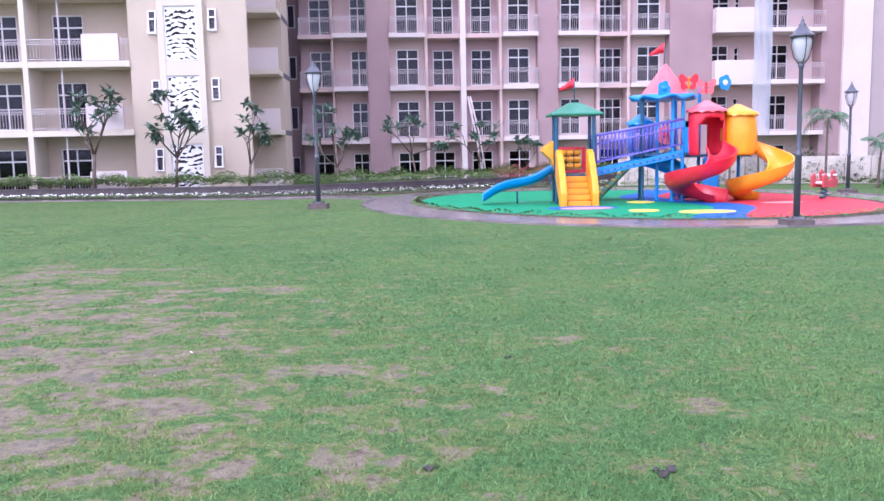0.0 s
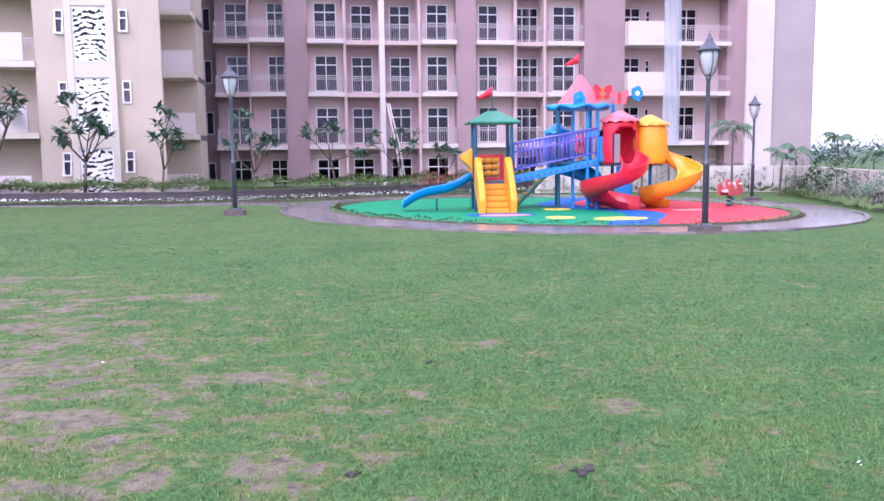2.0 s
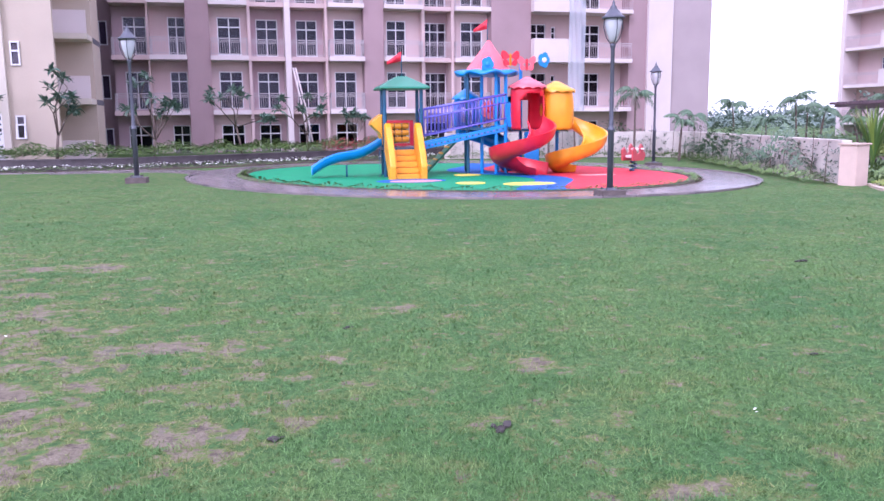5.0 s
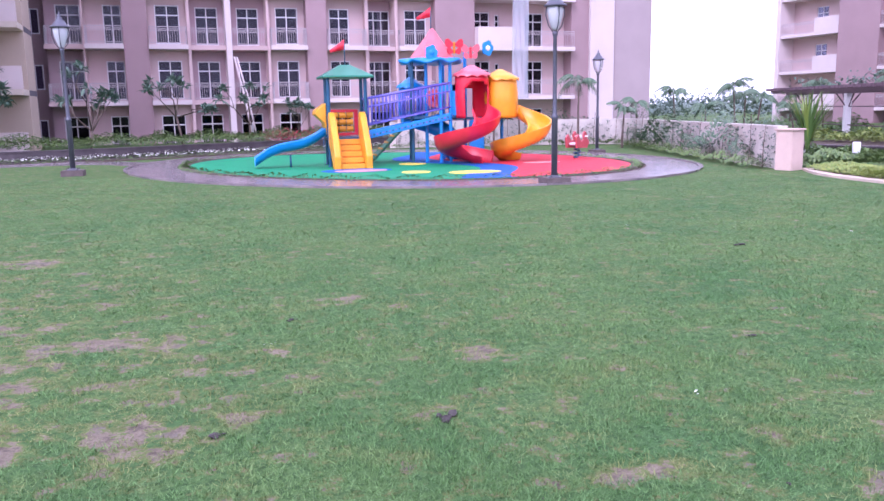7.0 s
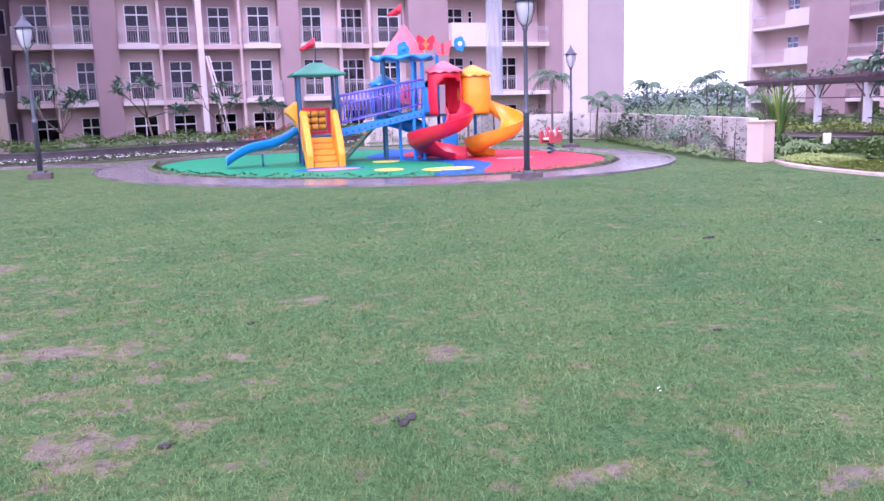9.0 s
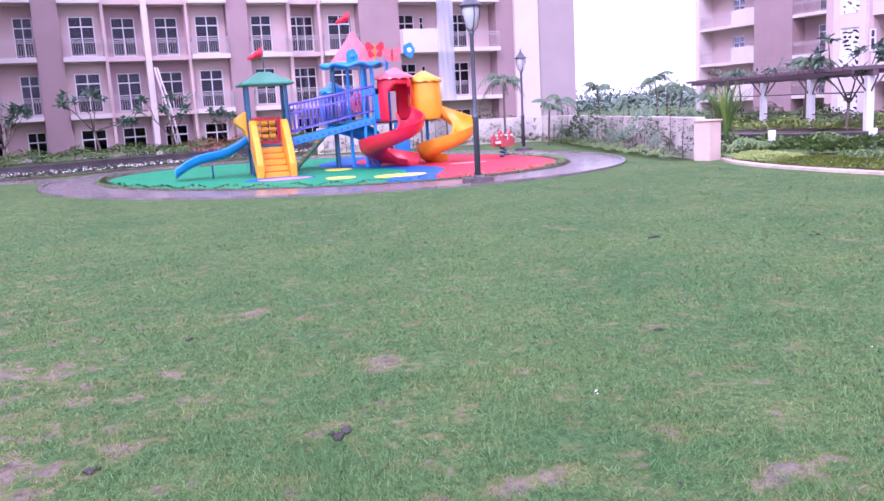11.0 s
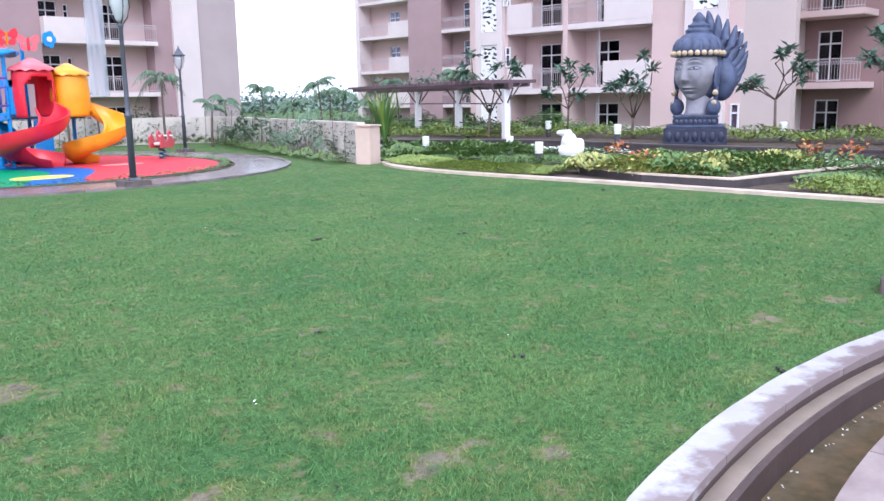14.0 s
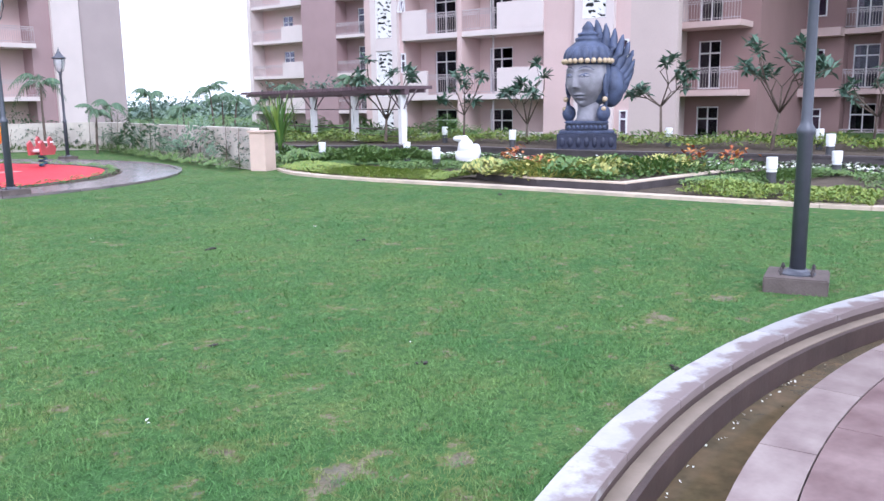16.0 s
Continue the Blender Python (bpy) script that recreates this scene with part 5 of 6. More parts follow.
def butterfly(x, y, z, w, mat, body_mat, turn=0):
    """A flat moulded butterfly: four wings and a body."""
    ob = boxes("butterfly", body_mat, play, (-0.04, 0.04, -0.035, 0.035, -0.2, 0.2), label="moulded butterfly ornament", bevel=0.03)
    ob.matrix_basis = pose(x, y, z, 0, 0, turn)
    for s in (-1, 1):
        for dz, ra, rb in ((0.10, 0.46, 0.20), (-0.12, 0.34, 0.16)):
            bm = bmesh.new()
            ring_ = [bm.verts.new((s * (0.03 + w * ra * 0.5 * (1 + math.cos(a))), -0.02, dz + w * rb * math.sin(a) * (1.0 + 0.5 * math.cos(a)) + 0.05 * w * (1 + math.cos(a)))) for a in [2 * math.pi * k / 20 for k in range(20)]]
            f = bm.faces.new(ring_)
            ext = bmesh.ops.extrude_face_region(bm, geom=[f])
            bmesh.ops.translate(bm, vec=(0, 0.04, 0), verts=[g for g in ext["geom"] if isinstance(g, bmesh.types.BMVert)])
            bmesh.ops.recalc_face_normals(bm, faces=list(bm.faces))
            wing_ = part("wing", bm, mat, ob)
            bm = bmesh.new()
            lathe(bm, [(0.0, -0.03), (0.055, -0.028), (0.055, -0.02)], 12)
            part("spot", bm, P_YEL if mat is P_RED else P_RED, ob, m=pose(s * (0.05 + w * ra * 0.6), 0.0, dz + 0.06 * w, 90))
    return ob


butterfly(7.05, 24.9, 3.58, 0.62, P_RED, P_ORANGE, 12)
butterfly(7.80, 25.6, 3.48, 0.58, P_PINK, P_RED, -8)


def flower(x, y, z, r, mat, mid, turn=0, deep=0.07):
    bm = bmesh.new()
    n = 40
    ring_ = [bm.verts.new((r * (0.82 + 0.18 * abs(math.cos(2.5 * 2 * math.pi * k / n))) * math.cos(2 * math.pi * k / n), 0, 1.25 * r * (0.82 + 0.18 * abs(math.cos(2.5 * 2 * math.pi * k / n))) * math.sin(2 * math.pi * k / n))) for k in range(n)]
    f = bm.faces.new(ring_)
    ext = bmesh.ops.extrude_face_region(bm, geom=[f])
    bmesh.ops.translate(bm, vec=(0, deep, 0), verts=[g for g in ext["geom"] if isinstance(g, bmesh.types.BMVert)])
    bmesh.ops.recalc_face_normals(bm, faces=list(bm.faces))
    ob = part("flower_panel", bm, mat, play, "moulded plastic flower panel", m=pose(x, y, z, 0, 0, turn))
    bm = bmesh.new()
    bmesh.ops.create_uvsphere(bm, u_segments=16, v_segments=8, radius=r * 0.42)
    for v in bm.verts:
        v.co.y *= 0.45
    part("flower_centre", bm, mid, ob, smooth=True)


flower(8.36, 25.5, 3.62, 0.20, P_BLUE, WHITE, 10)
flower(6.25, 24.62, 3.42, 0.20, P_BLUE, P_BLUE, 0)
flower(6.35, 24.9, 2.05, 0.24, P_PINK, P_RED, 0)
pbox("deck", P_NAVY, (5.7, 7.1, 24.75, 26.4, 1.42, 1.50), label="dark deck plate")
pbox("deck", P_NAVY, (7.1, 9.0, 25.0, 26.2, 1.36, 1.44), label="dark deck plate")
pbox("panel", P_BLUE, (6.9, 7.12, 24.70, 24.76, 1.5, 2.45), (6.55, 7.05, 24.70, 24.75, 2.25, 2.45), label="blue side panel", bevel=0.02)
pbox("panel", P_PINK, (7.02, 7.09, 24.8, 25.6, 1.52, 2.1), label="coral panel", bevel=0.02)
pbox("climbing_panel", P_BLUE, (7.55, 8.05, 24.98, 25.05, 0.1, 1.35), label="blue climbing panel under the deck", bevel=0.03)
# blue rear hood with a tube slide
barrel_hood("hood", P_BLUE, 5.95, 26.3, 1.5, 2.42, 0.42, 250, 40, "blue slide hood", P_BLUE)
sweep("tube_slide", P_BLUE, [((5.75 + 0.45 * math.cos(a) + 0.1 * k, 26.0 + 0.75 * math.sin(a), 1.45 - 1.2 * k / 20), (math.cos(a), math.sin(a), 0)) for k, a in [(k, radians(90 - 14 * k)) for k in range(21)]], [(0.27 * math.cos(2 * math.pi * k / 12), 0.27 * math.sin(2 * math.pi * k / 12)) for k in range(12)], "blue curled tube slide")
# sloping bridge with its perforated side board and purple balusters
for y in (24.66, 25.42):
    bm = bmesh.new()
    v = []
    for x, z in ((4.18, 0.84), (6.86, 1.38), (6.86, 1.60), (4.18, 1.04)):
        v.append(bm.verts.new((x, y, z)))
    f = bm.faces.new(v)
    ext = bmesh.ops.extrude_face_region(bm, geom=[f])
    bmesh.ops.translate(bm, vec=(0, 0.07, 0), verts=[g for g in ext["geom"] if isinstance(g, bmesh.types.BMVert)])
    bmesh.ops.recalc_face_normals(bm, faces=list(bm.faces))
    side = part("bridge_side", bm, P_BLUE, play, "blue perforated bridge side board")
    bev = side.modifiers.new("soft_edges", "BEVEL")
    bev.width, bev.segments = 0.02, 2
    for k in range(26):
        bm = bmesh.new()
        x = 4.30 + 2.45 * k / 25
        lathe(bm, [(0.034, -0.006), (0.034, 0.004), (0.02, 0.006)], 8)
        part("stud", bm, P_NAVY if k % 2 else P_PURPLE, side, m=pose(x, y - 0.001, 0.955 + 0.205 * (x - 4.3), 90))
    rail = ptube("bridge_rail", P_PURPLE, [(4.2, y + 0.04, 2.06), (6.86, y + 0.04, 2.52)], 0.035)
    ptube("low_rail", P_PURPLE, [(4.2, y + 0.04, 1.80), (6.86, y + 0.04, 2.26)], 0.022, 8, rail)
    ptube("low_rail", P_PURPLE, [(4.2, y + 0.04, 1.26), (6.86, y + 0.04, 1.78)], 0.028, 8, rail)
    for k in range(23):
        x = 4.25 + 2.56 * k / 22
        ptube("baluster", P_PURPLE, [(x, y + 0.04, 1.26 + 0.195 * (x - 4.2)), (x, y + 0.04, 2.05 + 0.173 * (x - 4.2))], 0.019, 6, rail)
for k in range(18):
    x = 4.22 + 2.6 * k / 17
    pbox("bridge_plank", P_BLUE, (x - 0.065, x + 0.065, 24.735, 25.415, 0.93 + 0.2 * (x - 4.2), 0.96 + 0.2 * (x - 4.2)), bevel=0.006)
# green climbing ramp behind
pbox("ramp", P_GREEN, (-0.35, 0.35, 0, 1.55, -0.03, 0.03), label="green climbing ramp", bevel=0.02).matrix_basis = pose(4.55, 26.2, 0.08, 45, 0, -90)
for k in range(5):
    boxes("grip", P_YEL, bpy.data.objects["ramp"], (-0.28, 0.28, 0.2 + 0.28 * k, 0.26 + 0.28 * k, 0.031, 0.07), bevel=0.01)
# the two spiral slides
barrel_hood("hood", P_RED, 7.56, 24.75, 1.42, 2.72, 0.56, 278, 46, "red barrel hood with an arched opening", P_PINK)
spiral_slide("spiral_slide", P_RED, 7.10, 23.75, 0.62, 1.42, 0.03, 32, -350, 0.70, "red spiral slide", 0.34, 0.80)
barrel_hood("hood", P_YEL, 8.60, 25.0, 1.40, 2.60, 0.56, 75, 30, "yellow barrel hood with a scalloped roof", P_YEL, False)
spiral_slide("spiral_slide", P_YEL, 9.05, 24.35, 0.60, 1.50, 0.03, 84, -325, 0.64, "amber yellow spiral slide", 0.30, 0.74)

# spring rocker
P_FADED = plastic("faded_red_plastic", (0.52, 0.10, 0.11))
rock = thing("spring_rocker", pose(11.06, 24.5, 0.05, 0, 0, 40) @ Matrix.Scale(1.18, 4), "red and white plastic spring rocker", "rocker")
bm = bmesh.new()
tube(bm, [(0.09 * math.cos(k * 0.7), 0.09 * math.sin(k * 0.7), 0.012 * k) for k in range(30)], 0.022, 6)
part("spring", bm, P_NAVY, rock, "dark steel spring", smooth=True)
boxes("seat", WHITE, rock, (-0.3, 0.3, -0.12, 0.12, 0.37, 0.44), label="white seat", bevel=0.03)
for y in (-0.17, 0.13):
    bm = bmesh.new()
    f = bm.faces.new([bm.verts.new((x, y, z)) for x, z in ((-0.36, 0.30), (0.30, 0.28), (0.40, 0.42), (0.34, 0.52), (0.26, 0.50), (0.24, 0.66), (0.14, 0.74), (0.04, 0.66), (0.08, 0.52), (-0.10, 0.46), (-0.26, 0.66), (-0.40, 0.58))])
    ext = bmesh.ops.extrude_face_region(bm, geom=[f])
    bmesh.ops.translate(bm, vec=(0, 0.045, 0), verts=[g for g in ext["geom"] if isinstance(g, bmesh.types.BMVert)])
    bmesh.ops.recalc_face_normals(bm, faces=list(bm.faces))
    part("side_panel", bm, P_FADED, rock, "faded red moulded side panel")
bm = bmesh.new()
tube(bm, [(0.12, -0.25, 0.6), (0.12, 0.25, 0.6)], 0.02, 8)
part("handle", bm, WHITE, rock, smooth=True)


# ---- the statue and its pedestal ----
ST_FACE = material("weathered_grey_stone", (0.30, 0.29, 0.33), 0.65, vary=0.10, scale=3, fine=30, bump=0.2, second=(0.20, 0.19, 0.22))
ST_DARK = material("blue_grey_stone", (0.085, 0.105, 0.185), 0.55, vary=0.15, scale=4, fine=30, bump=0.25, second=(0.042, 0.052, 0.095))
ST_GOLD = material("dull_gold_paint", (0.56, 0.43, 0.29), 0.45, vary=0.10, scale=8, fine=40)
ST_NAVY = material("dark_navy_stone", (0.035, 0.04, 0.075), 0.4, vary=0.2, scale=5, fine=40, bump=0.2)


def gauss(v, c, w):
    return math.exp(-((v - c) / w) ** 2)


def statue_head(m):
    """A large stone bust: face, beaded crown with petals, topknot, ear drops and a crest of curved plumes."""
    bm = bmesh.new()

    nu, nv = 132, 120
    rows = []
    for j in range(nv + 1):
        th = math.pi * j / nv
        row = []
        for i in range(nu):
            ph = 2 * math.pi * i / nu
            d = Vector((math.sin(th) * math.sin(ph), -math.sin(th) * math.cos(ph), math.cos(th)))
            jaw = 1 - 0.33 * max(0, -d.z) ** 1.5
            p = Vector((d.x * 0.63 * jaw, d.y * 0.70 * jaw, 2.38 + d.z * 0.90))
            if d.y < 0:
                x, z = p.x, p.z
                ridge = gauss(z, 2.15, 0.05) if z < 2.15 else max(0.0, 1 - (z - 2.15) / 0.50) ** 0.8
                out = 0.19 * gauss(x, 0, 0.042 + 0.045 * max(0.0, min(1.0, (2.40 - z) / 0.28))) * ridge
                ax = abs(x)
                out += 0.035 * gauss(z, 2.67 - 1.6 * (ax - 0.26) ** 2, 0.040) * gauss(ax, 0.26, 0.20)
                out -= 0.075 * gauss(z, 2.52, 0.085) * gauss(ax, 0.27, 0.15)
                out += 0.065 * gauss(z, 2.47, 0.055) * gauss(ax, 0.27, 0.125)
                out -= 0.035 * gauss(z, 2.425 + 0.3 * (ax - 0.27) ** 2, 0.013) * gauss(ax, 0.27, 0.14)
                out += 0.085 * gauss(z, 1.925, 0.028) * gauss(x, 0, 0.15) + 0.095 * gauss(z, 1.835, 0.032) * gauss(x, 0, 0.115)
                out -= 0.085 * gauss(z, 1.882, 0.012) * gauss(x, 0, 0.18) + 0.05 * gauss(z, 1.755, 0.03) * gauss(x, 0, 0.12)
                out += 0.08 * gauss(z, 1.63, 0.08) * gauss(x, 0, 0.14) + 0.05 * gauss(z, 2.1, 0.17) * gauss(ax, 0.36, 0.14)
                p.y -= out
            row.append(bm.verts.new(p))
        rows.append(row)
    for a, b in zip(rows, rows[1:]):
        for i in range(nu):
            bm.faces.new((a[i], b[i], b[(i + 1) % nu], a[(i + 1) % nu]))
    n0 = len(bm.faces)
    lathe(bm, [(0.42, 1.12), (0.36, 1.22), (0.33, 1.5), (0.36, 1.80)], 28, 0, 0.10)
    n1 = len(bm.faces)
    # carved dark lines of brows, eyes, nostrils and lips
    front = [v.co.copy() for row in rows for v in row if v.co.y < -0.1]

    def on_face(x, z, lift=0.004):
        near = min(front, key=lambda c: (c.x - x) ** 2 + (c.z - z) ** 2)
        return Vector((x, near.y - lift, z))

    def line(pts, width):
        k = len(pts) - 1
        tube(bm, [on_face(*p) for p in pts], [width * (0.35 + 0.65 * math.sin(math.pi * i / k)) for i in range(k + 1)], 6)

    for sg in (-1, 1):
        line([(sg * (0.07 + 0.41 * q), 2.60 + 0.13 * math.sin(math.pi * (0.12 + 0.80 * q))) for q in np.linspace(0, 1, 9)], 0.018)
        line([(sg * (0.12 + 0.31 * q), 2.455 + 0.065 * math.sin(math.pi * q) + 0.02 * q) for q in np.linspace(0, 1, 9)], 0.017)
        line([(sg * (0.12 + 0.31 * q), 2.448 - 0.028 * math.sin(math.pi * q) + 0.02 * q) for q in np.linspace(0, 1, 9)], 0.010)
        bmesh.ops.create_uvsphere(bm, u_segments=10, v_segments=8, radius=1.0, matrix=Matrix.Translation(on_face(sg * 0.27, 2.475, 0.0)) @ Matrix.Diagonal((0.050, 0.014, 0.030, 1)))
        bmesh.ops.create_uvsphere(bm, u_segments=8, v_segments=6, radius=1.0, matrix=Matrix.Translation(on_face(sg * 0.045, 2.115, -0.004)) @ Matrix.Diagonal((0.022, 0.02, 0.012, 1)))
    line([(0.19 * q, 1.882 + 0.030 * q * q) for q in np.linspace(-1, 1, 11)], 0.012)
    # crown: dome, petals, tiers and finial
    lathe(bm, [(0.64, 2.80), (0.69, 2.86), (0.70, 2.96), (0.69, 3.06), (0.65, 3.18), (0.55, 3.34), (0.40, 3.45), (0.36, 3.48), (0.38, 3.52), (0.38, 3.58), (0.30, 3.61), (0.28, 3.64), (0.31, 3.67), (0.31, 3.72), (0.20, 3.76), (0.17, 3.82), (0.19, 3.88), (0.12, 3.98), (0.04, 4.07)], 32)
    for k in range(14):
        a = 2 * math.pi * k / 14
        c = Vector((0.62 * math.sin(a), -0.62 * math.cos(a), 3.12))
        bmesh.ops.create_uvsphere(bm, u_segments=10, v_segments=8, radius=1.0, matrix=Matrix.Translation(c) @ Matrix.Rotation(a, 4, "Z") @ Matrix.Rotation(-0.35, 4, "X") @ Matrix.Diagonal((0.15, 0.09, 0.22, 1)))
    # back of the head, ears, curls on the shoulders
    bmesh.ops.create_uvsphere(bm, u_segments=24, v_segments=16, radius=1.0, matrix=Matrix.Translation((0, 0.20, 2.35)) @ Matrix.Diagonal((0.66, 0.60, 0.85, 1)))
    for s in (-1, 1):
        bmesh.ops.create_uvsphere(bm, u_segments=14, v_segments=12, radius=1.0, matrix=Matrix.Translation((s * 0.65, -0.02, 2.20)) @ Matrix.Diagonal((0.07, 0.15, 0.34, 1)))
        bmesh.ops.create_uvsphere(bm, u_segments=14, v_segments=12, radius=1.0, matrix=Matrix.Translation((s * 0.60, -0.05, 1.36)) @ Matrix.Diagonal((0.20, 0.22, 0.25, 1)))
        tube(bm, [(s * 0.64, 0.0, 1.95), (s * 0.66, -0.02, 1.7), (s * 0.62, -0.03, 1.5)], [0.07, 0.05, 0.09], 10)
    # crest of plumes behind the head
    for k in range(9):
        q = k / 8
        a = radians(62 - 48 * q)
        reach = 0.75 + 0.22 * math.sin(math.pi * q)
        base = Vector((0.06 + 0.42 * math.sin(2.2 * q), 0.30 + 0.40 * math.sin(2.2 * q), 3.28 - 1.45 * q))
        d = Vector((math.cos(a) * 0.72, math.cos(a) * 0.69, math.sin(a)))
        up = Vector((-math.sin(a) * 0.60, -math.sin(a) * 0.60, math.cos(a)))
        pts = [base + d * reach * t + up * (0.42 * t * t) for t in (0, 0.25, 0.5, 0.72, 0.88, 1.0)]
        tube(bm, pts, [0.16, 0.17, 0.15, 0.12, 0.07, 0.015], 8)
        tube(bm, [p + Vector((-0.12, 0.16, 0)) for p in pts], [0.14, 0.15, 0.13, 0.10, 0.06, 0.015], 8)
    bmesh.ops.create_uvsphere(bm, u_segments=18, v_segments=12, radius=1.0, matrix=Matrix.Translation((0.50, 0.55, 2.15)) @ Matrix.Diagonal((0.42, 0.36, 0.62, 1)))
    n2 = len(bm.faces)
    for k in range(24):
        a = 2 * math.pi * k / 24
        bmesh.ops.create_uvsphere(bm, u_segments=10, v_segments=8, radius=0.082, matrix=Matrix.Translation((0.71 * math.sin(a), -0.71 * math.cos(a), 2.90)))
    for s in (-1, 1):
        bmesh.ops.create_uvsphere(bm, u_segments=10, v_segments=8, radius=0.085, matrix=Matrix.Translation((s * 0.68, -0.12, 1.78)))
        bmesh.ops.create_uvsphere(bm, u_segments=10, v_segments=8, radius=0.075, matrix=Matrix.Translation((s * 0.68, -0.18, 1.50)))
    bm.faces.ensure_lookup_table()
    for i, f in enumerate(bm.faces):
        f.material_index = 0 if i < n1 else (1 if i < n2 else 2)
        f.smooth = True
    ob = part("statue", bm, [ST_FACE, ST_DARK, ST_GOLD], None, m=m)
    return tagged(ob, "large grey stone head statue with beaded blue crown", "statue")


statue_head(pose(22.46, 12.96, 0, 0, 0, -58.7 - 31))
ped = thing("pedestal", pose(22.46, 12.96, 0, 0, 0, -58.7), "dark navy carved stone pedestal in two tiers", "pedestal")
bm = bmesh.new()
box(bm, -0.88, 0.88, -0.75, 0.75, 0.25, 0.78)
bmesh.ops.bevel(bm, geom=list(bm.edges), offset=0.03, segments=2, affect="EDGES")
tier = part("lower_tier", bm, ST_NAVY, ped)
for k in range(7):
    bm = bmesh.new()
    bmesh.ops.create_uvsphere(bm, u_segments=10, v_segments=8, radius=1, matrix=Matrix.Diagonal((0.085, 0.04, 0.15, 1)))
    part("carving", bm, ST_NAVY, tier, m=pose(-0.72 + 0.24 * k, -0.755, 0.52), smooth=True)
boxes("middle_slab", ST_DARK, ped, (-0.82, 0.82, -0.70, 0.70, 0.782, 0.86), bevel=0.025)
tier = boxes("upper_tier", ST_NAVY, ped, (-0.64, 0.64, -0.56, 0.56, 0.862, 1.06), bevel=0.03)
for k in range(9):
    bm = bmesh.new()
    bmesh.ops.create_uvsphere(bm, u_segments=8, v_segments=6, radius=1, matrix=Matrix.Diagonal((0.05, 0.025, 0.06, 1)))
    part("carving", bm, ST_DARK, tier, m=pose(-0.52 + 0.13 * k, -0.562, 0.96), smooth=True)
boxes("top_slab", ST_DARK, ped, (-0.66, 0.66, -0.58, 0.58, 1.062, 1.14), bevel=0.03)

# ---- pergola ----
PERG = material("purple_brown_painted_steel", (0.13, 0.085, 0.10), 0.5, vary=0.08, scale=2, fine=30)
pergola = thing("pergola", pose(21.78, 20.06, 0, 0, 0, math.degrees(math.atan2(7.23, 2.08))), "brown slatted pergola on white square columns", "pergola")
for s in (0.0, 3.68, 7.53, 11.4):
    c = boxes("column", WHITE, pergola, (s - 0.115, s + 0.115, -0.115, 0.115, 0.2, 2.03), label="white square masonry column", bevel=0.012)
    for sg in (-1, 1):
        bm = bmesh.new()
        tube(bm, [(s + sg * 0.12, 0, 1.55), (s + sg * 0.50, 0, 2.06)], 0.028, 6)
        part("brace", bm, PERG, c)
    bm = bmesh.new()
    tube(bm, [(s, 0.1, 1.55), (s, 0.62, 2.22)], 0.028, 6)
    tube(bm, [(s, -0.1, 1.55), (s, -0.62, 2.22)], 0.028, 6)
    part("cross_brace", bm, PERG, c)
boxes("beam", PERG, pergola, (-0.35, 13.6, -0.09, 0.09, 2.03, 2.22), bevel=0.01)
for y in (-0.75, 0.75):
    boxes("side_beam", PERG, pergola, (-0.35, 13.6, y - 0.04, y + 0.04, 2.10, 2.219), bevel=0.01)
boxes("tie_bar", PERG, pergola, (-0.1, 11.5, -0.02, 0.02, 1.50, 1.54))
boxes("low_rail", PERG, pergola, (0.2, 11.2, -0.02, 0.02, 0.78, 0.82))
boxes("low_rail", PERG, pergola, (0.2, 11.2, -0.02, 0.02, 0.55, 0.58))
for k in range(40):
    s = -0.3 + 13.8 * k / 39
    boxes("rafter", PERG, pergola, (s - 0.035, s + 0.035, -1.05, 1.05, 2.222, 2.34), bevel=0.006)

# ---- bollard lights and the white ornament ----
BOLLARD_W = material("opal_white_acrylic", (0.80, 0.80, 0.82), 0.4, vary=0.03)
BOLLARD_D = material("dark_grey_bollard_metal", (0.075, 0.075, 0.085), 0.45, vary=0.1)


def bollard(x, y, z, s=1.0):
    t = thing("bollard_light", pose(x, y, z), "short bollard light with white opal head", "bollard light", "garden bollard lights")
    bm = bmesh.new()
    lathe(bm, [(0.095 * s, 0), (0.095 * s, 0.24 * s), (0.10 * s, 0.25 * s), (0.10 * s, 0.28 * s)], 20)
    part("base", bm, BOLLARD_D, t, "dark grey metal base")
    bm = bmesh.new()
    lathe(bm, [(0.105 * s, 0.282 * s), (0.105 * s, 0.32 * s)], 20)
    part("collar", bm, BOLLARD_W, t)
    bm = bmesh.new()
    lathe(bm, [(0.085 * s, 0.322 * s), (0.085 * s, 0.34 * s), (0.108 * s, 0.342 * s), (0.112 * s, 0.56 * s), (0.10 * s, 0.58 * s)], 20)
    part("opal_head", bm, BOLLARD_W, t, "white opal head", smooth=False)


for x, y, z in ((16.8, 14.1, 0.0), (17.4, 19.35, 0.0), (18.75, 17.0, 0.0), (17.3, 5.5, 0.0), (19.9, 5.0, 0.0), (21.6, 5.65, 0.30), (23.3, 19.4, 0.30), (24.6, 11.3, 0.30), (21.3, 14.9, 0.30), (24.9, 6.9, 0.30)):
    bollard(x, y, z)
bm = bmesh.new()
for c, r in (((0, 0, 0.22), (0.34, 0.24, 0.28)), ((-0.04, 0, 0.48), (0.24, 0.20, 0.26)), ((-0.20, 0.0, 0.72), (0.19, 0.13, 0.10)), ((-0.08, 0, 0.66), (0.14, 0.14, 0.16)), ((0.24, 0.02, 0.34), (0.16, 0.16, 0.24)), ((0.10, 0, 0.06), (0.36, 0.26, 0.10))):
    bmesh.ops.create_uvsphere(bm, u_segments=18, v_segments=12, radius=1, matrix=Matrix.Translation(c) @ Matrix.Diagonal((*r, 1)))
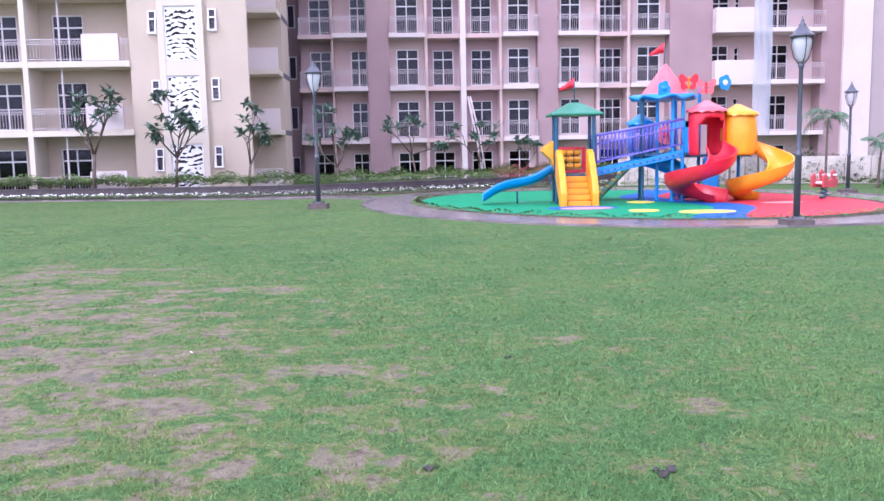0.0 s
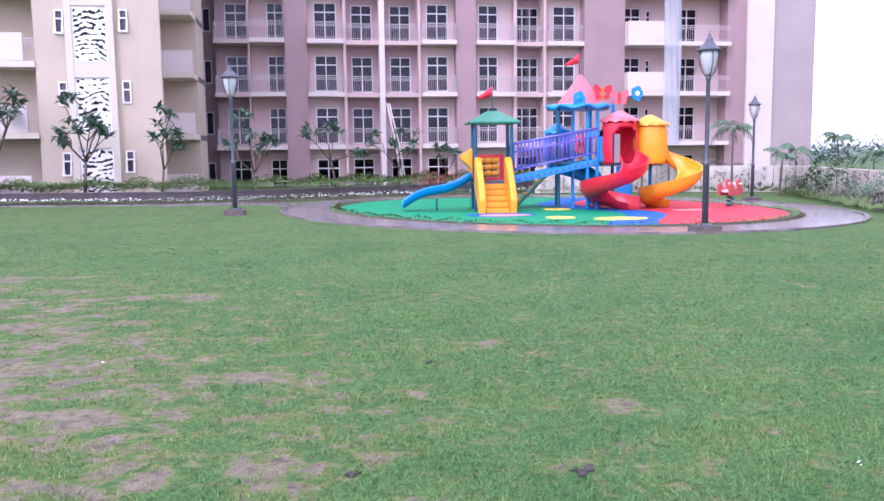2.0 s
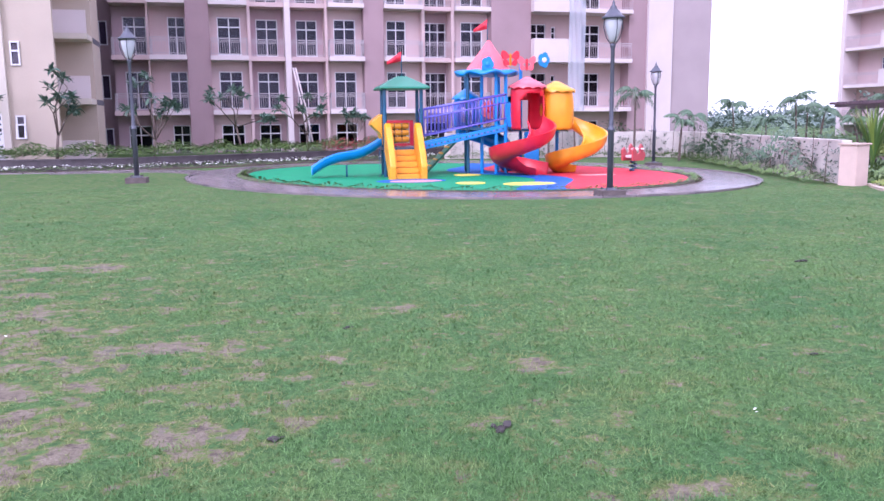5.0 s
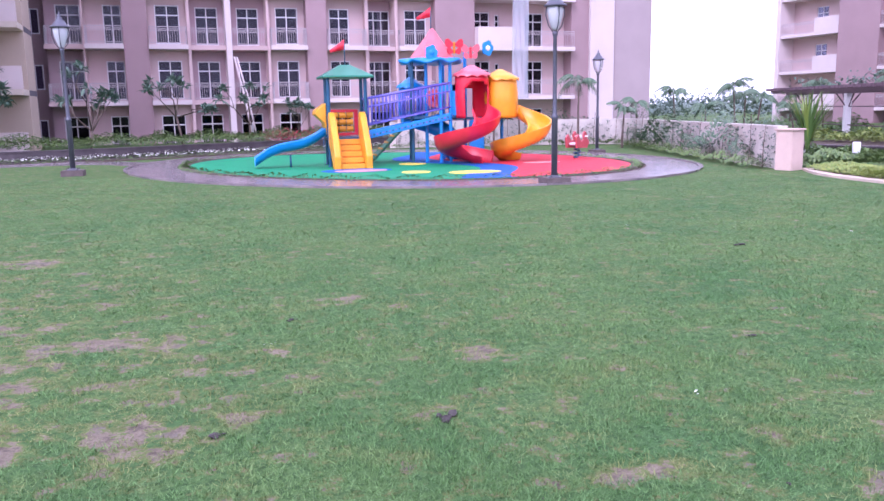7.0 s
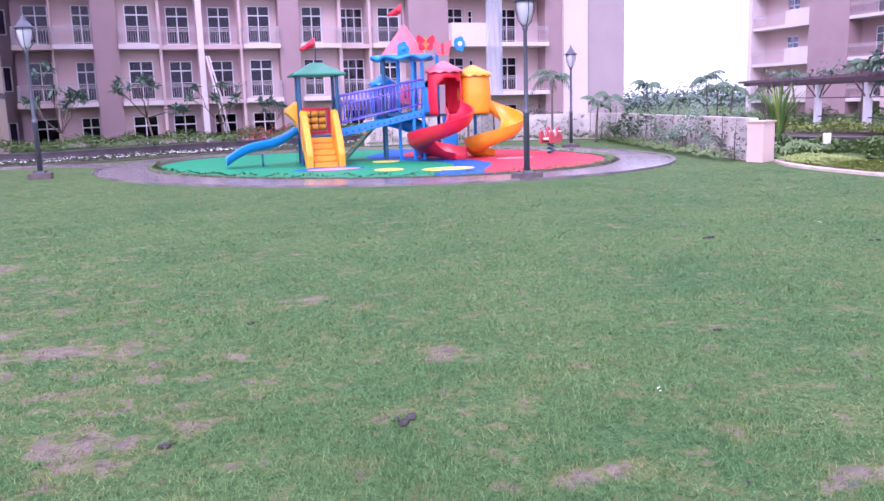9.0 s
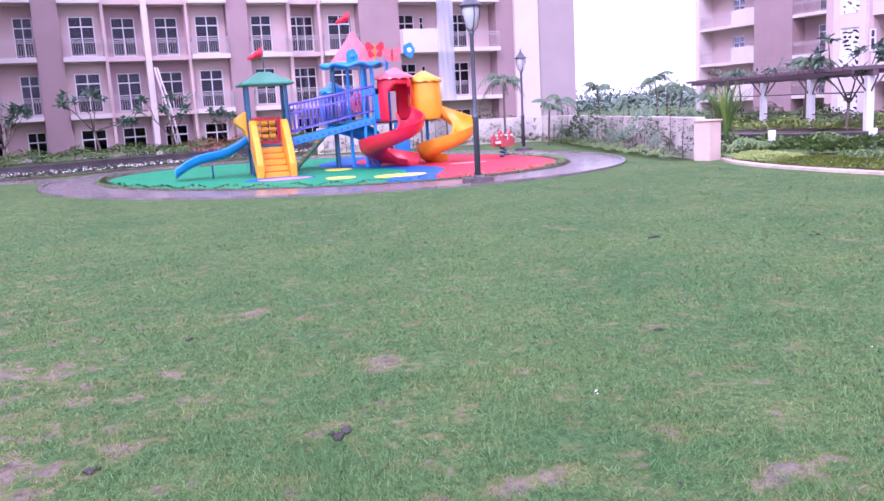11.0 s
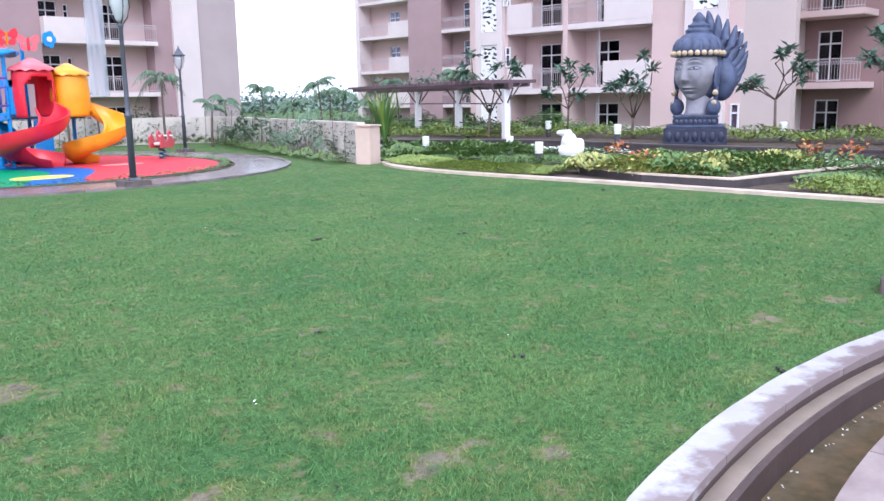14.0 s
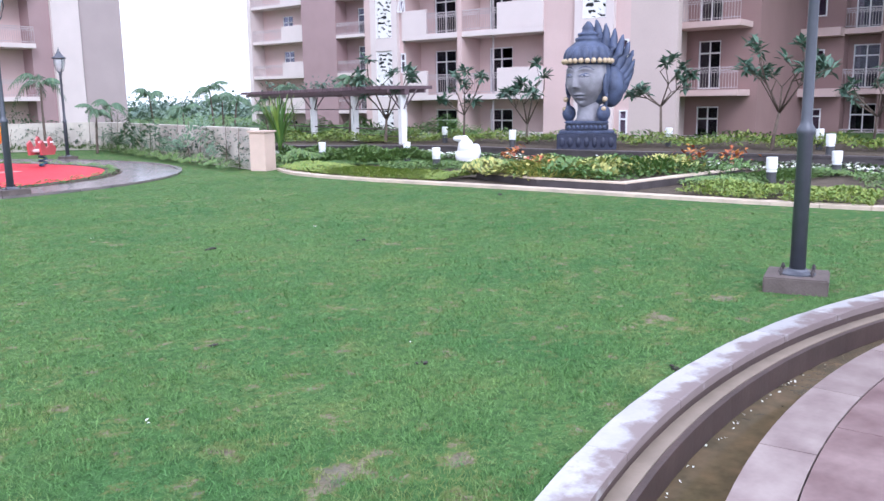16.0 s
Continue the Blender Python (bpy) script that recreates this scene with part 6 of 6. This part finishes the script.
for v in bm.verts:
    v.co += Vector(noise.noise_vector(v.co * 5)) * 0.025
tagged(part("garden_ornament", bm, WHITE, None, smooth=True, m=pose(18.76, 14.65, 0.0, 0, 0, -50)), "white rounded stone garden ornament among shrubs", "ornament")

# ---- trees and palms ----
for x, y, h, seed, spread, forks in ((-15.0, 33.95, 5.0, 11, 0.7, 4), (-11.5, 33.75, 4.3, 12, 0.9, 5), (-8.4, 33.35, 3.8, 13, 0.9, 3), (-5.05, 34.6, 3.4, 14, 1.2, 4), (-1.6, 36.4, 3.0, 15, 1.3, 4), (1.2, 37.4, 2.9, 16, 1.3, 4), (3.3, 38.3, 1.9, 17, 1.0, 4)):
    branching_tree(x, y, 0.34, h, seed, spread, forks=forks)
for x, y, h, seed, spread, forks in ((23.9, 16.2, 3.1, 21, 1.0, 4), (23.4, 18.6, 2.6, 22, 1.3, 5), (27.1, 12.8, 3.15, 23, 1.0, 5), (23.78, 7.85, 3.1, 24, 1.5, 7), (21.75, 20.9, 3.3, 25, 0.9, 4), (26.4, 5.9, 2.6, 26, 1.2, 5), (25.0, 3.6, 2.9, 27, 1.3, 6)):
    branching_tree(x, y, 0.28, h, seed, spread, dense=0.8, forks=forks)
for x, y, z, th, fr, n, seed in ((20.3, 34.1, 0, 2.15, 1.2, 7, 31), (22.5, 32.7, 0, 2.35, 1.35, 8, 32), (23.6, 33.6, 0, 1.9, 1.4, 7, 41), (14.2, 31.4, 0, 2.6, 1.45, 6, 33), (11.2, 33.4, 0, 1.9, 1.5, 6, 34), (19.4, 30.2, 0, 1.5, 1.0, 8, 35), (25.6, 30.7, 0, 2.3, 1.4, 6, 36), (24.9, 26.2, 0, 2.6, 1.2, 7, 37), (15.7, 30.4, 0, 1.5, 0.9, 7, 38), (18.0, 33.4, 0, 1.75, 1.0, 6, 39), (21.4, 29.6, 0, 1.9, 1.0, 7, 42), (22.8, 29.0, 0, 1.5, 1.1, 6, 43), (12.6, 34.0, 0, 1.5, 1.0, 6, 44), (26.4, 33.5, 0, 2.0, 1.2, 7, 45)):
    palm(x, y, z, th, fr, n, seed)


def cycad(x, y, z, h, seed):
    """A dense upright clump of broad palm leaves."""
    r = random.Random(seed)
    t = thing("palm", pose(x, y, z), "dense upright dark green palm clump by the wall", "palm", "garden palms")
    for i in range(64):
        a = r.uniform(0, 2 * math.pi)
        ln = h * r.uniform(0.7, 1.1)
        lean = r.uniform(0.06, 0.46)
        bm = bmesh.new()
        w = 0.036
        prev = None
        for j in range(7):
            q = j / 6
            p = Vector((math.cos(a) * ln * lean * q * q, math.sin(a) * ln * lean * q * q, ln * q))
            wd = w * math.sin(math.pi * (0.12 + 0.86 * q)) + 0.004
            sd = Vector((-math.sin(a), math.cos(a), 0)) * wd
            cur = (bm.verts.new(p - sd), bm.verts.new(p + Vector((0, 0, -0.015))), bm.verts.new(p + sd))
            if prev:
                bm.faces.new((prev[0], prev[1], cur[1], cur[0]))
                bm.faces.new((prev[1], prev[2], cur[2], cur[1]))
            prev = cur
        part("leaf", bm, LEAF_MID if i % 3 else LEAF_LIME, t)


cycad(16.85, 20.75, 0.0, 1.9, 5)

# ---- hedges, shrubs and flowers ----
planting("hedge", along(offset_path(P_LEFT, 0.85), 15000, 0.8, 0.42, 1.08, 1, 0.5), 0.115, LEAF_HEDGE, "clipped light green hedge above the planter wall", "hedge", 1)
planting("hedge_underside", along(offset_path(P_LEFT, 1.7), 4500, 1.2, 0.36, 0.85, 2, 0.4), 0.20, LEAF_MID, "darker green shrubs behind the hedge", "shrub", 2)
planting("flower_leaves", along(offset_path(P_LEFT, -0.55), 6500, 0.7, 0.02, 0.20, 3, 0.3), 0.09, LEAF_MID, "low green bedding plants along the wall", "plant", 3)
planting("white_flowers", along(offset_path(P_LEFT, -0.60), 1700, 0.6, 0.12, 0.27, 4, 0.5, 0.5), 0.085, PETAL, "white flowers along the planter wall", "flower", 4, slim=0.9)
planting("bougainvillea", np.concatenate([np.array([x, y, 0.62]) + np.random.default_rng(k).normal(0, 1, (420, 3)) * (0.55, 0.3, 0.14) for k, (x, y) in enumerate(((2.6, 37.0), (4.4, 37.4), (5.6, 37.6)))]), 0.11, LEAF_RED, "red flowering bushes behind the play floor", "bush", 6)
planting("wall_shrubs", along(offset_path(P_WALL, 0.60), 5200, 0.7, 0.0, 0.40, 7, 0.75, 0.5), 0.09, LEAF_HEDGE, "light green shrubs along the garden wall", "shrub", 7)
planting("behind_wall_shrubs", along(smooth_path([(16.2, 20.5), (17.5, 24.5), (18.8, 29), (19.4, 33.5), (16, 36.6), (11, 37.4), (7, 38)]), 6000, 1.6, 0.2, 1.75, 8, 0.95, 1.1), 0.13, LEAF_PALM, "loose mixed shrubs behind the garden wall", "shrub", 8)
rngw = np.random.default_rng(12)
spots = []
pw = np.asarray(offset_path(P_WALL, 0.17))
cum = np.concatenate([[0], np.cumsum(np.linalg.norm(np.diff(pw, axis=0), axis=1))])
for _ in range(640):
    q = rngw.uniform(0, cum[-1])
    c = np.array([np.interp(q, cum, pw[:, 0]), np.interp(q, cum, pw[:, 1]), rngw.uniform(0.15, 1.02)])
    spots.append(c + rngw.normal(0, 1, (int(rngw.uniform(3, 8)), 3)) * (0.028, 0.028, 0.028))
planting("climbing_plant", np.concatenate(spots), 0.085, LEAF_TREE, "small climbing plants dotted over the cream wall", "climber", 12)
stems = bmesh.new()
for k in range(26):
    q = cum[-1] * (k + 0.5) / 26
    x, y = np.interp(q, cum, pw[:, 0]), np.interp(q, cum, pw[:, 1])
    tube(stems, [(x - 0.25, y - 0.15, 0), (x - 0.22 + 0.06 * math.sin(k), y - 0.12, 0.6), (x - 0.16, y - 0.1, 1.15 + 0.3 * math.sin(k * 1.7))], [0.014, 0.011, 0.007], 5)
tagged(part("climber_stems", stems, BARK), "thin bare stems of climbers against the wall", "climber", kind="stuff")
tufts = along(smooth_path([(14.0, 19.8), (14.75, 23.5), (15.7, 27.8), (16.4, 31)]), 1300, 0.5, 0.25, 1.6, 14, 0.95, 1.1)
planting("tall_wall_shrubs", tufts, 0.15, LEAF_PALM, "taller leafy shrubs before the cream wall", "shrub", 14)
# small tufts round the play floor
edge_pts = [from_pad((PAD_A + 0.22) * math.cos(a), (PAD_B + 0.18) * math.sin(a)) for a in np.linspace(0, 2 * math.pi, 120)]
planting("edging_plants", along(edge_pts, 3600, 0.25, 0.03, 0.17, 15, 0.9, 0.35), 0.075, LEAF_MID, "small edging plants round the rubber floor", "plant", 15)
# beds on the statue side
planting("lime_groundcover", np.concatenate([along([(14.9, 17.3), (14.5, 15.6), (14.35, 13.6), (14.6, 11.4)], 13000, 1.5, 0.02, 0.22, 16, 0.3, 0.45), along([(15.4, 3.0), (15.2, 4.4), (15.5, 6.1)], 7000, 1.9, 0.02, 0.24, 17, 0.45, 0.4), along([(16.2, 1.0), (16.6, -4)], 7000, 3.2, 0.02, 0.24, 18, 0.4, 0.5), along([(21.0, 26), (22.3, 22.2), (22.6, 19.5)], 3000, 1.6, 0.30, 0.50, 19, 0.3)]), 0.07, LEAF_LIME, "lime green groundcover in the beds", "groundcover", 16)
planting("green_groundcover", np.concatenate([along([(15.9, 6.3), (18.5, 5.9), (20.2, 5.2)], 7000, 1.3, 0.02, 0.20, 20, 0.3, 0.5), along([(16.0, 15.4), (17.6, 13.6), (18.8, 12.8)], 7500, 1.8, 0.02, 0.18, 21, 0.3), along([(18.4, 4.2), (19.6, 1.5), (20.5, -3)], 8500, 3.0, 0.02, 0.20, 22, 0.3)]), 0.07, LEAF_HEDGE, "mid green groundcover in the beds", "groundcover", 20)
planting("shrub_row", np.concatenate([along([(15.0, 18.6), (16.3, 18.2), (17.0, 16.6), (18.6, 15.6)], 6500, 0.9, 0.02, 0.46, 23, 0.5, 0.5), along([(17.6, 21.5), (18.6, 18.9), (19.6, 17.4)], 4600, 0.9, 0.02, 0.42, 24, 0.5, 0.5)]), 0.12, LEAF_HEDGE, "row of leafy light green shrubs", "shrub", 23)
planting("variegated_shrubs", np.concatenate([along([(15.3, 11.6), (15.0, 9.6), (15.2, 8.0)], 3400, 1.1, 0.12, 0.46, 25, 0.6, 0.45), along([(16.2, 10.8), (16.6, 8.6), (18.2, 7.9)], 2400, 1.6, 0.12, 0.50, 26, 0.7, 0.5)]), 0.14, LEAF_VAR, "variegated yellow and green shrubs in the raised bed", "shrub", 25)
planting("bed_shrubs", np.concatenate([along([(15.6, 10.6), (16.0, 8.6), (17.8, 7.7), (19.2, 7.6)], 2900, 2.0, 0.12, 0.46, 27, 0.8, 0.6), along([(18.6, 12), (19.2, 9.2)], 1100, 1.2, 0.12, 0.36, 28, 0.7, 0.7), along([(14.75, 9.4), (14.72, 7.6)], 500, 0.35, 0.15, 0.45, 29, 0.5)]), 0.13, LEAF_MID, "green shrubs in the raised bed", "shrub", 27)
planting("croton", np.concatenate([np.array(c) + np.random.default_rng(k).normal(0, 1, (36, 3)) * (0.16, 0.16, 0.09) for k, c in enumerate(((16.3, 11.2, 0.5), (15.6, 10.2, 0.42), (19.0, 7.9, 0.45), (19.9, 7.3, 0.4)))]), 0.17, LEAF_CROTON, "croton bushes with red and orange leaves", "bush", 30)
planting("white_flowers", np.concatenate([along(offset_path(P_RIGHT, -0.45), 2000, 0.5, 0.05, 0.28, 31, 0.5, 0.5)]), 0.10, PETAL, "white flowers below the dark planter wall", "flower", 31, slim=0.9)
planting("flower_leaves", np.concatenate([along(offset_path(P_RIGHT, -0.45), 4200, 0.7, 0.02, 0.24, 32, 0.4)]), 0.11, LEAF_MID, "green bedding plants below the dark planter wall", "plant", 32)
planting("hedge", np.concatenate([along(offset_path(P_RIGHT, 3.6), 9000, 1.0, 0.3, 0.80, 34, 0.6, 0.7)]), 0.12, LEAF_LIME, "yellow-green hedge plants in the raised bed", "hedge", 33)
planting("hedge_underside", along(offset_path(P_RIGHT, 5.2), 4500, 1.6, 0.3, 0.78, 35, 0.7, 0.9), 0.14, LEAF_MID, "green shrubs before the pink wing", "shrub", 35)
planting("far_bed_shrubs", along([(22.8, 34), (25.4, 27.5), (27.2, 21)], 6500, 1.6, 0.0, 1.25, 37, 0.6, 1.0), 0.15, LEAF_MID, "green shrubs behind the pergola", "shrub", 37)
planting("pergola_climber", np.concatenate([np.array([21.78 + 0.277 * s + 0.2, 20.06 + 0.961 * s, 2.42]) + np.random.default_rng(int(s * 10)).normal(0, 1, (70, 3)) * (0.36, 0.36, 0.14) for s in (3.4, 6.4, 7.9, 11.8)]), 0.20, LEAF_TREE, "climbing plants over the pergola rafters", "climber", 36)

# far trees past the garden, the distance haze painted into their leaves
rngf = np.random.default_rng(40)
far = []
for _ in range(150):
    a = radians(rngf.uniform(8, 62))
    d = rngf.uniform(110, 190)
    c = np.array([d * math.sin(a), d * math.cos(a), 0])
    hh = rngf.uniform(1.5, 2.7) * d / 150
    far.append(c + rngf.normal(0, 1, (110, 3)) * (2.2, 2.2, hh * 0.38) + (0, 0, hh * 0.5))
planting("far_woods", np.concatenate(far), 0.9, LEAF_HAZE, "distant belt of hazy green trees", "trees", 40)

# ---- turf blades ----
BLADE = blade_material()
rngg = np.random.default_rng(50)
n = 760000
ga = np.radians(rngg.uniform(-46, 78, n))
gr = 1.5 + 23.0 * rngg.uniform(0, 1, n) ** 1.25
gx, gy = 0.2 + gr * np.sin(ga), -0.6 + gr * np.cos(ga)
eu, ev = into_pad(gx, gy)
on_turf = ((gx - POND.x) ** 2 + (gy - POND.y) ** 2 > 9.51 ** 2) & ((eu / (OUT_A + 0.03)) ** 2 + (ev / (OUT_B + 0.03)) ** 2 > 1) & (gx < 13.15) & (gy < 30)
GX0, GY0, STEP = -19.0, 0.0, 0.10
worn_map = np.array([[bareness(GX0 + STEP * i, GY0 + STEP * j) for j in range(310)] for i in range(330)])
tuft_map = np.array([[noise.fractal(Vector((i * STEP * 1.6, j * STEP * 2.0, 9.0)), 0.9, 2.0, 4) for j in range(310)] for i in range(330)])
fleck_map = np.array([[max(0.0, noise.fractal(Vector((i * 0.37, j * 0.37, 4.0)), 0.7, 2.0, 3)) for j in range(400)] for i in range(400)])
fi, fj = (np.abs(gx) * 16).astype(int) % 400, (gy * 16).astype(int) % 400
gi, gj = np.clip(((gx - GX0) / STEP).astype(int), 0, 329), np.clip(((gy - GY0) / STEP).astype(int), 0, 309)
keep = on_turf & (gy > 0.1) & (rngg.random(n) > 1.65 * worn_map[gi, gj] - 0.12 + 0.95 * fleck_map[fi, fj])
gx, gy, gr, tuft, worn = gx[keep], gy[keep], gr[keep], tuft_map[gi, gj][keep], worn_map[gi, gj][keep]
n = len(gx)
yaw = rngg.uniform(0, 2 * np.pi, n)
wd = rngg.uniform(0.0016, 0.0030, n) * (0.75 + 0.085 * gr)
ht = rngg.uniform(0.012, 0.034, n) * np.clip(1.0 + 0.9 * tuft, 0.45, 1.9) * (1.08 - 0.024 * gr)
lean = rngg.normal(0, 1, (n, 2)) * (0.014 + 0.0016 * gr)[:, None]
side = np.stack([np.cos(yaw) * wd, np.sin(yaw) * wd], 1)
base = np.stack([gx, gy], 1)
v = np.zeros((n, 3, 3))
v[:, 0, :2], v[:, 1, :2], v[:, 2, :2] = base - side, base + side, base + lean
v[:, 2, 2] = ht
me = bpy.data.meshes.new("grass")
me.vertices.add(n * 3)
me.vertices.foreach_set("co", v.reshape(-1))
me.loops.add(n * 3)
me.loops.foreach_set("vertex_index", np.arange(n * 3, dtype=np.int32))
me.polygons.add(n)
me.polygons.foreach_set("loop_start", np.arange(0, n * 3, 3, dtype=np.int32))
me.materials.append(BLADE)
me.update(calc_edges=True)
me.attributes.new("bare", "FLOAT", "FACE").data.foreach_set("value", worn)
tagged(new("grass", me), "short mown grass blades over the lawn", "grass", kind="stuff")
CLOD = material("dark_soil_clod", (0.060, 0.052, 0.048), 0.95, vary=0.3, scale=20, fine=90)
rngc = random.Random(8)
bm = bmesh.new()
clods = [(0.92, 3.75, 0.075), (-0.40, 3.86, 0.055), (4.23, 3.18, 0.05), (5.20, 1.80, 0.05), (6.0, 8.33, 0.08), (7.57, 7.28, 0.05), (12.9, 9.0, 0.09), (0.25, 6.33, 0.035), (3.6, 4.7, 0.05)]
clods += [(rngc.uniform(-8, 12), 2.3 + 14 * rngc.random() ** 1.8, rngc.uniform(0.006, 0.022)) for _ in range(60)]
for x, y, r in clods:
    if (x - POND.x) ** 2 + (y - POND.y) ** 2 < 91:
        continue
    for _ in range(4 if r > 0.03 else 1):
        q = r * rngc.uniform(0.20, 0.42)
        bmesh.ops.create_icosphere(bm, subdivisions=1, radius=1, matrix=Matrix.Translation((x + rngc.uniform(-r, r), y + rngc.uniform(-r, r) * 0.6, 0.010)) @ Matrix.Rotation(rngc.uniform(0, 6), 4, "Z") @ Matrix.Diagonal((q * rngc.uniform(1, 2.0), q, q * 0.45, 1)))
for v in bm.verts:
    v.co += Vector(noise.noise_vector(v.co * 30)) * 0.014
tagged(part("soil_clods", bm, CLOD), "small dark clods of soil scattered on the lawn", "soil", kind="stuff")
planting("fallen_petals_on_grass", np.array([(x + rngc.uniform(-0.05, 0.05), y + rngc.uniform(-0.04, 0.04), 0.03) for x, y, k in ((-0.01, 5.53, 5), (-2.02, 12.54, 3), (4.55, 3.55, 1), (2.4, 3.6, 2), (5.4, 10.2, 2), (7.9, 8.6, 2), (-2.6, 6.6, 4)) for _ in range(k)]), 0.022, PETAL, "a few white petals fallen on the lawn", "petals", 52, droop=0.0, slim=0.9)
planting("fallen_petals", np.array(pet), 0.019, PETAL, "white petals floating on the channel water", "petals", 51, droop=0.0, slim=0.9)
